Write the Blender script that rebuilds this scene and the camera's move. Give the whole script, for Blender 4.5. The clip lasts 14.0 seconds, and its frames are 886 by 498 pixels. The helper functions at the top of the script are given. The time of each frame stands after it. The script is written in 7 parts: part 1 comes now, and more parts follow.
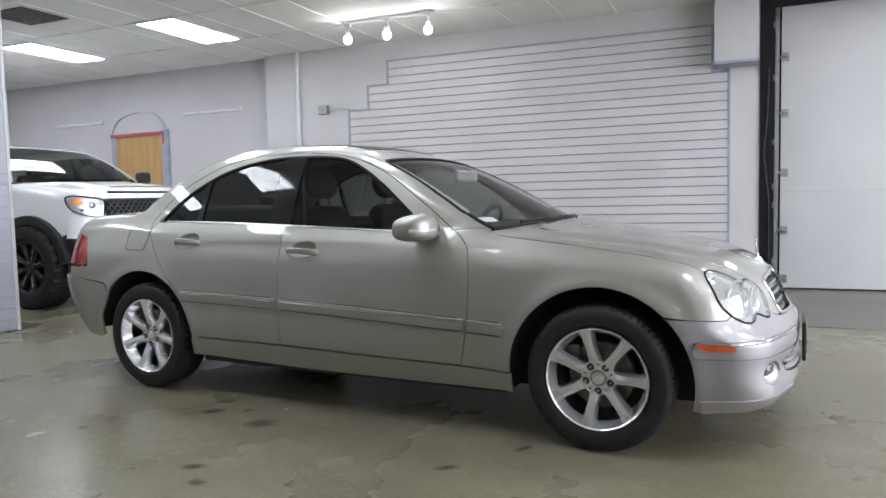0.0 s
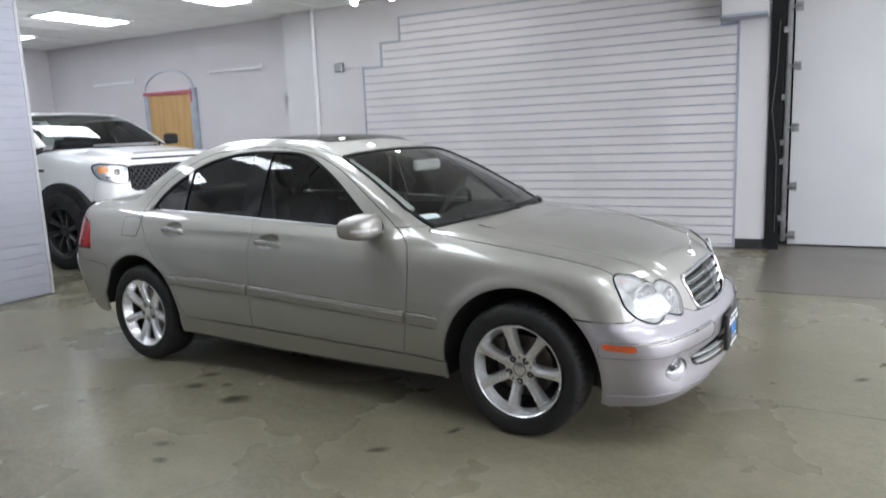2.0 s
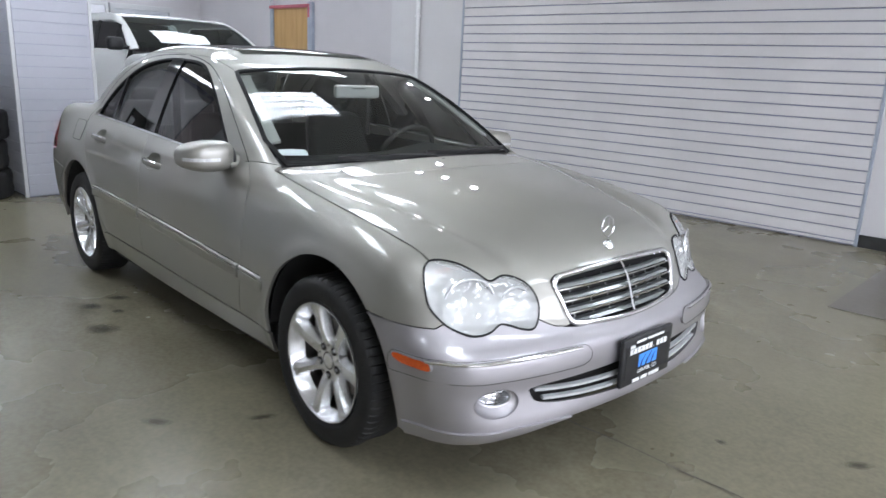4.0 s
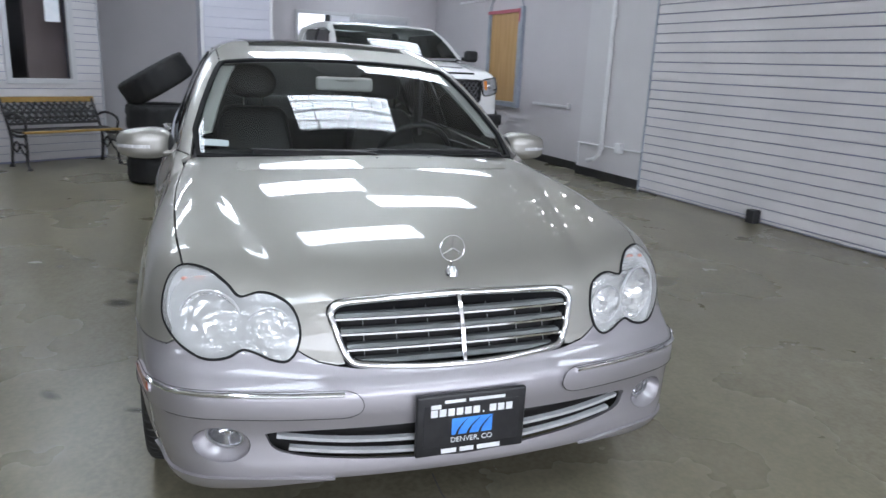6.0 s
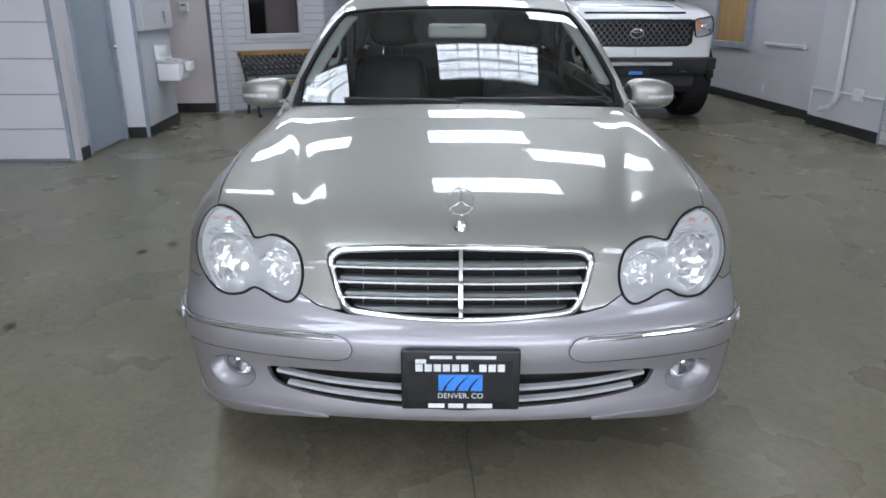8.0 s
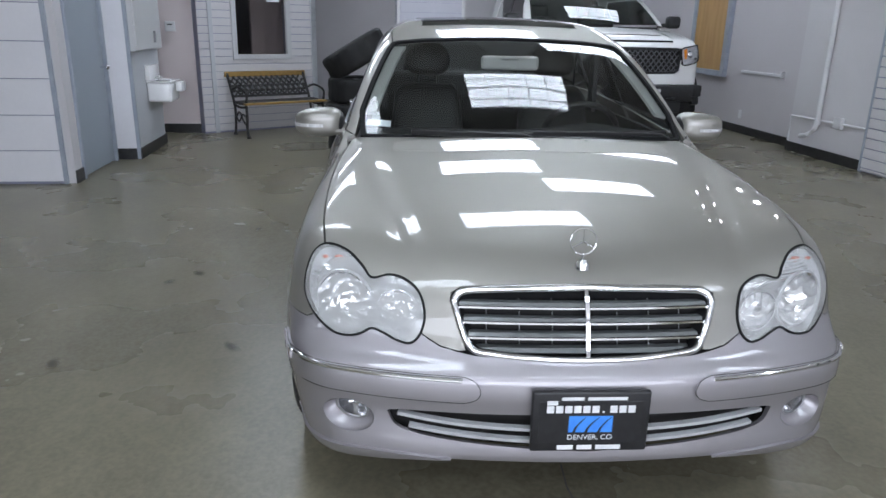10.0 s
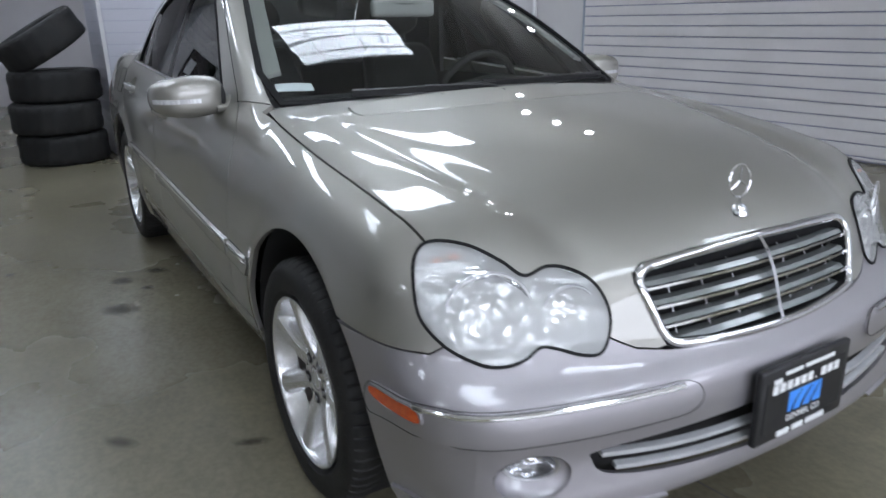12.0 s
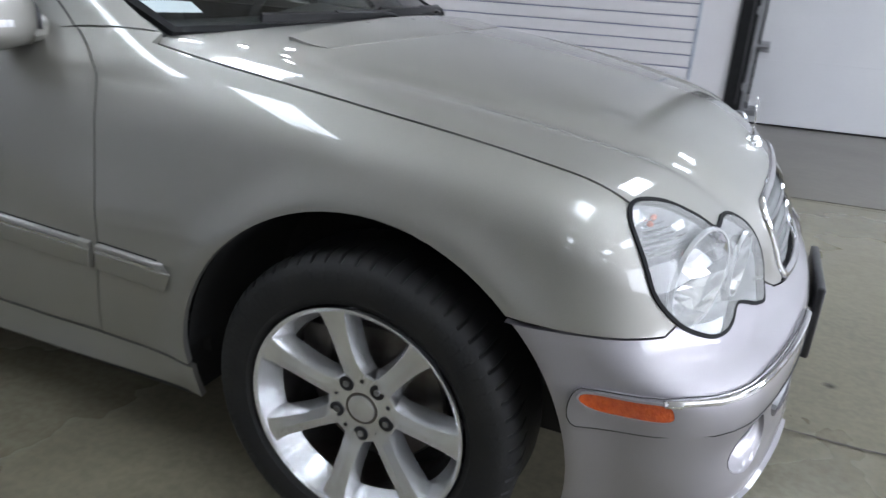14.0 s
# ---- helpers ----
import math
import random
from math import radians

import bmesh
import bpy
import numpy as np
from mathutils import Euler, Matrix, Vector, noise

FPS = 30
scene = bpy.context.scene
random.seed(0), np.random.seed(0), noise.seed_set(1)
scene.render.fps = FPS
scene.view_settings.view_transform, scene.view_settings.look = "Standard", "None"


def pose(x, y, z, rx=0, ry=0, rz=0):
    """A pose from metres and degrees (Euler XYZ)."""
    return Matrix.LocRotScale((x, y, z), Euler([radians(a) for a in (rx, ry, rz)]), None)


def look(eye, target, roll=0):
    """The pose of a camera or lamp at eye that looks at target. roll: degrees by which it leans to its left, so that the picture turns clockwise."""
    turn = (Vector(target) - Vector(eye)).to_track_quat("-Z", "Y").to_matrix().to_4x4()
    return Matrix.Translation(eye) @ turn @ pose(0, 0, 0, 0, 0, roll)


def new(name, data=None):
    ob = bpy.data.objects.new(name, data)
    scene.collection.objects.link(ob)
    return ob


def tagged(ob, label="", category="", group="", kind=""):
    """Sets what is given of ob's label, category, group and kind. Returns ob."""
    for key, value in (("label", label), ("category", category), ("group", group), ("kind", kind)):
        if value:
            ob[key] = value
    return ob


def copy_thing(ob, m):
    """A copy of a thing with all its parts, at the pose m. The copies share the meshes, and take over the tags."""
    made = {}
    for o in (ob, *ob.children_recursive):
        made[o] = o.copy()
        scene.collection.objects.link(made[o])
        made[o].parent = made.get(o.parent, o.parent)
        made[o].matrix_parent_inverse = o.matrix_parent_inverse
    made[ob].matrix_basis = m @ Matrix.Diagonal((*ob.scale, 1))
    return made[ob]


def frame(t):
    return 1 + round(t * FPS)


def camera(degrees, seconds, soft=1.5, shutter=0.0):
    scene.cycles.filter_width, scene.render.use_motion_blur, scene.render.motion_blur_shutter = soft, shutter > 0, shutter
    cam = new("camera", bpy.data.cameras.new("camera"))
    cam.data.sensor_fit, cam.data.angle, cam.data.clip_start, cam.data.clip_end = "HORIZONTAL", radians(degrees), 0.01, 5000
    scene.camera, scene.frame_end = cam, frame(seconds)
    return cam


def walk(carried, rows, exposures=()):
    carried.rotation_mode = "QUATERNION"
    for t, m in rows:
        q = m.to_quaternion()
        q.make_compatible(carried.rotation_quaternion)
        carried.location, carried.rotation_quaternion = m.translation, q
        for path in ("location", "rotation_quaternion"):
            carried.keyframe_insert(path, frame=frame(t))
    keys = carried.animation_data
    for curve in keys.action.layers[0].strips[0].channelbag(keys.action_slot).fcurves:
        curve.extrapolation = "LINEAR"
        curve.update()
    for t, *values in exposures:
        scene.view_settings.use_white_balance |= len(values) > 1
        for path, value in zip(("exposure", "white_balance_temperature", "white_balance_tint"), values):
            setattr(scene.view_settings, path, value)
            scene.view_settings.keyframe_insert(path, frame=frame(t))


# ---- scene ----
cam = camera(64.3, 14.0, shutter=.35)
METRES, EYE, TILT, LEAN, TURN = 8.0, 1.5, 0.0, 0.0, 0.0
PATH = [
    (0, (0.764, -3.735, 1.088), (-0.142, -1.958, 0.948), -1.3),
    (0.5, (0.767, -3.75, 1.115), (-0.131, -1.966, 1.017), -1.7),
    (1, (0.9, -3.77, 1.264), (-0.228, -2.125, 1.117), -3.1),
    (1.5, (1.125, -3.748, 1.374), (0.097, -2.038, 1.228), -1.7),
    (2, (1.358, -3.636, 1.415), (0.32, -1.958, 1.086), -2.4),
    (2.5, (1.494, -3.321, 1.417), (0.365, -1.741, 0.937), 0.2),
    (3, (1.573, -2.946, 1.417), (0.372, -1.404, 0.992), 1.9),
    (3.5, (1.809, -2.55, 1.387), (0.501, -1.103, 0.944), 2.0),
    (4, (1.988, -2.132, 1.351), (0.572, -0.809, 0.856), 2.6),
    (4.2, (2.022, -1.963, 1.35), (0.572, -0.676, 0.859), 2.3),
    (6.3, (2.407, -0.514, 1.320), (0.543, -0.004, 0.817), 2.8),
    (6.5, (2.417, -0.419, 1.328), (0.531, -0.001, 0.825), 2.8),
    (7, (2.383, -0.23, 1.314), (0.476, 0.035, 0.788), 2.5),
    (7.5, (2.38, -0.121, 1.302), (0.486, 0.024, 0.693), 1.4),
    (8, (2.426, -0.031, 1.335), (0.541, -0.049, 0.681), 0.1),
    (8.2, (2.448, 0.0, 1.353), (0.554, -0.051, 0.728), -0.2),
    (10.3, (2.35, -0.586, 1.383), (0.454, -0.418, 0.768), 0.9),
    (10.5, (2.245, -0.643, 1.35), (0.363, -0.406, 0.718), -0.3),
    (11, (2.001, -0.832, 1.279), (0.174, -0.409, 0.584), -2.4),
    (11.5, (1.802, -1.11, 1.231), (0.084, -0.397, 0.497), -2.4),
    (12, (1.543, -1.357, 1.182), (-0.086, -0.377, 0.559), -1.0),
    (12.5, (1.273, -1.549, 1.181), (-0.282, -0.451, 0.567), -0.6),
    (13, (1.063, -1.748, 1.186), (-0.31, -0.45, 0.533), -0.4),
    (13.5, (0.812, -1.832, 1.121), (-0.283, -0.308, 0.428), 1.3),
    (14, (0.551, -1.797, 1.087), (-0.159, -0.076, 0.357), 3.6),
]
EXPOSURE = [(0, .20, 6330, 10), (3, .14, 6230, 10), (4, .07, 6150, 10), (6.5, -.30, 6010, 10), (10.5, -.42, 5980, 10), (12.5, -.46, 5980, 10), (13.2, -.36, 5980, 10), (14, .02, 6000, 10)]
walk(cam, [(t, look(eye, target, roll)) for t, eye, target, roll in PATH], EXPOSURE)

# ---- world and exposure ----
world = bpy.data.worlds.new("indoor_dark")
world.use_nodes = True
world.node_tree.nodes["Background"].inputs[0].default_value = (.02, .02, .022, 1)
world.node_tree.nodes["Background"].inputs[1].default_value = .3
scene.world = world
LAMP_POWER = 16.0
SPOT_POWER = 75.0
# the last seven are unseen, added to brighten passage, fender, wheels and floor
TROFFERS = [(-8.0, 3.05), (-3.25, 1.6), (-1.88, .5), (-4.08, .55), (-1.9, -1.7), (-4.15, -1.5), (1.45, -1.25), (2.8, .5), (1.9, 2.8), (4.2, 2.8), (-10.2, 3.05), (-8.5, .3), (-6.35, -1.6), (3.65, -1.3), (3.65, -3.5), (1.45, -5.6), (4.6, -5.6), (1.45, -9.4), (4.6, -9.4)]

DAYLIGHT = 8.5


def window_light(x, y, z, turn, width, height, share=1.0):
    """The sky's light in an added, unseen window, to brighten the car's front."""
    day = bpy.data.lights.new("added_daylight", "AREA")
    day.shape, day.size, day.size_y, day.color = "RECTANGLE", width, height, (.95, .955, 1.02)
    day.energy = DAYLIGHT * share * math.pi * width * height
    ob = bpy.data.objects.new("added_daylight", day)
    ob.matrix_world = pose(0, 0, 0, 0, 0, 3.84) @ pose(x, y, z, 0, 0, turn) @ pose(0, 0, 0, -90, 0, 0)
    scene.collection.objects.link(ob)


window_light(6.80, -.55, 1.72, -90, 8.2, 1.96, .98)

# ---- materials ----
def mat(name, base, rough=.5, metal=0.0, coat=0.0, var=None, scale=8.0, fine=0.0, fine_scale=200.0, bump=0.0, bump_scale=60.0,
        rough_var=0.0, emit=None, power=0.0, spec=.5, stretch=(1, 1, 1)):
    """A surface: base colour varied towards var by noise at two scales, with uneven roughness and relief."""
    m = bpy.data.materials.new(name)
    m.use_nodes = True
    nt = m.node_tree
    b = nt.nodes["Principled BSDF"]
    b.inputs["Base Color"].default_value = (*base, 1)
    b.inputs["Roughness"].default_value = rough
    b.inputs["Metallic"].default_value = metal
    b.inputs["Coat Weight"].default_value = coat
    b.inputs["Coat Roughness"].default_value = .03
    b.inputs["Specular IOR Level"].default_value = spec
    co = nt.nodes.new("ShaderNodeTexCoord")
    mp = nt.nodes.new("ShaderNodeMapping")
    mp.inputs["Scale"].default_value = stretch
    nt.links.new(co.outputs["Object"], mp.inputs[0])
    def noise_node(s, detail=5.0, dist=0.0):
        n = nt.nodes.new("ShaderNodeTexNoise")
        n.inputs["Scale"].default_value, n.inputs["Detail"].default_value, n.inputs["Distortion"].default_value = s, detail, dist
        nt.links.new(mp.outputs[0], n.inputs["Vector"])
        return n
    big = noise_node(scale, 5, .3)
    if var:
        ramp = nt.nodes.new("ShaderNodeValToRGB")
        ramp.color_ramp.interpolation = "EASE"
        ramp.color_ramp.elements[0].position, ramp.color_ramp.elements[1].position = .30, .70
        ramp.color_ramp.elements[0].color, ramp.color_ramp.elements[1].color = (*var, 1), (*base, 1)
        nt.links.new(big.outputs["Fac"], ramp.inputs[0])
        out = ramp.outputs[0]
        if fine:
            small = noise_node(fine_scale, 3)
            mix = nt.nodes.new("ShaderNodeMixRGB")
            mix.blend_type = "MULTIPLY"
            mr = nt.nodes.new("ShaderNodeMapRange")
            mr.inputs["To Min"].default_value, mr.inputs["To Max"].default_value = 1 - fine, 1 + fine
            nt.links.new(small.outputs["Fac"], mr.inputs[0])
            mix.inputs[0].default_value = 1
            nt.links.new(out, mix.inputs[1])
            nt.links.new(mr.outputs[0], mix.inputs[2])
            out = mix.outputs[0]
        nt.links.new(out, b.inputs["Base Color"])
    if rough_var:
        mr = nt.nodes.new("ShaderNodeMapRange")
        mr.inputs["From Min"].default_value, mr.inputs["From Max"].default_value = .3, .7
        mr.inputs["To Min"].default_value, mr.inputs["To Max"].default_value = max(rough - rough_var, .02), min(rough + rough_var, 1)
        nt.links.new(big.outputs["Fac"], mr.inputs[0])
        nt.links.new(mr.outputs[0], b.inputs["Roughness"])
    if bump:
        bn = nt.nodes.new("ShaderNodeBump")
        bn.inputs["Strength"].default_value, bn.inputs["Distance"].default_value = bump, .01
        nt.links.new(noise_node(bump_scale, 4).outputs["Fac"], bn.inputs["Height"])
        nt.links.new(bn.outputs[0], b.inputs["Normal"])
    if emit:
        b.inputs["Emission Color"].default_value = (*emit, 1)
        b.inputs["Emission Strength"].default_value = power
    return m


def pane(name, tint, ior=1.5, rough=0.0):
    """A thin pane: clear with a tint, glossy by Fresnel."""
    m = bpy.data.materials.new(name)
    m.use_nodes = True
    nt = m.node_tree
    nt.nodes.remove(nt.nodes["Principled BSDF"])
    tr, gl, fr, mx = (nt.nodes.new("ShaderNode" + k) for k in ("BsdfTransparent", "BsdfGlossy", "Fresnel", "MixShader"))
    tr.inputs[0].default_value = (*tint, 1)
    gl.inputs["Roughness"].default_value = rough
    fr.inputs[0].default_value = ior
    nt.links.new(fr.outputs[0], mx.inputs[0])
    nt.links.new(tr.outputs[0], mx.inputs[1])
    nt.links.new(gl.outputs[0], mx.inputs[2])
    nt.links.new(mx.outputs[0], nt.nodes["Material Output"].inputs[0])
    return m


def paint(name, base, flake, metal, rough):
    """Metallic car paint with fine flakes under a clear coat."""
    m = mat(name, base, rough, metal, 1.0, var=flake, scale=2.2, fine=.10, fine_scale=900)
    b = m.node_tree.nodes["Principled BSDF"]
    b.inputs["Coat Roughness"].default_value = .025
    return m


def concrete(name, a, b_, pale, rough):
    """Worn sealed concrete: soft clouds a pace wide, drawn-out smears, pale scuffs, faint specks and uneven gloss."""
    m = mat(name, a, rough)
    nt = m.node_tree
    b = nt.nodes["Principled BSDF"]
    co = nt.nodes.new("ShaderNodeTexCoord")
    def cloud(scale, detail, turn, stretch, lo, hi, warp=0.0):
        mp = nt.nodes.new("ShaderNodeMapping")
        mp.inputs["Rotation"].default_value, mp.inputs["Scale"].default_value = (0, 0, turn), stretch
        nt.links.new(co.outputs["Object"], mp.inputs[0])
        n = nt.nodes.new("ShaderNodeTexNoise")
        n.inputs["Scale"].default_value, n.inputs["Detail"].default_value, n.inputs["Roughness"].default_value, n.inputs["Distortion"].default_value = scale, detail, .5, warp
        nt.links.new(mp.outputs[0], n.inputs["Vector"])
        r = nt.nodes.new("ShaderNodeMapRange")
        r.interpolation_type = "SMOOTHSTEP"
        r.inputs["From Min"].default_value, r.inputs["From Max"].default_value = lo, hi
        nt.links.new(n.outputs["Fac"], r.inputs[0])
        return r.outputs[0]
    def blend(fac, x, y, amount=1.0, mode="MIX"):
        mx = nt.nodes.new("ShaderNodeMixRGB")
        mx.blend_type = mode
        k = nt.nodes.new("ShaderNodeMath")
        k.operation = "MULTIPLY"
        k.inputs[1].default_value = amount
        nt.links.new(fac, k.inputs[0])
        nt.links.new(k.outputs[0], mx.inputs[0])
        for i, v in ((1, x), (2, y)):
            if isinstance(v, tuple):
                mx.inputs[i].default_value = (*v, 1)
            else:
                nt.links.new(v, mx.inputs[i])
        return mx.outputs[0]
    big = cloud(.55, 6, .3, (1, 1.3, 1), .10, .90)
    src = blend(big, b_, a)
    src = blend(cloud(1.6, 6, 1.1, (1, 1.8, 1), .10, .95), src, tuple(.45 * v for v in b_), .60)
    src = blend(cloud(1.2, 3, .5, (1, 1.7, 1), .15, 1.0), src, pale, .50)
    src = blend(cloud(6.0, 6, .2, (1, 1.4, 1), .08, .95), src, tuple(.55 * v for v in a), .50)
    src = blend(cloud(15.0, 6, .7, (1, 1.2, 1), .30, .70), src, tuple(.62 * v for v in b_), .34)
    src = blend(cloud(48.0, 5, .1, (1, 1, 1), .32, .68), src, tuple(.95 * v for v in pale), .22)
    src = blend(cloud(70.0, 2, 0, (1, 1, 1), .62, .72), src, tuple(.55 * v for v in b_), .22)
    nt.links.new(src, b.inputs["Base Color"])
    b.inputs["Specular IOR Level"].default_value = .38
    mr = nt.nodes.new("ShaderNodeMapRange")
    mr.inputs["To Min"].default_value, mr.inputs["To Max"].default_value = rough - .03, rough + .05
    nt.links.new(cloud(.9, 5, .8, (1, 1, 1), .1, .9), mr.inputs[0])
    nt.links.new(mr.outputs[0], b.inputs["Roughness"])
    return m


M = dict(
    paint=paint("silver_beige_paint", (.345, .335, .308), (.33, .321, .296), .78, .52),
    bumper=paint("silver_bumper_paint", (.365, .349, .368), (.35, .335, .353), .78, .52),
    truck=paint("white_paint", (.88, .88, .87), (.86, .86, .855), 0.0, .35),
    black=mat("black_plastic", (.018, .018, .019), .45, var=(.012, .012, .013), scale=20, bump=.05, bump_scale=300),
    gloss_black=mat("gloss_black", (.008, .008, .009), .06, var=(.014, .014, .015), scale=20),
    rubber=mat("black_rubber", (.013, .013, .0135), .62, spec=.30, var=(.018, .0175, .017), scale=9, bump=.12, bump_scale=150, fine=.15),
    seal=mat("black_seal", (.008, .008, .009), .8, spec=.2, var=(.012, .012, .012), scale=30),
    dark=mat("dark_underside", (.010, .010, .011), .8, var=(.02, .019, .018), scale=5),
    chrome=mat("chrome", (.86, .86, .88), .07, 1.0, var=(.80, .80, .82), scale=12),
    alloy=mat("silver_alloy", (.78, .785, .80), .27, .78, .4, var=(.73, .735, .75), scale=14, fine=.04),
    steel=mat("galvanised_steel", (.36, .36, .37), .42, .9, var=(.27, .27, .28), scale=18, rough_var=.1),
    disc=mat("brake_steel", (.22, .21, .20), .4, .9, var=(.14, .12, .11), scale=14),
    mirror=mat("mirror_glass", (.9, .9, .9), .02, 1.0),
    bowl=mat("lamp_reflector", (.82, .825, .84), .11, .90, var=(.60, .605, .62), scale=60),
    lamp_white=mat("pale_lamp_housing", (.84, .85, .87), .20, .55, var=(.64, .65, .68), scale=30, bump=.6, bump_scale=26),
    panel_white=mat("white_wall_board", (.74, .735, .765), .36, var=(.70, .695, .725), scale=1.6, fine=.03, fine_scale=30, rough_var=.06),
    amber=mat("amber_lens", (.52, .080, .009), .12, coat=1.0, var=(.42, .055, .006), scale=90, bump=.4, bump_scale=160),
    amber_clear=mat("yellow_amber_lens", (.85, .30, .03), .12, coat=1.0, var=(.75, .24, .02), scale=90, bump=.3, bump_scale=160),
    red=mat("red_lens", (.34, .006, .010), .2, coat=.6, var=(.27, .005, .008), scale=50),
    clear=pane("clear_lens", (.97, .97, .97), 1.45),
    indicator=mat("clear_ribbed_plastic", (.80, .80, .81), .14, .20, coat=1.0, var=(.52, .52, .54), scale=50, stretch=(1, 3, .4)),
    grille=mat("grey_grille_paint", (.22, .235, .235), .36, .45, coat=.5, var=(.19, .20, .20), scale=20),
    blade=mat("silver_blade_paint", (.62, .63, .65), .34, .35, coat=.6, var=(.56, .57, .59), scale=20),
    office_glass=pane("office_window_glass", (.62, .60, .58), 1.5),
    green_glass=pane("green_windscreen_glass", (.56, .70, .63), 1.5),
    lens=None,
    windscreen=pane("windscreen_glass", (.80, .86, .83), 1.52),
    tinted=pane("tinted_glass", (.31, .325, .315), 1.52),
    leather=mat("black_leather", (.012, .0115, .0115), .42, var=(.018, .0175, .017), scale=6, bump=.10, bump_scale=220),
    dash=mat("grey_black_dashboard", (.035, .035, .036), .6, var=(.028, .028, .03), scale=10, bump=.12, bump_scale=400),
    headliner=mat("grey_headliner", (.42, .42, .40), .9, var=(.38, .38, .36), scale=8, bump=.1, bump_scale=300),
    silverbar=mat("satin_silver_trim", (.50, .51, .53), .28, .9, var=(.5, .5, .52), scale=20),
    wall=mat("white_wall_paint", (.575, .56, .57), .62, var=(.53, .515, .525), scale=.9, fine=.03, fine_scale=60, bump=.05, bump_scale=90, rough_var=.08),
    # darker copy of the wall paint: shade of the recessed wall put into colour
    wall_shaded=mat("shaded_wall_paint", (.535, .510, .525), .62, var=(.49, .468, .482), scale=.9, fine=.03, fine_scale=60, bump=.05, bump_scale=90, rough_var=.08),
    # dark colour of the added south walls, which cut light on the sedan's side
    charcoal=mat("charcoal_wall_paint", (.11, .11, .115), .6, var=(.09, .09, .095), scale=1.0, bump=.05, bump_scale=80),
    wall_grey=mat("grey_wall_paint", (.50, .515, .54), .55, var=(.45, .465, .49), scale=1.1, fine=.03, fine_scale=50, bump=.05, bump_scale=90),
    slat=mat("white_slat_panel", (.60, .58, .59), .36, var=(.555, .54, .55), scale=1.6, fine=.03, fine_scale=30, rough_var=.06),
    groove=mat("blue_grey_groove", (.26, .275, .40), .5, var=(.25, .26, .32), scale=6),
    # the white slat again, darker and bluer: the column's shade put into its colour
    slat_shade=mat("shaded_white_slat", (.42, .42, .475), .38, var=(.385, .385, .44), scale=1.6, fine=.03, fine_scale=30, rough_var=.05),
    pink=mat("pinkish_wall_paint", (.72, .635, .63), .6, var=(.67, .59, .59), scale=1.2, bump=.05, bump_scale=80),
    ceiling=mat("ceiling_tile", (.84, .835, .81), .92, var=(.79, .785, .76), scale=2.0, fine=.06, fine_scale=120, bump=.15, bump_scale=170),
    tee=mat("white_ceiling_tee", (.70, .70, .69), .5, var=(.62, .62, .61), scale=8),
    floor=concrete("sealed_concrete", (.222, .203, .142), (.138, .125, .085), (.305, .277, .192), .27),
    apron=concrete("dark_sealed_concrete", (.155, .140, .118), (.115, .103, .088), (.19, .172, .142), .30),
    stain=mat("oil_stain", (.030, .025, .018), .35, var=(.06, .052, .038), scale=16),
    joint=mat("floor_joint", (.06, .056, .05), .8, var=(.09, .08, .07), scale=30),
    base=mat("black_baseboard", (.016, .016, .017), .4, var=(.03, .03, .03), scale=12),
    garage=mat("white_garage_panel", (.53, .53, .535), .42, var=(.50, .50, .51), scale=1.2, fine=.03, fine_scale=60, bump=.03, bump_scale=120),
    board=mat("plywood", (.48, .30, .12), .55, var=(.40, .24, .09), scale=2.0, stretch=(6, 6, .6), fine=.1, fine_scale=50),
    redpaint=mat("faded_red_trim", (.45, .10, .13), .5, var=(.36, .08, .11), scale=10),
    bluetrim=mat("grey_blue_trim", (.34, .37, .43), .5, var=(.28, .31, .37), scale=8),
    door=mat("grey_blue_door", (.29, .325, .365), .42, var=(.26, .295, .335), scale=1.5, rough_var=.06, bump=.03, bump_scale=60),
    porcelain=mat("white_porcelain", (.82, .82, .82), .12, coat=.5, var=(.78, .78, .78), scale=5),
    wood=mat("varnished_yellow_wood", (.36, .225, .065), .4, var=(.27, .165, .045), scale=3, stretch=(1, 8, 8), fine=.1, fine_scale=60),
    iron=mat("black_cast_iron", (.016, .016, .017), .68, 0, var=(.026, .024, .022), scale=16, bump=.2, bump_scale=120),
    pipe=mat("white_painted_pipe", (.70, .70, .71), .45, var=(.64, .64, .65), scale=6),
    lamp=mat("fluorescent_diffuser", (.9, .9, .9), .5, emit=(.93, .985, 1.05), power=LAMP_POWER),
    lamp_dim=mat("lamp_tray", (.85, .85, .85), .5, emit=(.915, .985, 1.03), power=LAMP_POWER * .16),
    bulb=mat("spot_bulb", (.9, .9, .9), .4, emit=(1.0, .99, .97), power=SPOT_POWER),
    paper=mat("white_paper", (.78, .80, .82), .7, var=(.72, .75, .78), scale=20),
    ink=mat("grey_print", (.22, .26, .30), .7),
    plate=mat("black_plate", (.012, .012, .014), .35, var=(.02, .02, .022), scale=30),
    lettering=mat("white_lettering", (.78, .79, .80), .5, var=(.7, .71, .72), scale=40),
    blue=mat("bright_blue_print", (.05, .22, .72), .45, var=(.07, .28, .8), scale=30),
    # darkness of the unlit office, given as a near-black wall colour
    dim=mat("unlit_room", (.05, .045, .042), .8, var=(.03, .028, .026), scale=2),
)


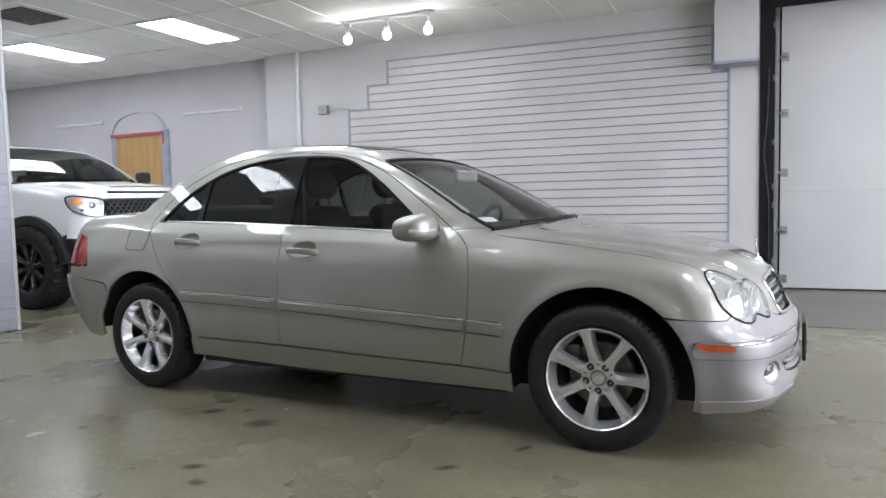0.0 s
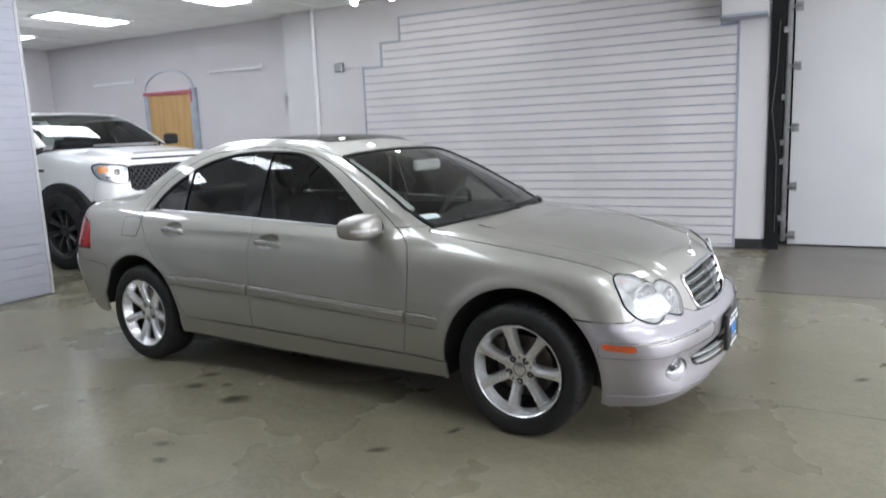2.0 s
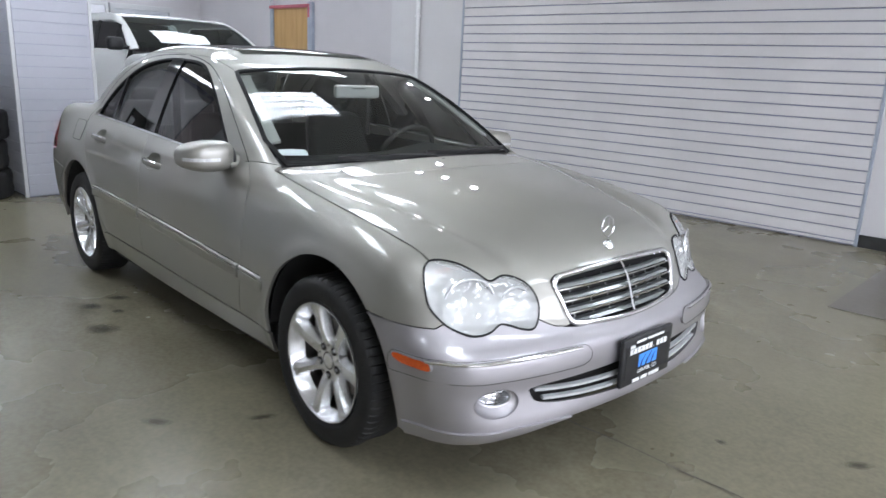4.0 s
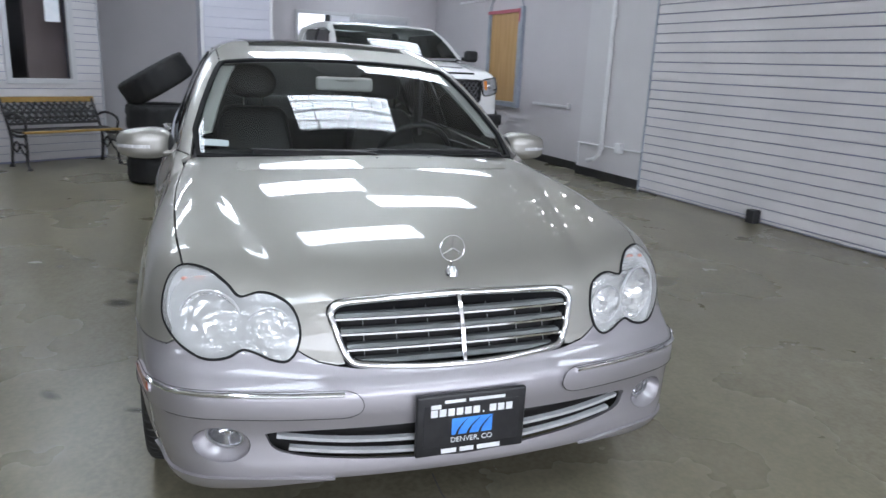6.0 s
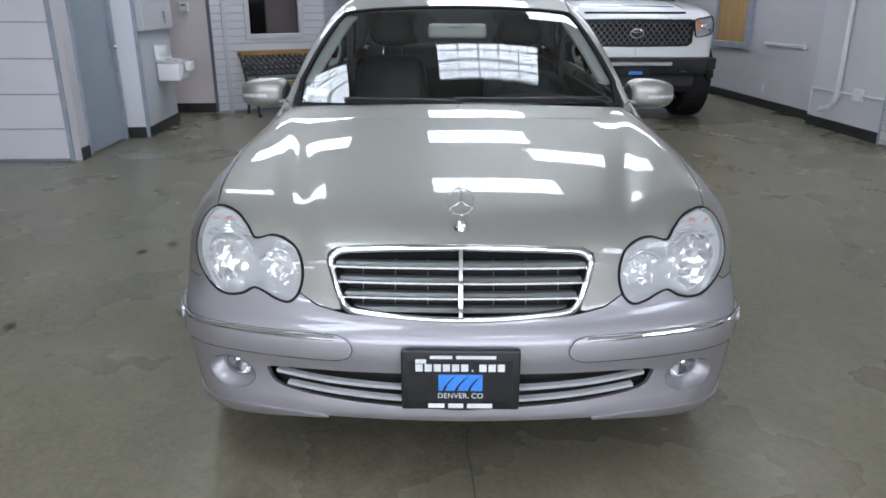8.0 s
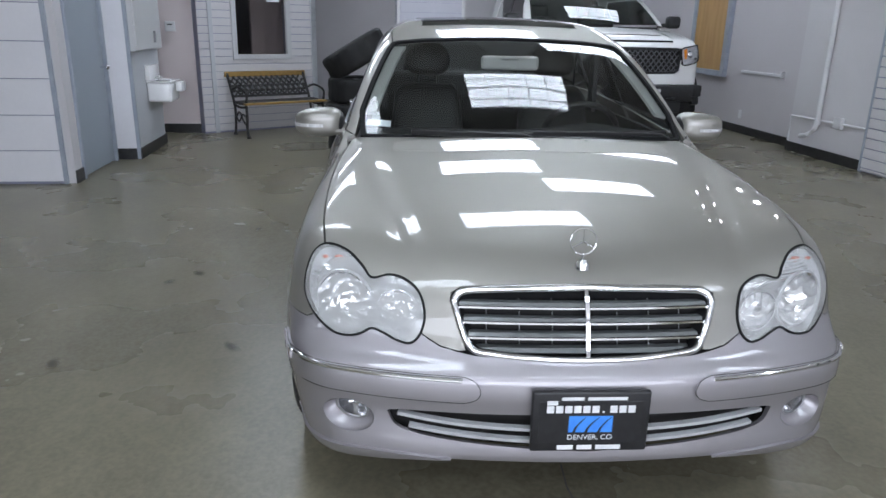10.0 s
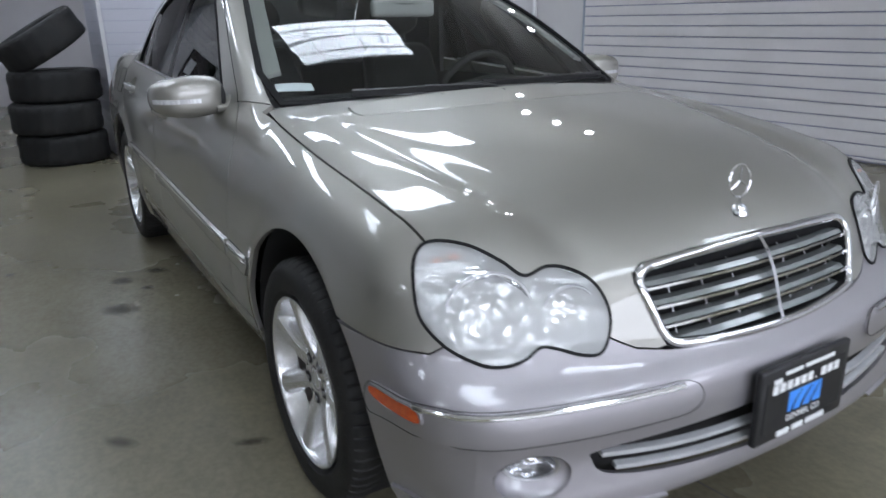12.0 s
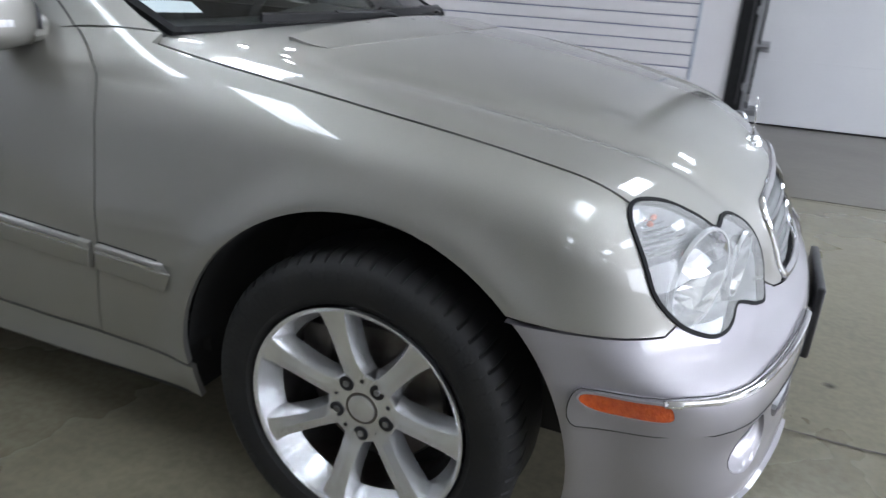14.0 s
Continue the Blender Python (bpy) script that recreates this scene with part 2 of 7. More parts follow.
def hazy_lens(name):
    """Slightly yellowed, hazy polycarbonate over a lamp: mostly clear, a little milky, glossy by Fresnel."""
    m = pane(name, (.97, .97, .95), 1.45)
    nt = m.node_tree
    mx = next(n for n in nt.nodes if n.type == "MIX_SHADER")
    tr = next(n for n in nt.nodes if n.type == "BSDF_TRANSPARENT")
    df, ad = nt.nodes.new("ShaderNodeBsdfDiffuse"), nt.nodes.new("ShaderNodeMixShader")
    df.inputs[0].default_value = (.86, .87, .86, 1)
    ad.inputs[0].default_value = .28
    nt.links.new(tr.outputs[0], ad.inputs[1])
    nt.links.new(df.outputs[0], ad.inputs[2])
    nt.links.new(ad.outputs[0], mx.inputs[1])
    return m


M["lens"] = hazy_lens("hazy_lens")


def soaked(m):
    """Lets a round spot thin out towards its rim, unevenly."""
    nt = m.node_tree
    co, ln, ns, ad, mr, tr, mx = (nt.nodes.new("ShaderNode" + k) for k in ("TexCoord", "VectorMath", "TexNoise", "Math", "MapRange", "BsdfTransparent", "MixShader"))
    ln.operation, ad.operation = "LENGTH", "ADD"
    ns.inputs["Scale"].default_value, ns.inputs["Detail"].default_value = 2.6, 4
    nt.links.new(co.outputs["Object"], ln.inputs[0])
    nt.links.new(co.outputs["Object"], ns.inputs["Vector"])
    nt.links.new(ln.outputs["Value"], ad.inputs[0])
    nt.links.new(ns.outputs["Fac"], ad.inputs[1])
    mr.inputs["From Min"].default_value, mr.inputs["From Max"].default_value = 1.48, .72
    mr.inputs["To Max"].default_value = .62
    nt.links.new(ad.outputs[0], mr.inputs[0])
    out = nt.nodes["Material Output"]
    nt.links.new(mr.outputs[0], mx.inputs[0])
    nt.links.new(tr.outputs[0], mx.inputs[1])
    nt.links.new(nt.nodes["Principled BSDF"].outputs[0], mx.inputs[2])
    nt.links.new(mx.outputs[0], out.inputs[0])


soaked(M["stain"])

# ---- shape of the sedan: x forward from the front axle, y to its left, z up ----
def curve(*pts):
    """A smooth curve through the points (x, y), straight beyond its ends."""
    xs, ys = (np.array(v, float) for v in zip(*sorted(pts)))
    d = np.diff(ys) / np.diff(xs)
    m = np.concatenate([d[:1], (d[:-1] + d[1:]) / 2, d[-1:]])
    def at(x):
        x = np.asarray(x, float)
        i = np.clip(np.searchsorted(xs, x) - 1, 0, len(xs) - 2)
        h = xs[i + 1] - xs[i]
        t = (x - xs[i]) / h
        tc = np.clip(t, 0, 1)
        y = ((2 * tc ** 3 - 3 * tc ** 2 + 1) * ys[i] + (tc ** 3 - 2 * tc ** 2 + tc) * h * m[i]
             + (3 * tc ** 2 - 2 * tc ** 3) * ys[i + 1] + (tc ** 3 - tc ** 2) * h * m[i + 1])
        return y + np.where(t < 0, t * h * m[0], 0) + np.where(t > 1, (t - 1) * h * m[-1], 0)
    return at


def smax(a, b, k):
    e = np.clip(k - np.abs(a - b), 0, None)
    return np.maximum(a, b) + e * e / (4 * k)


def step(a, b, x):
    t = np.clip((x - a) / (b - a), 0, 1)
    return t * t * (3 - 2 * t)


plan_w = curve((-3.8, .76), (-3.3, .830), (-2.7, .848), (-1.7, .856), (-.8, .852), (-.43, .845), (0, .85), (.4, .832), (.6, .79), (.8, .72))
hood_z = curve((.85, .62), (.68, .725), (.57, .772), (.34, .845), (-.08, .925), (-.4, .962), (-.8, .985))
belt_z = curve((-.5, .955), (-1.0, .965), (-1.7, .995), (-2.5, 1.04), (-3.0, 1.065), (-3.4, 1.05), (-3.65, 1.005), (-3.85, .94))
nose_x = curve((.14, .60), (.20, .705), (.245, .757), (.272, .769), (.298, .768), (.32, .764), (.38, .757), (.46, .762), (.505, .752), (.535, .722), (.565, .705), (.63, .685), (.70, .665), (.78, .62))
tail_x = curve((.15, -3.48), (.3, -3.62), (.45, -3.715), (.58, -3.755), (.66, -3.76), (.71, -3.735), (.78, -3.70), (1.0, -3.63), (1.1, -3.58))
crease_y = curve((.7, .35), (.4, .415), (0, .5), (-.5, .6))


def lower(p):
    """Below zero inside the sedan's lower body."""
    x, y, z = p[..., 0], np.abs(p[..., 1]), p[..., 2]
    rise = z - .79
    front = step(-.9, -.5, x)
    w = plan_w(x) - .12 * front * np.clip(z - .60, 0, 1) - .26 * np.clip(z - .6, 0, 1) ** 2 - .13 * (rise + np.sqrt(rise * rise + .0009)) - .75 * np.clip(.47 - z, 0, 1) ** 2
    for ax in (0, -2.715):
        r = np.hypot(x - ax, z - .315)
        w = w + .011 * np.exp(-((r - .40) / .045) ** 2)
    side = y - w
    top_z = front * hood_z(x) + (1 - front) * belt_z(x) - .075 * y * y
    valley = np.exp(-((y - crease_y(x) - .075) / .046) ** 2) * step(-.45, .35, x)
    top_z = top_z - .015 * valley
    top = z - top_z
    up = step(.48, .60, z)
    nose = x - (nose_x(z) - (.17 + .12 * up) * y * y - (.12 - .09 * up) * y ** 4)
    low = np.clip(.6 - z, 0, .4) / .4
    tail = tail_x(z) + (.16 + .07 * low) * y * y + (.34 + .06 * low) * y ** 4 - x
    f = smax(side, top, .095 * front + .075 * (1 - front))
    f = smax(f, nose, .10 + .02 * up)
    return smax(f, tail, .16)


cab_w = curve((-.3, .70), (-.6, .73), (-1.0, .757), (-1.7, .775), (-2.3, .762), (-2.8, .71), (-3.2, .63))
roof_z = curve((-.9, 1.33), (-1.2, 1.378), (-1.5, 1.412), (-1.9, 1.428), (-2.3, 1.412), (-2.6, 1.372), (-3.0, 1.28))
glass_x = curve((.90, -.28), (.955, -.385), (1.1, -.65), (1.22, -.89), (1.31, -1.11), (1.38, -1.34))
back_x = curve((.95, -3.22), (1.05, -3.05), (1.2, -2.79), (1.3, -2.59), (1.38, -2.36))


def cabin(p):
    """Below zero inside the sedan's upper body."""
    x, y, z = p[..., 0], np.abs(p[..., 1]), p[..., 2]
    side = y - (cab_w(x) - .36 * (z - .95) - .22 * np.clip(z - .95, 0, 1) ** 2)
    top = z - (roof_z(x) - .07 * y * y)
    screen = x - (glass_x(z) - .36 * y * y)
    back = back_x(z) + .22 * y * y - x
    f = smax(side, top, .13)
    f = smax(f, screen, .07)
    return smax(f, back, .09)


def whole(p):
    return -smax(-lower(p), -smax(cabin(p), .90 - p[..., 2], .01), .05)


def cast(f, p, d, back=1.2, reach=2.4):
    """The points where lines through p along d first enter the body f."""
    p, d = np.asarray(p, float), np.asarray(d, float) / np.linalg.norm(d)
    lo = np.full(p.shape[:-1], -back)
    best_lo, best_hi, found = lo.copy(), lo.copy(), np.zeros(lo.shape, bool)
    n = 120
    prev = f(p + lo[..., None] * d)
    low_t, low_f = lo.copy(), prev.copy()
    for i in range(1, n + 1):
        t = lo + reach * i / n
        cur = f(p + t[..., None] * d)
        hit = (~found) & (prev > 0) & (cur <= 0)
        best_lo = np.where(hit, t - reach / n, best_lo)
        best_hi = np.where(hit, t, best_hi)
        found |= hit
        less = cur < low_f
        low_t, low_f = np.where(less, t, low_t), np.where(less, cur, low_f)
        prev = cur
    for _ in range(30):
        mid = (best_lo + best_hi) / 2
        inside = f(p + mid[..., None] * d) <= 0
        best_hi, best_lo = np.where(inside, mid, best_hi), np.where(inside, best_lo, mid)
    t = np.where(found, best_hi, low_t)
    return p + t[..., None] * d


def slope(f, p):
    e = 1e-3
    g = np.stack([f(p + e * np.eye(3)[i]) - f(p - e * np.eye(3)[i]) for i in range(3)], -1)
    return g / np.linalg.norm(g, axis=-1, keepdims=True)

# ---- building tools ----
from mathutils.geometry import delaunay_2d_cdt
ROOM = pose(0, 0, 0, 0, 0, 3.84)


def mesh_of(name, bm, material):
    me = bpy.data.meshes.new(name)
    bm.normal_update()
    bm.to_mesh(me)
    bm.free()
    for k in (material if isinstance(material, (list, tuple)) else [material]):
        me.materials.append(k)
    return me


def part(name, bm, material, parent=None, label="", smooth=30):
    """Links a bmesh or a mesh as one object under a thing or a part."""
    me = bm if isinstance(bm, bpy.types.Mesh) else mesh_of(name, bm, material)
    if not isinstance(bm, bpy.types.Mesh) and smooth:
        me.shade_smooth()
        me.set_sharp_from_angle(angle=radians(smooth))
    ob = new(name, me)
    ob.parent = parent
    return tagged(ob, label)


def thing(name, m=None, label="", category="", group="", kind=""):
    ob = new(name)
    ob.empty_display_size = .1
    ob.matrix_world = m or Matrix()
    return tagged(ob, label, category, group, kind)


def box(bm, lo, hi, bevel=0.0, seg=2, turn=None):
    ret = bmesh.ops.create_cube(bm, size=1)
    vs = ret["verts"]
    c, s = (Vector(lo) + Vector(hi)) / 2, Vector(hi) - Vector(lo)
    for v in vs:
        v.co = Vector((v.co.x * s.x, v.co.y * s.y, v.co.z * s.z))
    if bevel:
        es = list({e for v in vs for e in v.link_edges})
        r = bmesh.ops.bevel(bm, geom=es, offset=bevel, segments=seg, affect="EDGES", profile=.5)
        vs = list({v for f in r["faces"] for v in f.verts} | {v for v in vs if v.is_valid})
    for v in vs:
        v.co = (turn @ v.co if turn else v.co) + c
    return bm


def boxes(*items, bevel=0.0):
    bm = bmesh.new()
    for lo, hi in items:
        box(bm, lo, hi, bevel)
    return bm


def rod(bm, a, b, r, r2=None, seg=16, caps=True):
    a, b = Vector(a), Vector(b)
    m = Matrix.Translation((a + b) / 2) @ (b - a).to_track_quat("Z", "Y").to_matrix().to_4x4()
    bmesh.ops.create_cone(bm, cap_ends=caps, segments=seg, radius1=r, radius2=r if r2 is None else r2, depth=(b - a).length, matrix=m)
    return bm


def ball(bm, c, size, seg=24, rings=14, turn=None):
    m = Matrix.Translation(c) @ (turn or Matrix()) @ Matrix.Diagonal((*size, 1))
    bmesh.ops.create_uvsphere(bm, u_segments=seg, v_segments=rings, radius=1, matrix=m)
    return bm


def lathe(bm, profile, m=None, seg=48, closed=False):
    """Turns a profile of (radius, height) round the z axis, laid by m."""
    m = m or Matrix()
    rings = []
    for r, h in profile:
        if r < 1e-6:
            rings.append([bm.verts.new(m @ Vector((0, 0, h)))])
        else:
            rings.append([bm.verts.new(m @ Vector((r * math.cos(2 * math.pi * i / seg), r * math.sin(2 * math.pi * i / seg), h))) for i in range(seg)])
    pairs = list(zip(rings, rings[1:])) + ([(rings[-1], rings[0])] if closed else [])
    for p, q in pairs:
        for i in range(seg):
            j = (i + 1) % seg
            if len(p) == 1 and len(q) == 1:
                continue
            if len(p) == 1:
                bm.faces.new((p[0], q[j], q[i]))
            elif len(q) == 1:
                bm.faces.new((p[i], p[j], q[0]))
            else:
                bm.faces.new((p[i], p[j], q[j], q[i]))
    bmesh.ops.recalc_face_normals(bm, faces=bm.faces)
    return bm


def sweep(bm, path, section, ups, closed=False):
    """Carries a section of (across, up) along the path; ups gives the up direction at every point."""
    n = len(path)
    rings = []
    for i in range(n):
        p = Vector(path[i])
        a = Vector(path[(i - 1) % n] if closed or i else path[0])
        b = Vector(path[(i + 1) % n] if closed or i < n - 1 else path[-1])
        t = (b - a).normalized()
        u = Vector(ups[i]) if not isinstance(ups, Vector) else ups
        u = (u - t * u.dot(t)).normalized()
        s = t.cross(u)
        rings.append([bm.verts.new(p + s * x + u * y) for x, y in section])
    k = len(section)
    for i in range(n if closed else n - 1):
        p, q = rings[i], rings[(i + 1) % n]
        for j in range(k):
            bm.faces.new((p[j], p[(j + 1) % k], q[(j + 1) % k], q[j]))
    if not closed:
        bm.faces.new(rings[0][::-1])
        bm.faces.new(rings[-1])
    bmesh.ops.recalc_face_normals(bm, faces=bm.faces)
    return bm


def ring_section(r, n=8, squash=1.0):
    return [(r * math.cos(2 * math.pi * i / n), squash * r * math.sin(2 * math.pi * i / n)) for i in range(n)]


def tube(bm, path, r, closed=False, n=8):
    ups = []
    for i in range(len(path)):
        a, b = Vector(path[max(i - 1, 0)]), Vector(path[min(i + 1, len(path) - 1)])
        t = (b - a).normalized()
        ups.append(Vector((0, 0, 1)) if abs(t.z) < .8 else Vector((0, 1, 0)))
    return sweep(bm, path, ring_section(r, n), ups, closed)


def loop_through(pts, per=6, closed=True):
    """A smooth closed (or open) line through points of any dimension."""
    P = [np.array(p, float) for p in pts]
    n = len(P)
    out = []
    for i in range(n if closed else n - 1):
        p0, p1, p2, p3 = (P[(i + k) % n] if closed else P[min(max(i + k, 0), n - 1)] for k in (-1, 0, 1, 2))
        for j in range(per):
            t = j / per
            out.append(.5 * (2 * p1 + (p2 - p0) * t + (2 * p0 - 5 * p1 + 4 * p2 - p3) * t * t + (3 * p1 - p0 - 3 * p2 + p3) * t ** 3))
    if not closed:
        out.append(P[-1])
    return out


def evenly(pts, step_len):
    """The same open line, with points at even steps."""
    P = np.array(pts, float)
    d = np.concatenate([[0], np.cumsum(np.linalg.norm(np.diff(P, axis=0), axis=1))])
    n = max(int(round(d[-1] / step_len)), 1)
    s = np.linspace(0, d[-1], n + 1)
    return [np.array([np.interp(v, d, P[:, k]) for k in range(P.shape[1])]) for v in s]


def inside(poly, q):
    x, y = q[:, 0], q[:, 1]
    r = np.zeros(len(q), bool)
    a = poly
    b = np.roll(poly, -1, 0)
    for (x1, y1), (x2, y2) in zip(a, b):
        if y1 != y2:
            c = ((y1 > y) != (y2 > y)) & (x < (x2 - x1) * (y - y1) / (y2 - y1) + x1)
            r ^= c
    return r


def shrink(poly, g):
    """Moves a closed outline inwards by g."""
    area = np.sum(poly[:, 0] * np.roll(poly[:, 1], -1) - np.roll(poly[:, 0], -1) * poly[:, 1])
    t = np.roll(poly, -1, 0) - np.roll(poly, 1, 0)
    t /= np.linalg.norm(t, axis=1, keepdims=True) + 1e-9
    n = np.stack([-t[:, 1], t[:, 0]], 1) * (1 if area > 0 else -1)
    return poly + n * g


def panel(name, f, outline, d, material, holes=(), h=.02, off=0.0, depth=.014, gap=.002, mirror=False, both=False):
    """A sheet cut from the surface of f along the outline (3D points), seen along d, with folded edges of the given depth."""
    d = np.array(d, float) / np.linalg.norm(d)
    e1 = np.cross(d, [0, 0, 1.0]) if abs(d[2]) < .9 else np.array([0, 1.0, 0])
    e1 /= np.linalg.norm(e1)
    e2 = np.cross(e1, d)
    def flat(loop):
        L = np.array(loop, float)
        keep = [0]
        for i in range(1, len(L)):
            if np.linalg.norm(L[i] - L[keep[-1]]) > 1e-4:
                keep.append(i)
        if np.linalg.norm(L[keep[-1]] - L[0]) < 1e-4:
            keep.pop()
        L = L[keep]
        dense = []
        for i in range(len(L)):
            a, b = L[i], L[(i + 1) % len(L)]
            m = max(int(np.linalg.norm(b - a) / (h * .9)), 1)
            dense += [a + (b - a) * k / m for k in range(m)]
        L = np.array(dense)
        return np.stack([L @ e1, L @ e2], 1)
    loops = [shrink(flat(outline), gap)] + [shrink(flat(q), -gap) for q in holes]
    lo, hi = loops[0].min(0), loops[0].max(0)
    gx, gy = np.meshgrid(np.arange(lo[0], hi[0], h), np.arange(lo[1], hi[1], h * .95))
    gx = gx + (np.arange(gx.shape[0])[:, None] % 2) * h / 2
    g = np.stack([gx.ravel(), gy.ravel()], 1)
    ok = inside(loops[0], g)
    for q in loops[1:]:
        ok &= ~inside(q, g)
    g = g[ok]
    edge = np.concatenate(loops)
    far = np.array([np.min(np.sum((edge - p) ** 2, 1)) for p in g]) > (h * .55) ** 2 if len(g) else []
    g = g[far] if len(g) else g
    pts = np.concatenate([edge, g]) if len(g) else edge
    edges, k = [], 0
    for q in loops:
        edges += [(k + i, k + (i + 1) % len(q)) for i in range(len(q))]
        k += len(q)
    res = delaunay_2d_cdt([Vector(p) for p in pts], edges, [], 0, 1e-6)
    V2 = np.array([tuple(v) for v in res[0]])
    T = np.array([t for t in res[2] if len(t) == 3])
    c = V2[T].mean(1)
    ok = inside(loops[0], c)
    for q in loops[1:]:
        ok &= ~inside(q, c)
    T = T[ok]
    P = place(f, V2, e1, e2, d, outline)
    N = slope(f, P)
    a, b, cc = P[T[:, 0]], P[T[:, 1]], P[T[:, 2]]
    flip = np.einsum("ij,ij->i", np.cross(b - a, cc - a), N[T[:, 0]]) < 0
    T[flip] = T[flip][:, ::-1]
    P = P + N * off
    if both:
        mid = np.abs(P[:, 1]) < .0065
        P[mid, 1] = 0
        N[mid, 1] = 0
    used = {}
    for t in T:
        for i in range(3):
            used[(t[i], t[(i + 1) % 3])] = True
    rim = [e for e in used if (e[1], e[0]) not in used and not (both and P[e[0], 1] == 0 and P[e[1], 1] == 0)]
    verts, norms, faces = [*map(tuple, P)], [*map(tuple, N)], [tuple(map(int, t)) for t in T]
    if depth:
        for i, j in rim:
            t = P[j] - P[i]
            o = np.cross(t, N[i])
            o /= np.linalg.norm(o) + 1e-9
            base = len(verts)
            verts += [tuple(P[i]), tuple(P[j]), tuple(P[j] - N[j] * depth), tuple(P[i] - N[i] * depth)]
            norms += [tuple(o)] * 4
            faces.append((base + 1, base, base + 3, base + 2))
    verts, norms = np.array(verts), np.array(norms)
    if mirror:
        verts, norms = verts * (1, -1, 1), norms * (1, -1, 1)
        faces = [t[::-1] for t in faces]
    if both:
        k = len(verts)
        faces = faces + [tuple(i + k for i in t[::-1]) for t in faces]
        verts, norms = np.concatenate([verts, verts * (1, -1, 1)]), np.concatenate([norms, norms * (1, -1, 1)])
    me = bpy.data.meshes.new(name)
    me.from_pydata(verts.tolist(), [], faces)
    me.materials.append(material)
    me.shade_smooth()
    me.normals_split_custom_set_from_vertices(norms.tolist())
    return me


def place(f, V2, e1, e2, d, outline):
    """Lays flat points back on the surface of f along d, starting well outside of the outline."""
    depth0 = np.min(np.array(outline) @ d)
    start = V2[:, :1] * e1 + V2[:, 1:] * e2 + (depth0 - .25) * d
    return cast(f, start, d, back=0.0, reach=2.2)


def fill(pts, step_len=.025):
    """Adds points to a line so that no step is longer than step_len."""
    out = []
    for a, b in zip(pts, pts[1:]):
        k = max(int(math.hypot(b[0] - a[0], b[1] - a[1]) / step_len), 1)
        out += [(a[0] + (b[0] - a[0]) * i / k, a[1] + (b[1] - a[1]) * i / k) for i in range(k)]
    return out + [tuple(pts[-1])]


def side_pts(f, pts, s=-1):
    """Points (x, z) laid on the side of f."""
    p = np.array([(x, s * 1.4, z) for x, z in fill(pts)])
    return list(cast(f, p, (0, -s, 0), back=0, reach=1.4))


def front_pts(f, pts):
    """Points (y, z) laid on the front of f."""
    p = np.array([(1.6, y, z) for y, z in fill(pts)])
    return list(cast(f, p, (-1, 0, 0), back=0, reach=3.6))


def rear_pts(f, pts):
    p = np.array([(-4.6, y, z) for y, z in fill(pts)])
    return list(cast(f, p, (1, 0, 0), back=0, reach=3))


def top_pts(f, pts):
    """Points (x, y) laid on the top of f."""
    p = np.array([(x, y, 2.0) for x, y in fill(pts)])
    return list(cast(f, p, (0, 0, -1), back=0, reach=1.6))

# ---- the room, in its own axes (x east, y north), turned against the sedan ----
CEIL = 3.17
NORTH, WEST_N, SLAT_Y = 4.63, 4.77, 4.605


def setting(name, bm, material, label="", smooth=0):
    ob = part(name, bm, material, None, label, smooth)
    ob.matrix_world = ROOM
    return tagged(ob, kind="structure")


floor = setting("floor", boxes(((-13, -16, -.12), (8, 7, 0))), M["floor"], "worn sealed grey-brown concrete floor")
setting("floor_apron", boxes(((.72, 2.52, -.01), (6.8, 5.1, .004))), M["apron"], "darker concrete strip before the garage door")


def crack(name, pts, w):
    bm = bmesh.new()
    rng = random.Random(len(name) + len(pts))
    line = evenly(pts, .12)
    vs = []
    for i, p in enumerate(line):
        a, b = line[max(i - 1, 0)], line[min(i + 1, len(line) - 1)]
        t = (b - a) / np.linalg.norm(b - a)
        n = np.array([-t[1], t[0]])
        j = rng.uniform(-.006, .006)
        vs.append([bm.verts.new((*(p + n * (j + s * w * rng.uniform(.5, 1))), .003)) for s in (-1, 1)])
    for p, q in zip(vs, vs[1:]):
        bm.faces.new((p[0], q[0], q[1], p[1]))
    return setting(name, bm, M["joint"], "thin dark crack in the concrete floor")


crack("floor_crack", [(.40, .0), (1.4, -.03), (2.6, -.12), (4.2, -.15)], .004)
crack("floor_crack", [(.75, 2.5), (1.6, 2.45), (3.4, 2.5)], .004)
crack("floor_crack", [(.1, -1.9), (1.0, -2.3), (2.4, -2.4)], .002)


def stain(x, y, r, seed, turn=0.0, squash=.72):
    """A flat oil spot that thins out to an uneven edge."""
    rng = random.Random(seed)
    bm = bmesh.new()
    ph = [rng.uniform(0, 6.3) for _ in range(3)]
    ring = []
    for i in range(36):
        a = 2 * math.pi * i / 36
        k = 1 + .16 * math.sin(2 * a + ph[0]) + .10 * math.sin(5 * a + ph[1]) + .06 * math.sin(9 * a + ph[2])
        ring.append(bm.verts.new((k * math.cos(a), k * math.sin(a), .0022)))
    bm.faces.new(ring)
    ob = part("floor_stain", bm, M["stain"], None, "dark oil spot soaked into the concrete floor", 0)
    ob.matrix_world = pose(x, y, 0, 0, 0, turn) @ Matrix.Diagonal((1.3 * r, 1.3 * squash * r, 1, 1))
    return tagged(ob, kind="structure")


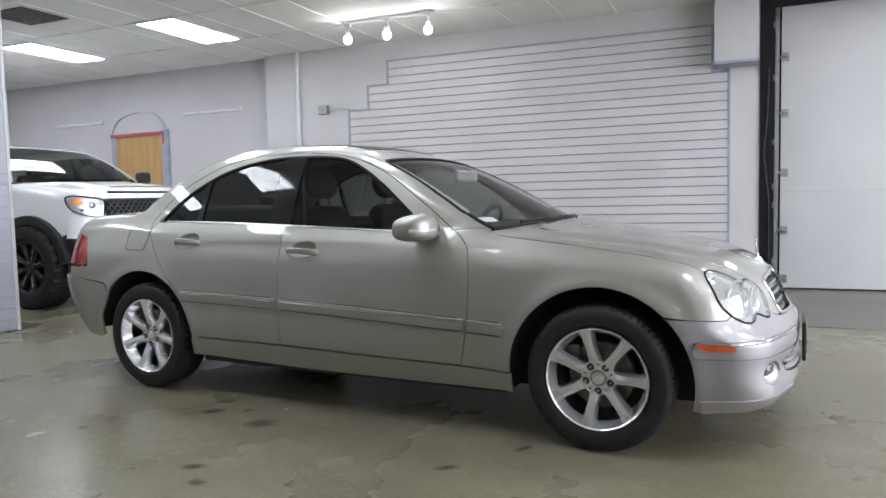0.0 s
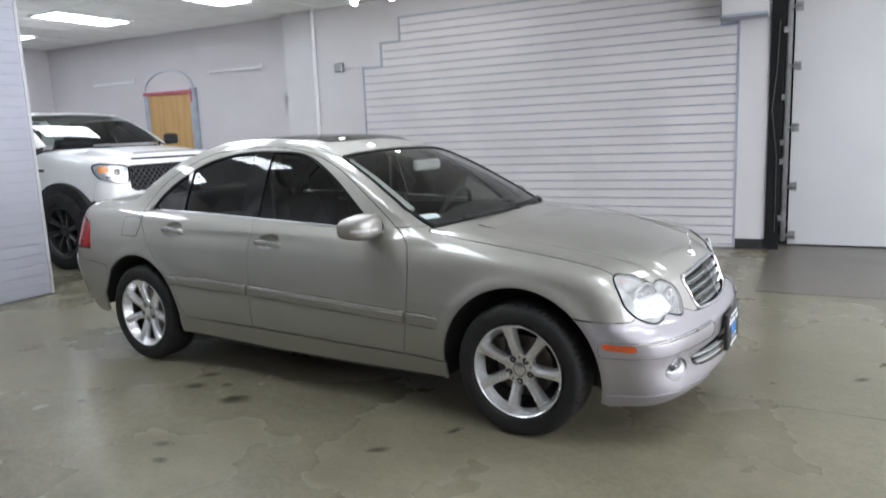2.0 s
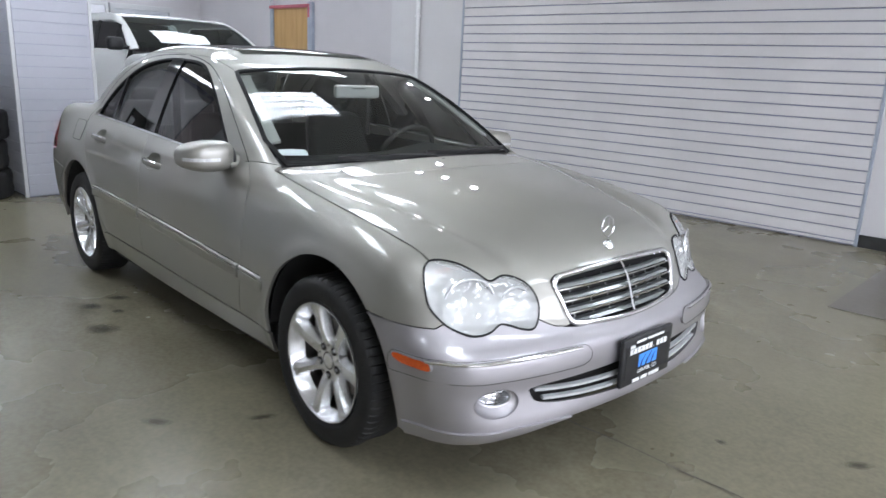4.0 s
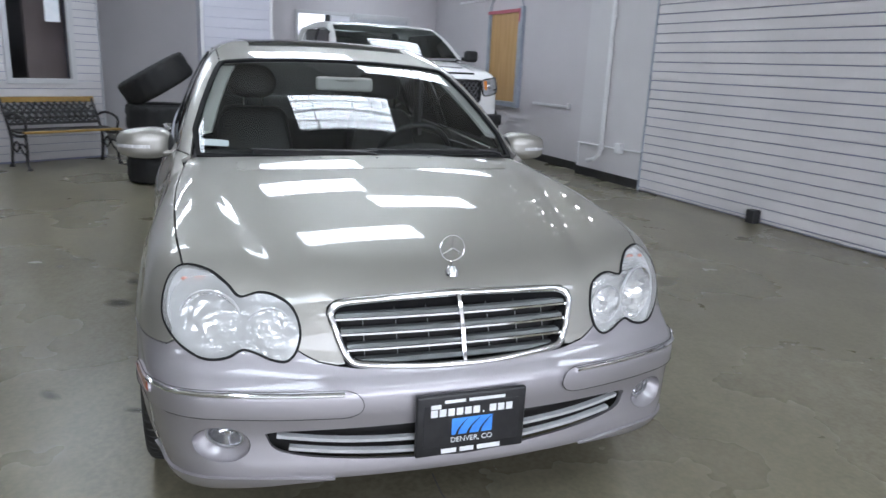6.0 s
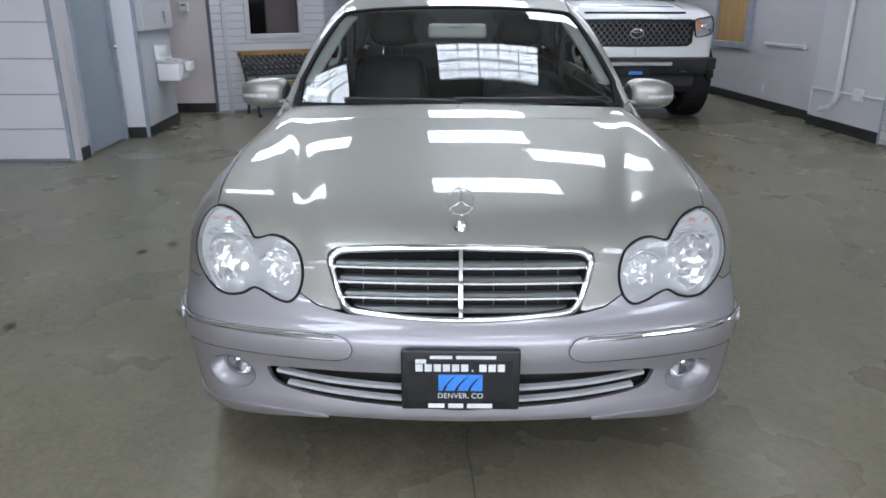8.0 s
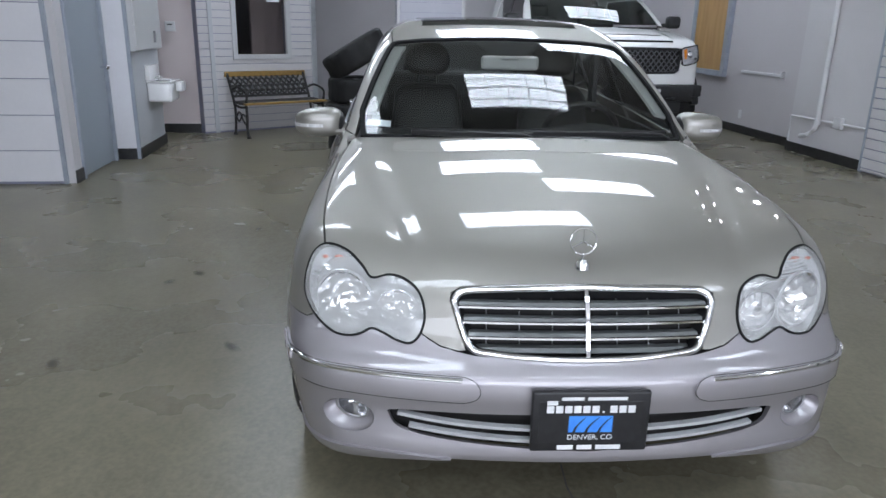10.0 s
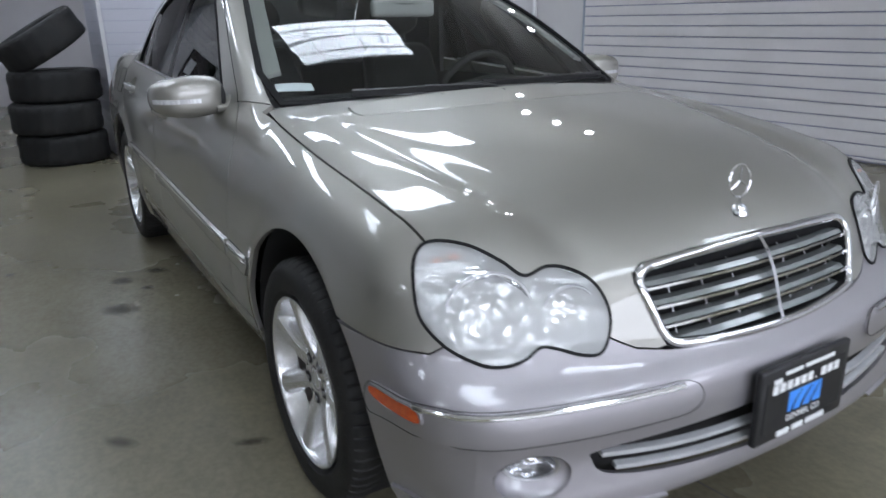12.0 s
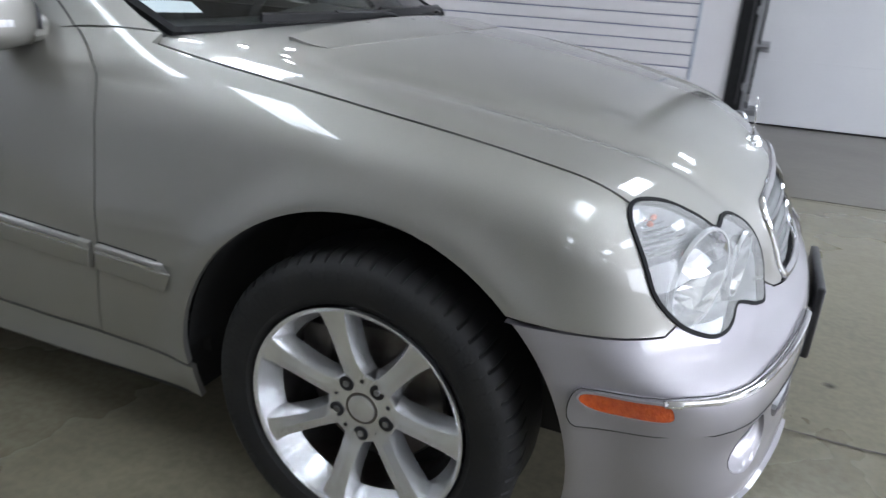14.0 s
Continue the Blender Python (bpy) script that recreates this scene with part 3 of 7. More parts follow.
for i, (x, y, r, turn, squash) in enumerate([(-1.61, -1.10, .085, 30, .7), (-1.99, -1.04, .055, 20, .8), (-2.06, -.87, .06, 40, .6), (-1.83, -.95, .032, 10, .8), (-1.48, -1.66, .05, 25, .6), (-1.34, -1.78, .04, 0, .7),
                                             (-.51, -1.25, .06, 40, .4), (-.30, -.92, .05, 70, .4), (-2.4, -1.5, .03, 0, .7), (-.35, -1.95, .05, 20, .5), (.94, .36, .022, 0, .7), (1.35, .61, .05, 50, .5), (2.4, 1.3, .035, 0, .7), (1.9, 2.2, .03, 0, .7)]):
    stain(x, y, r, i, turn, squash)

# ceiling: tiles in tees, one mesh
bm = bmesh.new()
box(bm, (-13, -16, CEIL + .004), (8, 7, CEIL + .12))
for x in np.arange(-12.85, 8, .6):
    box(bm, (x - .012, -16, CEIL - .003), (x + .012, 7, CEIL + .03))
for y in np.arange(-15.6, 7, 1.2):
    box(bm, (-13, y - .012, CEIL - .005), (8, y + .012, CEIL + .03))
ceiling = setting("ceiling", bm, M["ceiling"], "off-white suspended ceiling of mineral tiles in a white grid")

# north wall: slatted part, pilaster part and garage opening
setting("wall_north_west", boxes(((-11.4, WEST_N, 0), (-5.78, WEST_N + .2, CEIL + .1))), M["wall_shaded"], "plain pale lavender-grey wall, the recess's shade put into its colour")
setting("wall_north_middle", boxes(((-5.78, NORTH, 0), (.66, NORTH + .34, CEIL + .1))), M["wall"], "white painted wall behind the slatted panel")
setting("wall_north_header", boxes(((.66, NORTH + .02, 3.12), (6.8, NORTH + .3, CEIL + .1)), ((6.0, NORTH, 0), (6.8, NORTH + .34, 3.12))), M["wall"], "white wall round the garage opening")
setting("wall_west", boxes(((-11.6, -9, 0), (-11.4, 7, CEIL + .1))), M["wall_shaded"], "pale lavender-white painted end wall")
# opening of the unseen east window, added to let in front light
EY0, EY1, EZ0, EZ1 = -4.8, 3.7, .45, 2.75
setting("wall_east", boxes(((6.8, -15.8, 0), (7.0, EY0, CEIL + .1)), ((6.8, EY1, 0), (7.0, 7, CEIL + .1)), ((6.8, EY0, 0), (7.0, EY1, EZ0)), ((6.8, EY0, EZ1), (7.0, EY1, CEIL + .1))), M["wall"], "unseen white wall round the added shop window")
sw_ = thing("window_added", ROOM, "unseen wide shop window with a pale aluminium frame, added for light", "window", kind="structure")
for y in (EY0, -2.0, .85, EY1 - .06):
    part("mullion", boxes(((6.84, y, EZ0), (6.92, y + .06, EZ1)), bevel=.004), M["silverbar"], sw_, smooth=0)
for z in (EZ0, EZ1 - .06):
    part("window_frame", boxes(((6.845, EY0 + .06, z), (6.915, EY1 - .06, z + .06)), bevel=.004), M["silverbar"], sw_, smooth=0)
for a, b in ((EY0 + .06, -2.0), (-1.94, .85), (.91, EY1 - .06)):
    part("pane", boxes(((6.875, a, EZ0 + .06), (6.885, b, EZ1 - .06))), M["clear"], sw_, "clear glass", 0).visible_shadow = False
# unseen walls, added dark so the sedan's side mirrors little light
setting("wall_south", boxes(((-4.2, -16.0, 0), (7.0, -15.8, CEIL + .1))), M["charcoal"], "unseen charcoal wall, added to darken the sedan's side")
setting("wall_south_west", boxes(((-4.2, -15.8, 0), (-4.0, -5.205, CEIL + .1))), M["charcoal"], "unseen charcoal wall, added to darken the sedan's side")
setting("baseboard_1", boxes(((-11.4, WEST_N - .015, 0), (-5.78, WEST_N, .11)), ((-5.795, NORTH, 0), (-5.78, WEST_N, .11)), ((-5.795, NORTH - .015, 0), (-4.46, NORTH, .11)),
                             ((.34, NORTH - .015, 0), (.66, NORTH, .11))), M["base"], "black rubber baseboard")

# slatted panel with stepped corners
def slat_rows():
    rows, pitch = [], .1025
    for k in range(29):
        top = 2.9155 - pitch * k
        left = -3.80 if k < 3 else (-4.10 if k < 6 else -4.40)
        right = .17 if k < 5 else .34
        rows.append((left, right, max(top - pitch, .012), top))
    return rows


panel_back = setting("slat_wall", boxes(((-4.41, SLAT_Y + .012, .005), (.345, NORTH, 2.30)), ((-4.11, SLAT_Y + .012, 2.30), (.345, NORTH, 2.43)), ((-4.11, SLAT_Y + .012, 2.43), (.175, NORTH, 2.60)), ((-3.81, SLAT_Y + .012, 2.60), (.175, NORTH, 2.91))),
                     M["groove"], "white slatted wall panel with blue-grey grooves and stepped corners")
for a, b, z0, z1 in slat_rows():
    s = part("slat", boxes(((a, SLAT_Y - .004, z0 + .0055), (b, SLAT_Y + .0115, z1 - .0055)), bevel=.003), M["slat"], panel_back, smooth=0)
bm = bmesh.new()
for lo, hi in (((-4.43, SLAT_Y - .008, 0), (-4.40, NORTH, 2.33)), ((.34, SLAT_Y - .008, 0), (.365, NORTH, 2.46)), ((-4.43, SLAT_Y - .008, 2.30), (-4.10, NORTH, 2.325)), ((-4.13, SLAT_Y - .008, 2.325), (-4.10, NORTH, 2.63)),
               ((-4.13, SLAT_Y - .008, 2.605), (-3.80, NORTH, 2.63)), ((-3.83, SLAT_Y - .008, 2.63), (-3.80, NORTH, 2.93)), ((-3.80, SLAT_Y - .008, 2.905), (.17, NORTH, 2.93)), ((.17, SLAT_Y - .008, 2.44), (.365, NORTH, 2.465)), ((.17, SLAT_Y - .008, 2.465), (.195, NORTH, 2.93))):
    box(bm, lo, hi)
part("edge_trim", bm, M["bluetrim"], panel_back, "grey-blue edge strip", 0)

# boxed column head beside the garage door
setting("column_box", boxes(((.21, 4.30, 2.47), (.64, NORTH - .002, CEIL + .01)), bevel=.004), M["garage"], "white boxed-in column head")
setting("column_box_trim", boxes(((.205, 4.295, 2.445), (.645, NORTH - .004, 2.47))), M["bluetrim"], "grey trim under the boxed column head")

# garage door
gd = thing("garage_door", ROOM, "white sectional garage door, closed, with steel hinges", "door", kind="structure")
for k in range(6):
    z0 = .02 + k * .535
    part("door_section", boxes(((.88, 4.93, z0), (6.0, 4.975, z0 + .5343)), bevel=.0008), M["garage"], gd, smooth=0)
for k, z in enumerate((.12, .66, 1.30, 1.95, 2.56)):
    bm = boxes(((.875, 4.905, z - .045), (.955, 4.93, z + .045)), bevel=.004)
    rod(bm, (.84, 4.90, z), (.94, 4.90, z), .012, seg=10)
    rod(bm, (.835, 4.90, z), (.86, 4.90, z), .026, seg=14)
    part("hinge", bm, M["steel"], gd, "steel roller hinge", 0)
part("bottom_seal", boxes(((.88, 4.935, 0.004), (6.0, 4.97, .022))), M["seal"], gd, "black rubber seal", 0)
gt = thing("garage_door_track", ROOM, "steel door track on a black angle beside the garage door", "track", kind="structure")
part("angle", boxes(((.665, 4.60, 0), (.80, 4.63, CEIL)), ((.665, 4.632, 0), (.69, 4.93, CEIL)), ((.66, 4.58, CEIL - .14), (6.0, 4.625, CEIL - .06))), M["seal"], gt, smooth=0)
part("rail", boxes(((.815, 4.86, .05), (.84, 4.93, CEIL)), ((.80, 4.93, .05), (.86, 4.936, CEIL))), M["steel"], gt, smooth=0)
for z in (.35, .95, 1.15, 1.62, 2.3, 2.85):
    bm = boxes(((.785, 4.585, z - .03), (.84, 4.60, z + .03)))
    rod(bm, (.80, 4.57, z + .01), (.80, 4.585, z + .01), .011, seg=8)
    part("bracket", bm, M["steel"], gt, smooth=0)
part("cable", tube(bmesh.new(), [(.76, 4.59, 0.2), (.755, 4.575, 1.0), (.70, 4.56, 1.5), (.735, 4.575, 1.9), (.75, 4.59, 2.4)], .006), M["black"], gt)

# boarded window with an arch, rails, conduit, sockets
bw = thing("window_boarded", ROOM, "boarded-up window with yellow plywood, grey frame and red top strip", "window", kind="structure")
part("board", boxes(((-8.84, WEST_N - .03, .82), (-7.86, WEST_N - .006, 2.20)), bevel=.002), M["board"], bw, smooth=0)
part("frame", boxes(((-8.92, WEST_N - .06, .76), (-8.84, WEST_N, 2.2)), ((-7.86, WEST_N - .06, .76), (-7.74, WEST_N, 2.28)), ((-8.92, WEST_N - .07, .74), (-7.74, WEST_N, .82)), bevel=.004), M["bluetrim"], bw, smooth=0)
part("top_strip", boxes(((-8.93, WEST_N - .065, 2.2), (-7.84, WEST_N, 2.25)), ((-7.84, WEST_N - .07, 2.05), (-7.80, WEST_N - .06, 2.25)), bevel=.003), M["redpaint"], bw, smooth=0)
arch = [(-8.38 + .56 * math.cos(math.radians(a)), WEST_N - .02, 2.25 + .34 * math.sin(math.radians(a))) for a in range(180, -1, -6)]
part("arch", sweep(bmesh.new(), arch, [(-.02, -.02), (.02, -.02), (.02, .02), (-.02, .02)], Vector((0, -1, 0))), M["wall_grey"], bw, smooth=0)
for k, (x0, x1, z) in enumerate(((-7.45, -6.32, 2.47), (-10.2, -9.12, 2.44), (-7.3, -6.27, .83))):
    r = thing("wall_rail", ROOM, "thin white rail fixed to the wall", "rail", "wall rails")
    part("rail", boxes(((x0, WEST_N - .03, z), (x1, WEST_N - .004, z + .035)), bevel=.003), M["pipe"], r, smooth=0)
    part("end_cap", boxes(((x1 - .03, WEST_N - .05, z - .01), (x1, WEST_N - .002, z + .07)), bevel=.003), M["pipe"], r, smooth=0)
pp = thing("wall_pipe", ROOM, "white painted pipe with an elbow, running up the wall", "pipe")
part("pipe", tube(bmesh.new(), [(-5.22, NORTH - .035, CEIL), (-5.22, NORTH - .035, .40), (-5.24, NORTH - .045, .32), (-5.31, NORTH - .07, .25), (-5.42, NORTH - .09, .22)], .027, n=12), M["pipe"], pp)
part("collar", rod(bmesh.new(), (-5.22, NORTH - .035, .38), (-5.22, NORTH - .035, .45), .037), M["pipe"], pp)
part("clamp", rod(bmesh.new(), (-5.22, NORTH - .035, 2.0), (-5.22, NORTH - .035, 2.03), .042), M["pipe"], pp)
cd = thing("wall_conduit", ROOM, "white surface conduit with a socket box near the floor", "conduit")
part("tube", tube(bmesh.new(), [(-5.75, NORTH - .02, .12), (-5.75, NORTH - .02, .42), (-4.45, NORTH - .02, .44)], .011), M["pipe"], cd)
part("socket_box", boxes(((-4.93, NORTH - .05, .38), (-4.80, NORTH - .002, .50)), bevel=.006), M["pipe"], cd, smooth=0)
so = thing("wall_box", ROOM, "grey electrical box with a conduit running along the wall", "electrical box")
part("body", boxes(((-4.88, NORTH - .06, 2.29), (-4.74, NORTH - .002, 2.41)), bevel=.008), M["steel"], so, smooth=0)
part("tube", tube(bmesh.new(), [(-4.75, NORTH - .02, 2.345), (-4.42, NORTH - .02, 2.345)], .010), M["pipe"], so)
sk = thing("wall_socket", ROOM, "white wall socket above the baseboard", "socket")
part("plate", boxes(((-7.24, WEST_N - .012, .2), (-7.16, WEST_N - .001, .32)), bevel=.004), M["pipe"], sk, smooth=0)
bo = thing("floor_box", ROOM, "small black box against the slatted wall", "box")
part("body", boxes(((-2.66, SLAT_Y - .10, 0.0), (-2.56, SLAT_Y - .012, .13)), bevel=.008), M["black"], bo, smooth=0)

# free-standing column clad with slatted panels, beside the pickup
cl = setting("column", boxes(((-6.2, -.17, 0), (-5.515, .50, 2.90))), M["groove"], "column clad in white slatted panels with white corner posts")
# column slats wear the shaded copy of the white slat colour
for k in range(29):
    z0, z1 = .01 + k * .0996, .01 + (k + 1) * .0996
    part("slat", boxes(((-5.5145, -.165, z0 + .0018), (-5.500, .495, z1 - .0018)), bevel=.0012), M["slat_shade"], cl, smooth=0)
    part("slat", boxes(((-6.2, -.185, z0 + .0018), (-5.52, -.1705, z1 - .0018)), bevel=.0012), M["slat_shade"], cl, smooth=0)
for y in (-.19, .50):
    part("corner_post", boxes(((-5.525, y - .012, 0), (-5.492, y + .02, 2.91)), bevel=.003), M["garage"], cl, smooth=0)
part("cap", boxes(((-6.2, -.19, 2.91), (-5.49, .52, 2.93))), M["garage"], cl, smooth=0)
setting("column_top", boxes(((-6.2, -.17, 2.93), (-5.56, .44, CEIL + .01))), M["black"], "black band between the column and the ceiling")

# south side: slatted return wall, door, sink wall, office front
SW = -4.0
rw = setting("wall_south_return", boxes(((SW - .2, -5.2, 0), (SW - .016, -3.17, CEIL + .1))), M["groove"], "white panelled wall with thin grooves")
for k in range(11):
    z0, z1 = .02 + .30 * k - .03 * (k > 0), -.01 + .30 * (k + 1)
    part("wall_board", boxes(((SW - .0155, -5.2, z0 + .004), (SW, -3.172, z1 - .004)), bevel=.002), M["panel_white"], rw, smooth=0)
part("corner_post", boxes(((SW - .03, -3.172, 0), (SW + .004, -3.14, CEIL))), M["bluetrim"], rw, smooth=0)
DY = -3.08
setting("wall_south_door", boxes(((-4.20, DY - .12, 0), (SW - .03, DY, CEIL)), ((-5.12, DY - .12, 2.08), (-4.20, DY, CEIL)), ((-5.22, DY - .12, 0), (-5.12, DY, CEIL))), M["wall"], "white wall round a grey door")
setting("baseboard_2", boxes(((-4.20, DY, 0), (SW - .03, DY + .014, .11)), ((-5.22, DY, 0), (-5.17, DY + .014, .11))), M["base"], "black rubber baseboard")
dr = thing("door_1", ROOM, "grey-blue painted flush door, closed, with a steel knob", "door", kind="structure")
part("leaf", boxes(((-5.085, DY - .05, .012), (-4.235, DY - .008, 2.045)), bevel=.003), M["door"], dr, smooth=0)
part("frame", boxes(((-5.125, DY - .10, 0), (-5.09, DY + .022, 2.08)), ((-4.23, DY - .10, 0), (-4.195, DY + .022, 2.08)), ((-5.125, DY - .10, 2.05), (-4.195, DY + .022, 2.085)), bevel=.003), M["bluetrim"], dr, smooth=0)
bm = rod(bmesh.new(), (-5.0, DY - .008, .93), (-5.0, DY + .04, .93), .012)
ball(bm, (-5.0, DY + .055, .93), (.028, .022, .028), 16, 10)
part("knob", bm, M["chrome"], dr, "steel door knob")
for z in (.25, 1.02, 1.8):
    part("hinge", rod(bmesh.new(), (-4.232, DY + .012, z - .045), (-4.232, DY + .012, z + .045), .010, seg=8), M["steel"], dr)
SY = -2.86
setting("wall_sink", boxes(((-6.22, SY - .35, 0), (-5.22, SY, CEIL))), M["wall_grey"], "pale grey wall stub with a sink")
setting("wall_sink_edge", boxes(((-5.2195, SY - .25, 0), (-5.19, SY - .03, CEIL))), M["panel_white"], "white wall beside the door")
setting("corner_trim", boxes(((-5.2195, SY - .0295, 0), (-5.186, SY + .004, CEIL))), M["bluetrim"], "grey-blue corner strip")
setting("baseboard_3", boxes(((-6.235, SY, 0), (-5.19, SY + .014, .11)), ((-6.235, SY - .35, 0), (-6.22, SY, .11)), ((-5.19, SY - .22, 0), (-5.178, SY - .03, .11))), M["base"], "black rubber baseboard")
sn = thing("wall_sink_basin", ROOM, "white porcelain wall sink with splashback and tap", "sink")
bm = bmesh.new()
box(bm, (-6.02, SY, .53), (-5.64, SY + .25, .735), .030, 4)
part("basin", bm, M["porcelain"], sn)
part("rim", boxes(((-6.03, SY, .735), (-5.63, SY + .04, .755)), ((-6.03, SY + .215, .735), (-5.63, SY + .26, .752)), ((-5.675, SY + .04, .735), (-5.63, SY + .215, .752)), ((-6.03, SY + .04, .735), (-5.985, SY + .215, .752)), bevel=.006), M["porcelain"], sn)
part("splashback", boxes(((-6.02, SY + .002, .755), (-5.62, SY + .05, .915)), bevel=.012), M["porcelain"], sn)
part("tap", tube(bmesh.new(), [(-5.83, SY + .05, .775), (-5.83, SY + .08, .79), (-5.83, SY + .11, .785), (-5.83, SY + .12, .77)], .009), M["pipe"], sn, "white tap")
part("soap_tray", boxes(((-5.99, SY + .261, .63), (-5.79, SY + .33, .74)), bevel=.016), M["porcelain"], sn)
part("knob", ball(bmesh.new(), (-5.68, SY + .24, .762), (.011, .011, .014), 12, 8), M["pipe"], sn)
cb = thing("wall_cabinet", ROOM, "white wall panel cabinet above the sink", "cabinet")
part("body", boxes(((-6.18, SY + .001, 1.07), (-5.22, SY + .05, 2.2)), bevel=.004), M["garage"], cb, smooth=0)
part("door", boxes(((-6.17, SY + .051, 1.08), (-5.23, SY + .066, 2.19)), bevel=.003), M["garage"], cb, smooth=0)
part("handle", boxes(((-5.88, SY + .067, 1.14), (-5.86, SY + .09, 1.26)), bevel=.004), M["steel"], cb, smooth=0)
OX = -7.09
setting("wall_pink", boxes(((OX - .2, -6, 0), (OX, -2.47, CEIL))), M["pink"], "pinkish white wall in the passage")
setting("baseboard_4", boxes(((OX, -6, 0), (OX + .014, -2.52, .11))), M["base"], "black rubber baseboard")
th = thing("wall_dispenser", ROOM, "white wall dispenser with a dark slot", "dispenser")
part("body", boxes(((OX, -2.96, 1.24), (OX + .05, -2.84, 1.36)), bevel=.01), M["pipe"], th, smooth=0)
part("slot", boxes(((OX + .05, -2.93, 1.315), (OX + .053, -2.87, 1.33))), M["black"], th, smooth=0)
OFFICE = ROOM @ pose(-6.90, -2.64, 0, 0, 0, 30)
WY0, WY1, WZ0, WZ1, OEND = .565, 1.285, .95, 2.05, 1.62
OST = .10
ow = setting("wall_office", boxes(((-.25, OST, 0), (-.014, WY0, CEIL)), ((-.15, WY1, 0), (-.014, OEND, CEIL)), ((-.15, WY0, 0), (-.014, WY1, WZ0)), ((-.15, WY0, WZ1), (-.014, WY1, CEIL))), M["groove"], "office front clad in white slatted panels")
ow.matrix_world = OFFICE
for k in range(33):
    z0, z1 = .02 + k * .0927, .02 + (k + 1) * .0927
    spans = [(OST, OEND)] if z1 <= WZ0 + .03 or z0 >= WZ1 - .03 else [(OST, WY0), (WY1, OEND)]
    for a, b in spans:
        part("slat", boxes(((-.0135, a, z0 + .004), (0, b, z1 - .004)), bevel=.002), M["slat"], ow, smooth=0)
part("batten", boxes(((.0005, .23, 0), (.02, .285, CEIL)), bevel=.003), M["wall_grey"], ow, smooth=0)
os_ = setting("wall_office_side", boxes(((-4.5, OEND - .12, 0), (-.0145, OEND, CEIL))), M["groove"], "side of the office clad in slatted panels, greyed to stand for shade")
os_.matrix_world = OFFICE @ Matrix.Translation((0, OEND, 0)) @ pose(0, 0, 0, 0, 0, -28) @ Matrix.Translation((0, -OEND, 0))
# same cladding as the front, its shaded side put in as greyer slats
for k in range(33):
    z0, z1 = .02 + k * .0927, .02 + (k + 1) * .0927
    part("slat", boxes(((-4.5, OEND + .0005, z0 + .004), (0, OEND + .014, z1 - .004)), bevel=.002), M["wall_grey"], os_, smooth=0)
wn = thing("window_1", OFFICE, "dark office window with a white frame and a paper notice", "window", kind="structure")
part("window_frame", boxes(((-.05, WY0 - .04, WZ0 - .04), (.022, WY0 + .022, WZ1 + .04)), ((-.05, WY1 - .022, WZ0 - .04), (.022, WY1 + .04, WZ1 + .04)), ((-.05, WY0, WZ0 - .04), (.022, WY1, WZ0 + .022)), ((-.05, WY0, WZ1 - .022), (.022, WY1, WZ1 + .04)), bevel=.004), M["garage"], wn, smooth=0)
part("pane", boxes(((-.03, WY0 + .02, WZ0 + .02), (-.024, WY1 - .02, WZ1 - .02))), M["office_glass"], wn, "dim glass", 0).visible_shadow = False
part("notice", boxes(((-.022, 1.02, 1.62), (-.020, 1.19, 1.87))), M["paper"], wn, "white paper notice taped to the glass", 0)
setting("office_back", boxes(((-2.2, -.1, 0), (-2.1, 1.33, CEIL))), M["dim"], "wall inside the unlit office, its darkness put into the colour").matrix_world = OFFICE
setting("office_partition", boxes(((-.62, 1.02, 0), (-.57, 1.48, 2.5))), M["pink"], "pale partition inside the dark office").matrix_world = OFFICE
# framed notice on the panelled return wall
fr = thing("framed_notice", ROOM, "framed notice with a black frame on the panelled wall", "frame")
part("frame", boxes(((SW + .001, -4.25, .84), (SW + .02, -4.22, 1.5)), ((SW + .001, -3.70, .84), (SW + .02, -3.67, 1.5)), ((SW + .001, -4.22, .84), (SW + .02, -3.70, .87)), ((SW + .001, -4.22, 1.47), (SW + .02, -3.70, 1.5)), bevel=.003), M["black"], fr, smooth=0)
part("sheet", boxes(((SW + .001, -4.22, .87), (SW + .006, -3.70, 1.47))), M["paper"], fr, smooth=0)
for k in range(8):
    part("print_bar", boxes(((SW + .0065, -4.16, 1.38 - .06 * k), (SW + .0075, -3.78 - .03 * (k % 3), 1.405 - .06 * k))), M["ink"], fr, smooth=0)
# back of the room
wd = thing("door_2", ROOM, "white framed door with glass in the end wall", "door", kind="structure")
part("frame", boxes(((-11.4, 3.05, 0), (-11.34, 3.13, 2.2)), ((-11.4, 4.12, 0), (-11.34, 4.2, 2.2)), ((-11.4, 3.05, 2.13), (-11.34, 4.2, 2.22)), bevel=.004), M["garage"], wd, smooth=0)
part("leaf", boxes(((-11.395, 3.13, .01), (-11.36, 4.12, 2.13)), bevel=.003), M["wall_grey"], wd, smooth=0)
part("pane", boxes(((-11.359, 3.25, 1.2), (-11.355, 4.0, 2.03))), M["tinted"], wd, "dark glass", 0)
wm = thing("window_2", ROOM, "bright window in the end wall with a white frame and a dark post", "window", kind="structure")
part("frame", boxes(((-11.4, 1.95, 1.30), (-11.36, 2.0, 2.22)), ((-11.4, 2.98, 1.30), (-11.36, 3.02, 2.22)), ((-11.4, 2.0, 1.30), (-11.36, 2.98, 1.36)), ((-11.4, 2.0, 2.16), (-11.36, 2.98, 2.22)), bevel=.003), M["garage"], wm, smooth=0)
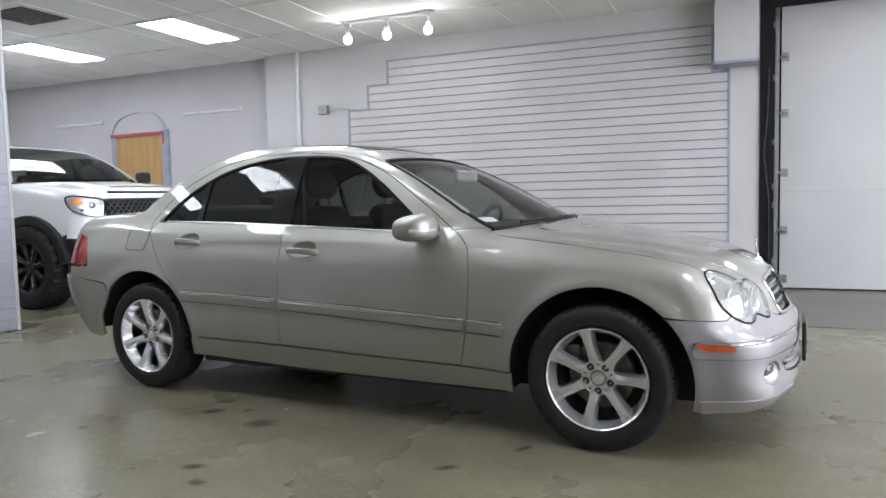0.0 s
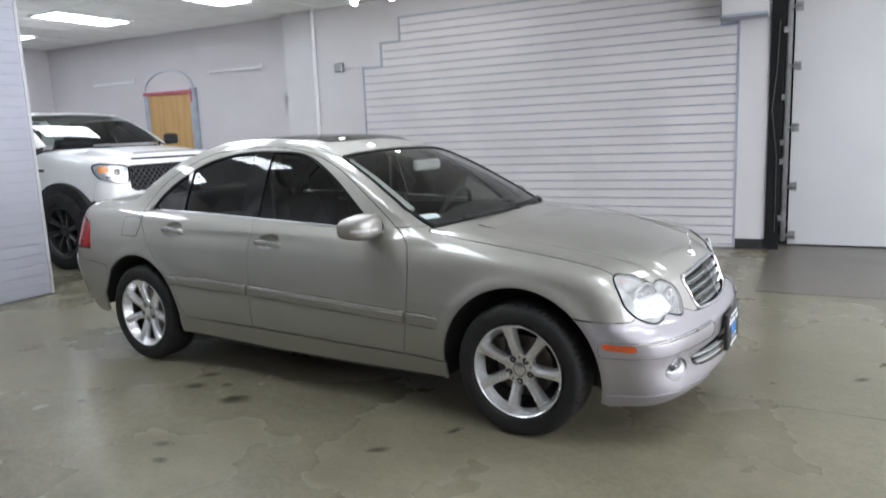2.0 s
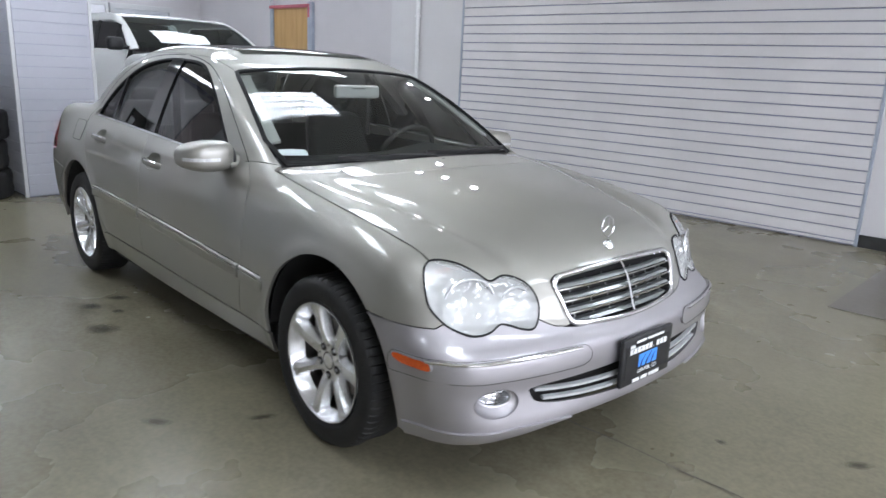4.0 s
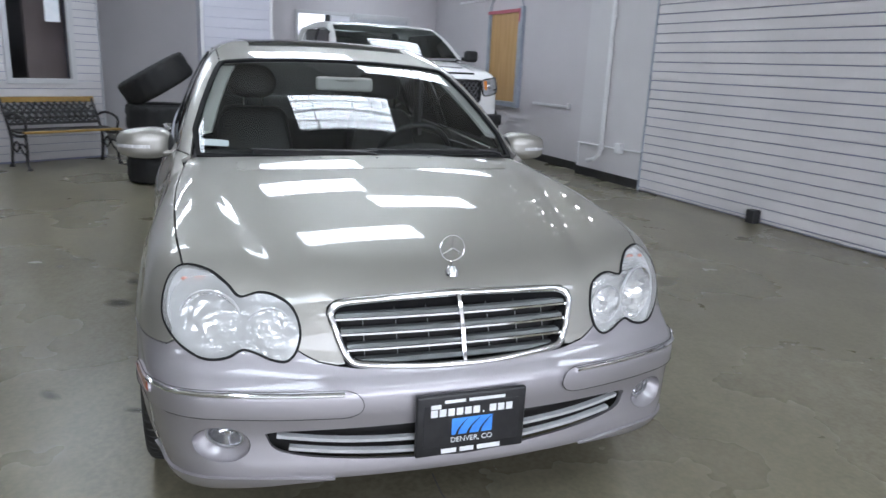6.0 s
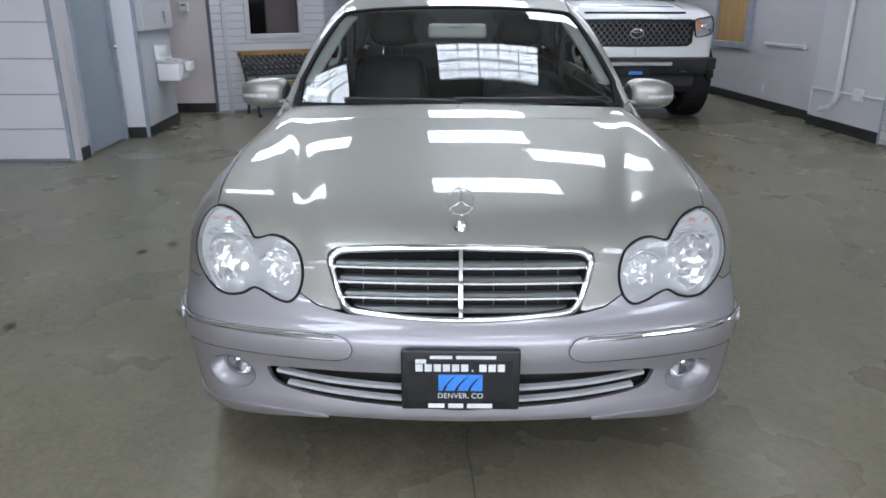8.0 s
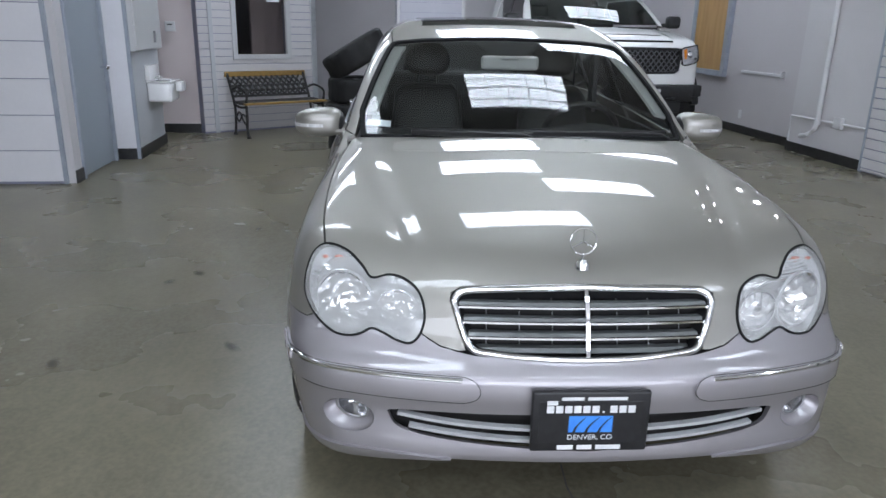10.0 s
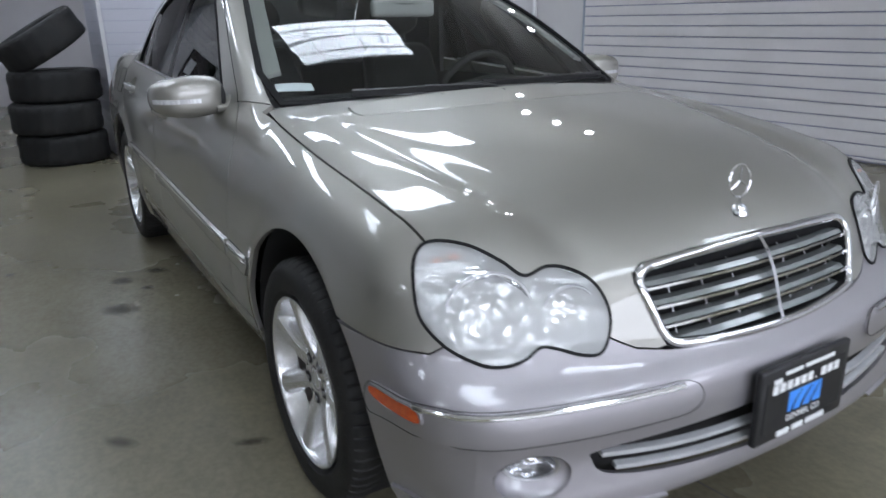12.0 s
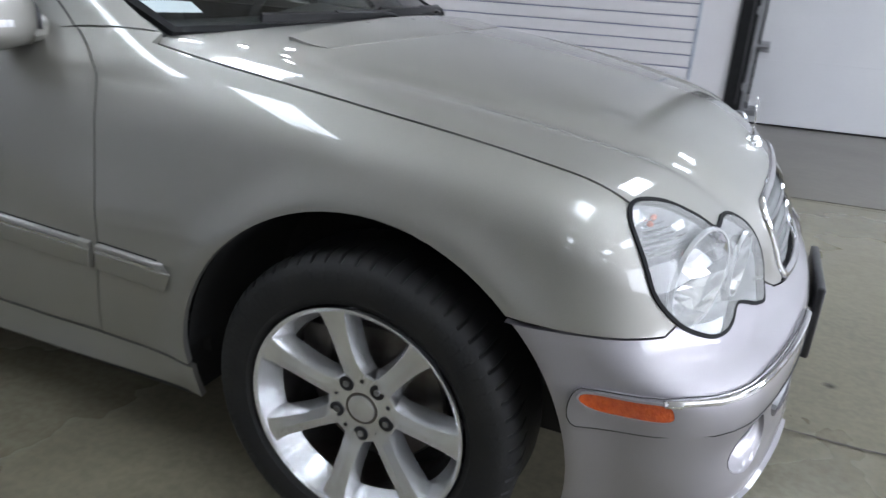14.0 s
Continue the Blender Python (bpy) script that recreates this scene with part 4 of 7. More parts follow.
part("pane", boxes(((-11.395, 2.0, 1.36), (-11.38, 2.50, 2.16))), mat("daylit_pane", (.8, .82, .85), .4, var=(.5, .5, .5), scale=6, emit=(.95, .95, 1.0), power=1.3), wm, "daylit pane", 0)
part("post", boxes(((-11.395, 2.505, 1.36), (-11.35, 2.60, 2.16)), bevel=.004), M["dash"], wm, "dark window post", 0)
part("blind", boxes(((-11.392, 2.605, 1.36), (-11.375, 2.98, 2.16)), bevel=.003), M["panel_white"], wm, "white blind behind the glass", 0)

# ---- ceiling lights ----
def troffer(x, y):
    t = thing("ceiling_light", ROOM @ Matrix.Translation((x, y, CEIL)), "recessed fluorescent ceiling light with a bright prismatic diffuser", "ceiling light", "ceiling lights")
    return t


first = troffer(-5.60, 2.97)
part("tray", boxes(((-.275, -.57, -.006), (.275, .57, -.002))), M["lamp_dim"], first, "dimmer tray behind the tubes", 0)
for i in range(4):
    part("diffuser", boxes(((-.27 + .1365 * i, -.565, -.014), (-.27 + .1365 * i + .108, .565, -.008)), bevel=.002), M["lamp"], first, "glowing diffuser strip", 0)
part("frame", boxes(((-.30, -.60, -.016), (-.275, .60, .03)), ((.275, -.60, -.016), (.30, .60, .03)), ((-.275, -.60, -.016), (.275, -.57, .03)), ((-.275, .57, -.016), (.275, .60, .03))), M["tee"], first, smooth=0)
for i in range(1, 5):
    part("divider", boxes(((-.275, -.57 + .228 * i - .006, -.0175), (.275, -.57 + .228 * i + .006, -.0145))), M["tee"], first, smooth=0)
# includes the unseen lights added for brightness
for x, y in TROFFERS:
    copy_thing(first, ROOM @ Matrix.Translation((x, y, CEIL)))
vt = thing("ceiling_vent", ROOM, "dark grey ceiling air vent with slats", "vent")
part("backing", boxes(((-6.95, 1.36, CEIL - .004), (-6.35, 1.92, CEIL + .001))), M["black"], vt, smooth=0)
for i in range(9):
    part("slat", boxes(((-6.93, 1.38 + .06 * i, CEIL - .014), (-6.37, 1.40 + .06 * i, CEIL - .005))), M["disc"], vt, smooth=0)

# track lights
def track(x0, x1, y, lamps, label):
    t = thing("track_light", ROOM, label, "track light")
    part("rail", boxes(((x0, y - .018, CEIL - .03), (x1, y + .018, CEIL - .006)), bevel=.003), M["tee"], t, smooth=0)
    for lx in lamps:
        bm = rod(bmesh.new(), (lx, y, CEIL - .03), (lx, y, CEIL - .13), .012, seg=10)
        rod(bm, (lx - .035, y, CEIL - .03), (lx + .035, y, CEIL - .055), .03, .02, seg=12)
        arm = part("stem", bm, M["pipe"], t)
        part("housing", lathe(bmesh.new(), [(.0, .06), (.034, .055), (.042, 0), (.040, -.05), (.036, -.05), (.036, .02), (0, .03)], Matrix.Translation((lx, y, CEIL - .17)) @ pose(0, 0, 0, 18, 0, 0), 20), M["pipe"], arm)
        part("bulb", ball(bmesh.new(), (lx, y - .012, CEIL - .215), (.047, .047, .05), 18, 12), M["bulb"], arm, "glowing lamp")
    return t


track(-3.80, -2.62, 3.46, (-3.72, -3.21, -2.70), "white ceiling track with three lit lamps")

# ---- the silver sedan ----
car = thing("car", None, "silver-beige metallic four-door sedan with seven-spoke alloy wheels", "car")
R, L = -1, 1


def arch_line(cx, a0, a1, r=.392, n=28):
    return [(cx + r * math.cos(math.radians(a0 + (a1 - a0) * i / n)), .315 + r * math.sin(math.radians(a0 + (a1 - a0) * i / n))) for i in range(n + 1)]


def pair(name, f, outline, d, material, label="", **kw):
    """The same panel on the car's right and left side. Returns both parts."""
    parent = kw.pop("parent", (car, car))
    a = part(name, panel(name, f, outline, d, material, **kw), None, parent[0], label)
    b = part(name, panel(name, f, outline, d, material, mirror=True, **kw), None, parent[1], label)
    return a, b


# lines shared by neighbouring panels (right side, y < 0)
LAMP = [(-.717, .770), (-.757, .732), (-.770, .655), (-.740, .598), (-.692, .566), (-.650, .560), (-.610, .568), (-.577, .585), (-.546, .579), (-.508, .565), (-.470, .562), (-.443, .588),
        (-.432, .638), (-.447, .688), (-.485, .714), (-.528, .722), (-.577, .712), (-.606, .737), (-.652, .764)]
lamp_loop = [tuple(p) for p in loop_through(LAMP, 5)]


def lamp_run(i, j):
    """The lamp's outline from control point i to j."""
    n = len(lamp_loop)
    a, b = i * 5, j * 5
    return [lamp_loop[k % n] for k in range(a, (b if b >= a else b + n) + 1)]


hood_seam = top_pts(lower, loop_through([(.402, -.719), (.246, -.735), (-.06, -.741), (-.38, -.722), (-.63, -.69)], 6, False))
door_front = loop_through([(-.70, .945), (-.645, .90), (-.608, .84), (-.592, .70), (-.60, .5), (-.635, .318)], 5, False)
door_mid = [(-1.685, .967), (-1.69, .34)]
door_rear = loop_through([(-2.66, .992), (-2.695, .945), (-2.672, .89), (-2.61, .81), (-2.52, .70), (-2.41, .58), (-2.33, .45), (-2.265, .342)], 5, False)
belt = loop_through([(-2.66, .992), (-2.2, .985), (-1.69, .967), (-1.3, .950), (-.95, .935), (-.84, .935)], 5, False)
glass_top = loop_through([(-.84, .935), (-.955, 1.035), (-1.18, 1.205), (-1.40, 1.312), (-1.66, 1.338), (-1.92, 1.332), (-2.19, 1.280), (-2.45, 1.165), (-2.63, 1.035), (-2.66, .992)], 6, False)
bumper_seam = [(.27, .589), (.365, .587), (.45, .584), (.505, .583)]

# front fender
fender = ([p for p in hood_seam if p[0] > -.53] + front_pts(whole, [(-.69, .945)]) + side_pts(whole, door_front) + side_pts(lower, [(-.60, .316), (-.40, .306)] + arch_line(0, 181, 46) + bumper_seam[1:])
          + front_pts(lower, lamp_run(0, 3)[::-1]))
pair("front_fender", whole, fender, (0, 1, -.35), M["paint"], h=.018)

# bonnet
nose_edge = [(-.452, .593), (-.42, .575), (-.39, .561), (-.345, .553)]
grille_side = [(-.322, .556), (-.336, .60), (-.353, .65), (-.364, .676), (-.360, .695), (-.335, .7085), (-.29, .7125), (-.2, .718), (0, .723)]
half = front_pts(lower, [(0, .723)] + grille_side[::-1][1:] + nose_edge[::-1]) + front_pts(lower, lamp_run(11, 19)) + list(hood_seam) + top_pts(lower, loop_through([(-.60, -.672), (-.555, -.62), (-.455, -.4), (-.40, -.2), (-.385, 0)], 5, False))
other = [p * np.array((1, -1, 1)) for p in half[::-1]]
hood = part("bonnet", panel("bonnet", lower, half + other[1:-1], (-.6, 0, -.8), M["paint"], h=.02), None, car)



def scuttle_step(p):
    """The bonnet's surface, lifted a little towards the windscreen."""
    q = np.array(p, float)
    q[..., 2] -= .0115 * np.clip((-.185 - .22 * q[..., 1] ** 2 - q[..., 0]) / .16, -.2, 1.2) + .0006
    return lower(q)


half = top_pts(lower, loop_through([(-.192, 0), (-.205, -.25), (-.250, -.50), (-.262, -.522), (-.285, -.532), (-.335, -.527), (-.352, -.50), (-.350, -.25), (-.346, 0)], 4, False))
part("bonnet_step", panel("bonnet_step", scuttle_step, half + [p * np.array((1, -1, 1)) for p in half[::-1]][1:-1], (0, 0, -1), M["paint"], h=.03, depth=.012, gap=0), None, hood, "shallow raised step in the bonnet")

# front bumper
intake = loop_through([(0, .402), (-.25, .399), (-.44, .397), (-.52, .392), (-.527, .38), (-.49, .342), (-.32, .317), (0, .299)], 5, False)
fog_hole = [(-.640 + .070 * math.cos(a), .360 + .046 * math.sin(a)) for a in np.linspace(0, 2 * math.pi, 24, endpoint=False)]
bump = (side_pts(lower, bumper_seam) + front_pts(lower, lamp_run(3, 11)) + front_pts(lower, nose_edge + [(-.30, .547), (-.15, .539), (.0015, .536), (.0015, .405)])
        + front_pts(lower, [((.0015 if abs(y) < 1e-6 else y), z) for y, z in intake] + [(.0015, .262)]) + front_pts(lower, [(.0015, .262), (-.2, .263), (-.42, .262), (-.55, .245), (-.66, .232)]) + side_pts(lower, [(.60, .225), (.50, .212), (.40, .205)] + arch_line(0, -15, 46)[:-1]))
bumper = part("front_bumper", panel("front_bumper", lower, bump, (-.72, .69, 0), M["bumper"], holes=[front_pts(lower, fog_hole)], h=.016, gap=.0015, both=True), None, car)

# doors, sills and rear quarter
HANDLES = {"front": (-1.535, .846), "rear": (-2.365, .886)}


def oval(cx, cz, a=.082, b=.040, n=28):
    return [(cx + a * math.copysign(abs(math.cos(t)) ** .9, math.cos(t)), cz + b * math.sin(t) + .012 * math.cos(t)) for t in np.linspace(0, 2 * math.pi, n, endpoint=False)]


fd = pair("front_door", whole, side_pts(whole, door_front + [(-1.0, .325), (-1.69, .34)] + door_mid[::-1][1:] + [p for p in belt if p[0] > -1.68]), (0, 1, -.2), M["paint"], holes=[side_pts(whole, oval(*HANDLES["front"]))])
rd = pair("rear_door", whole, side_pts(whole, [door_mid[0], door_mid[1], (-2.0, .341)] + door_rear[::-1] + [p for p in belt if -2.66 < p[0] < -1.70]), (0, 1, -.2), M["paint"], holes=[side_pts(whole, oval(*HANDLES["rear"]))])
pair("sill", lower, side_pts(lower, [(-.385, .302), (-.635, .314), (-1.69, .335), (-2.265, .338), (-2.335, .334), (-2.345, .235), (-1.5, .215), (-.39, .212)]), (0, 1, 0), M["paint"])

screen_edge = [(-.690, .945), (-.672, 1.03), (-.634, 1.13), (-.595, 1.215), (-.565, 1.27), (-.545, 1.295)]
roof_edge = loop_through([(-1.185, -.545), (-1.3, -.550), (-1.6, -.555), (-2.0, -.55), (-2.3, -.535), (-2.47, -.50)], 5, False)
rear_edge = [(-.50, 1.335), (-.545, 1.27), (-.60, 1.17), (-.645, 1.08), (-.655, 1.05)]
deck_edge = [(-3.10, -.66), (-3.3, -.672), (-3.5, -.66), (-3.58, -.64)]
tail_front = [(-3.50, .935), (-3.36, .925), (-3.27, .90), (-3.235, .82), (-3.22, .735), (-3.36, .725)]
flank = (front_pts(whole, screen_edge) + top_pts(whole, roof_edge) + rear_pts(cabin, rear_edge) + top_pts(lower, deck_edge) + side_pts(lower, tail_front[:-1])
         + side_pts(lower, [(-3.225, .724), (-3.34, .719), (-3.42, .718), (-3.42, .649), (-3.22, .639), (-3.05, .625), (-3.00, .575)]) + side_pts(lower, arch_line(-2.715, 42 + 90, 2)) + side_pts(whole, door_rear[::-1])
         + side_pts(cabin, glass_top[::-1][2:-1]) + side_pts(whole, [(-.82, .925), (-.702, .945)]))
pair("body_side", whole, flank, (0, 1, -.35), M["paint"], h=.02)
roof = top_pts(cabin, [(-1.185, -.545)]) + top_pts(whole, roof_edge[1:]) + rear_pts(cabin, [(-.46, 1.348), (-.3, 1.36), (0, 1.366)])
front_edge = front_pts(cabin, [(0, 1.325), (-.2, 1.322), (-.4, 1.312), (-.52, 1.300)])
half = front_edge + roof
part("roof", panel("roof", cabin, half + [p * np.array((1, -1, 1)) for p in half[::-1]][1:-1], (-.15, 0, -1), M["paint"], h=.025, gap=.0005), None, car)
sun_loop = loop_through([(-1.40, -.36), (-1.385, 0), (-1.40, .36), (-1.45, .40), (-1.85, .40), (-1.90, .36), (-1.90, -.36), (-1.85, -.40), (-1.45, -.40)], 4)
part("sunroof", panel("sunroof", cabin, top_pts(cabin, sun_loop), (0, 0, -1), M["tinted"], off=.003, depth=.004), None, car, "dark glass sunroof")

# boot, rear bumper, tail lamps
boot = rear_pts(lower, [(0, .668), (-.56, .664), (-.535, .745), (-.53, .80), (-.56, .93)]) + top_pts(lower, deck_edge[::-1]) + top_pts(lower, [(-3.07, -.62), (-3.12, -.3), (-3.13, 0)])
part("boot_lid", panel("boot_lid", lower, boot + [p * np.array((1, -1, 1)) for p in boot[::-1]][1:-1], (.6, 0, -.7), M["paint"], h=.03), None, car)
pair("tail_lamp", lower, side_pts(lower, tail_front) + rear_pts(lower, [(-.56, .75), (-.55, .80), (-.57, .92)]), (.7, .7, -.1), M["red"], "red tail lamp")
rb = (side_pts(lower, [(-3.0, .572), (-3.05, .621), (-3.22, .637), (-3.42, .647)]) + rear_pts(lower, [(-.62, .655), (-.3, .66), (.001, .66), (.001, .30), (-.42, .30)])
      + side_pts(lower, [(-3.12, .285), (-3.085, .30), (-3.08, .42)]))
pair("rear_bumper", lower, rb, (.7, .7, 0), M["paint"], h=.025)

# glass
wind = front_pts(cabin, loop_through([(0, .955), (-.4, .952), (-.66, .948)], 4, False) + screen_edge[1:] + [(-.52, 1.303), (-.4, 1.315), (-.2, 1.325), (0, 1.328)])
ws = part("windscreen", panel("windscreen", cabin, wind + [p * np.array((1, -1, 1)) for p in wind[::-1]][1:-1], (-.55, 0, -.8), M["windscreen"], h=.03, off=-.006, depth=0), None, car, "clear windscreen with a faint green tint")
back = rear_pts(cabin, [(0, 1.06), (-.4, 1.058), (-.64, 1.055)] + rear_edge[::-1] + [(-.3, 1.36), (0, 1.366)])
bl = part("rear_window", panel("rear_window", cabin, back + [p * np.array((1, -1, 1)) for p in back[::-1]][1:-1], (.6, 0, -.7), M["tinted"], h=.04, off=-.006, depth=0), None, car, "tinted rear window")


def between(x0, x1, lo=belt, hi=glass_top):
    """The outline of a side window between two x, from the belt to the roof rail."""
    up = sorted([p for p in hi if x0 < p[0] < x1 and p[1] > .95], key=lambda p: p[0])
    dn = sorted([p for p in lo if x0 < p[0] < x1], key=lambda p: p[0])
    zu = lambda x: float(np.interp(x, [q[0] for q in sorted(map(tuple, hi))], [q[1] for q in sorted(map(tuple, hi))]))
    zl = lambda x: float(np.interp(x, [q[0] for q in sorted(map(tuple, lo))], [q[1] for q in sorted(map(tuple, lo))]))
    return [(x0, zl(x0)), *map(tuple, dn), (x1, zl(x1)), (x1, zu(x1)), *map(tuple, up[::-1]), (x0, zu(x0))]


for nm, a, b, lb in (("front_window", -1.655, -.842, "dark tinted side glass"), ("rear_side_window", -2.315, -1.80, "dark tinted side glass"), ("quarter_window", -2.655, -2.345, "dark tinted quarter glass")):
    par = fd if nm == "front_window" else rd
    for g in pair(nm, cabin, side_pts(cabin, between(a, b)), (0, 1, -.3), M["tinted"], lb, h=.03, off=-.008, depth=0, gap=.004, parent=par):
        g.visible_shadow = False
pair("pillar_trim", cabin, side_pts(cabin, between(-1.80, -1.655)), (0, 1, -.3), M["gloss_black"], "gloss black door pillar", off=.001, gap=.001)
pair("divider", cabin, side_pts(cabin, between(-2.346, -2.314)), (0, 1, -.3), M["gloss_black"], "black window divider", off=.001, gap=0)
for o in (ws, bl):
    o.visible_shadow = False
# bright belt strip and window seal
for s, par in ((R, fd[0]), (L, fd[1])):
    path = side_pts(whole, [(x, z + .002) for x, z in evenly([tuple(p) for p in belt if p[0] > -2.64], .05)], -1)
    up = slope(whole, np.array(path))
    if s == L:
        path, up = [p * np.array((1, -1, 1)) for p in path], up * (1, -1, 1)
    part("belt_strip", sweep(bmesh.new(), path, [(-.0045, -.004), (.0045, -.004), (.0035, .005), (-.0035, .005)], [Vector(u) for u in up]), M["silverbar"], car, "bright belt strip")
    path = side_pts(cabin, [tuple(p) for p in evenly([tuple(p) for p in glass_top][1:-1], .05)], -1)
    up = slope(cabin, np.array(path))
    if s == L:
        path, up = [p * np.array((1, -1, 1)) for p in path], up * (1, -1, 1)
    part("window_seal", sweep(bmesh.new(), path, [(-.007, -.012), (.007, -.012), (.007, .001), (-.007, .001)], [Vector(u) for u in up]), M["seal"], car, "black rubber seal")

# windscreen surround and scuttle
path = [*wind[3:], *[p * np.array((1, -1, 1)) for p in wind[::-1]][1:-3]]
part("windscreen_seal", sweep(bmesh.new(), path, [(-.010, -.012), (.010, -.012), (.010, .001), (-.010, .001)], [Vector(u) for u in slope(cabin, np.array(path))]), M["seal"], car, "black rubber seal")
bm = bmesh.new()
ys = np.linspace(-.68, .68, 35)
fr_ = np.array(front_pts(cabin, [(y, .948) for y in ys]))
for a, b in zip(fr_, fr_[1:]):
    bm.faces.new([bm.verts.new(q) for q in ((a[0] - .06, a[1], .975 - .03 * abs(a[1])), (b[0] - .06, b[1], .975 - .03 * abs(b[1])), (b[0] + .12, b[1], .925 - .07 * b[1] ** 2), (a[0] + .12, a[1], .925 - .07 * a[1] ** 2))][::-1])
part("scuttle", bm, M["black"], car, "black plastic scuttle")
for y0, y1, z0, z1 in ((.02, -.46, .966, .962), (.60, -.02, .962, .972)):
    w = thing("wiper", None)
    w.parent = car
    line = [np.array(front_pts(cabin, [(y0 + (y1 - y0) * t, z0 + (z1 - z0) * t)])[0]) + (.006, 0, .010) for t in np.linspace(0, 1, 14)]
    part("wiper_blade", sweep(bmesh.new(), line, [(-.008, -.010), (.008, -.010), (.004, .008), (-.004, .008)], Vector((.5, 0, .85))), M["black"], w)
    arm = [line[0] + (.022, .012, -.022), line[1] + (.012, 0, -.002), line[7] + (.003, 0, .006)]
    part("wiper_arm", tube(bmesh.new(), loop_through(arm, 4, False), .0055), M["black"], w)

# shut line of the doors along the roof rail
top_seam = loop_through([(-.703, .943), (-.803, 1.019), (-.939, 1.114), (-1.123, 1.23), (-1.298, 1.302), (-1.455, 1.338), (-1.651, 1.360), (-1.861, 1.362), (-2.084, 1.348), (-2.266, 1.308), (-2.497, 1.206), (-2.656, 1.095), (-2.712, 1.015), (-2.696, .945)], 4, False)
for k, (lo_x, hi_x) in enumerate(((-1.70, 0), (-3, -1.70))):
    line = side_pts(whole, [tuple(p) for p in top_seam if lo_x <= p[0] < hi_x])
    n = slope(whole, np.array(line))
    for s, dd in zip((1, -1), (fd, rd)[k]):
        part("shut_line", sweep(bmesh.new(), [p * np.array((1, s, 1)) for p in line], [(-.0022, -.003), (.0022, -.003), (.0022, .0006), (-.0022, .0006)], [Vector(q * np.array((1, s, 1))) for q in n]), M["dark"], dd, "thin dark shut line")

# side mouldings with a bright inlay and a rubber line under them
MOULD_Z = curve((-.40, .498), (-.62, .511), (-1.68, .559), (-2.43, .575))
BAR = [(-.029, -.006), (-.029, .006), (-.0265, .0105), (-.022, .0125), (.0115, .0130), (.0125, .0095), (.0195, .0095), (.0205, .0125), (.0265, .0115), (.029, .007), (.029, -.006)]


def moulding(x0, x1, parents, round_end):
    xs = np.linspace(x0, x1, max(int(abs(x1 - x0) / .03), 6))
    base = side_pts(lower, [(x, float(MOULD_Z(x))) for x in xs])
    n = slope(lower, np.array(base))
    for s, par in zip((1, -1), parents):
        line = [p * np.array((1, s, 1)) for p in base]
        ups = [Vector(q * np.array((1, s, 1))) for q in n]
        sec = [(a * s, h) for a, h in BAR]
        bm = sweep(bmesh.new(), line, sec, ups)
        if round_end:
            end = Vector(line[0])
            bm.verts.ensure_lookup_table()
            for v in bm.verts[:len(BAR)]:
                v.co -= ups[0] * max((v.co - end).dot(ups[0]), 0) * .75
                v.co.x -= 30 * (v.co.z - end.z) ** 2
        bar = part("side_moulding", bm, M["paint"], par, "paint-coloured side moulding", 35)
        for nm, off, hw, lift, mt, lb in (("moulding_inlay", .016, .0028, .0125, "chrome", "chrome inlay"), ("moulding_seal", -.0305, .0022, .0012, "seal", "black rubber line"), ("moulding_seal", .0305, .0016, .0012, "seal", "black rubber line")):
            up_ = [Vector((0, 0, 1)) - u * u.z for u in ups]
            q = [Vector(p) + k.normalized() * off + u * (lift - .004) for p, k, u in zip(line[1:], up_[1:], ups[1:])]
            part(nm, sweep(bmesh.new(), q, [(-hw, -.004), (hw, -.004), (hw * .8, .004), (-hw * .8, .004)], ups[1:]), M[mt], bar, lb)


moulding(-.405, -.593, (car, car), True)
moulding(-.612, -1.675, fd, False)
moulding(-1.705, -2.385, rd, False)

# door handles over hollows
for key, doors in (("front", fd), ("rear", rd)):
    cx, cz = HANDLES[key]
    edge = np.array(side_pts(whole, oval(cx, cz)))[:28]
    n = slope(whole, edge)
    mid, nm_ = edge.mean(0), n.mean(0)
    for s, dd in zip((1, -1), doors):
        f = np.array((1, s, 1))
        bm = bmesh.new()
        rings = [[bm.verts.new((mid + (e - mid) * k - nm_ * dp) * f) for e in edge] for k, dp in ((1.04, .003), (.98, .004), (.90, .010), (.72, .018), (.4, .022))]
        for a_, b_ in zip(rings, rings[1:]):
            for i in range(len(edge)):
                j = (i + 1) % len(edge)
                bm.faces.new((a_[i], a_[j], b_[j], b_[i]))
        bm.faces.new(rings[-1])
        bmesh.ops.recalc_face_normals(bm, faces=bm.faces)
        part("handle_bowl", bm, M["paint"], dd, "hollow behind the handle", 60)
        pts = [(mid + np.array(((t - .5) * .205, 0, -.012 + .010 * (.5 - t))) + nm_ * (-.004 + .040 * math.sin(math.pi * t) ** .7)) * f for t in np.linspace(0, 1, 18)]
        sec = [(-.016, -.004), (-.013, .004), (-.004, .0085), (.004, .0085), (.013, .004), (.016, -.004), (.008, -.009), (-.008, -.009)]
        hd = part("door_handle", sweep(bmesh.new(), pts, sec, Vector(nm_ * f)), M["paint"], dd, "paint-coloured pull handle", 40)
        up = [p + np.array((0, 0, .0095)) + nm_ * f * .0055 for p in pts]
        part("handle_trim", sweep(bmesh.new(), up[2:-2], ring_section(.0042, 6), Vector(nm_ * f)), M["chrome"], hd, "chrome strip")
# fuel flap outline on the right side
flap = loop_through([(-2.71, .94), (-2.86, .945), (-2.875, .93), (-2.875, .845), (-2.86, .83), (-2.73, .83), (-2.715, .845)], 4)
fl = side_pts(lower, flap)
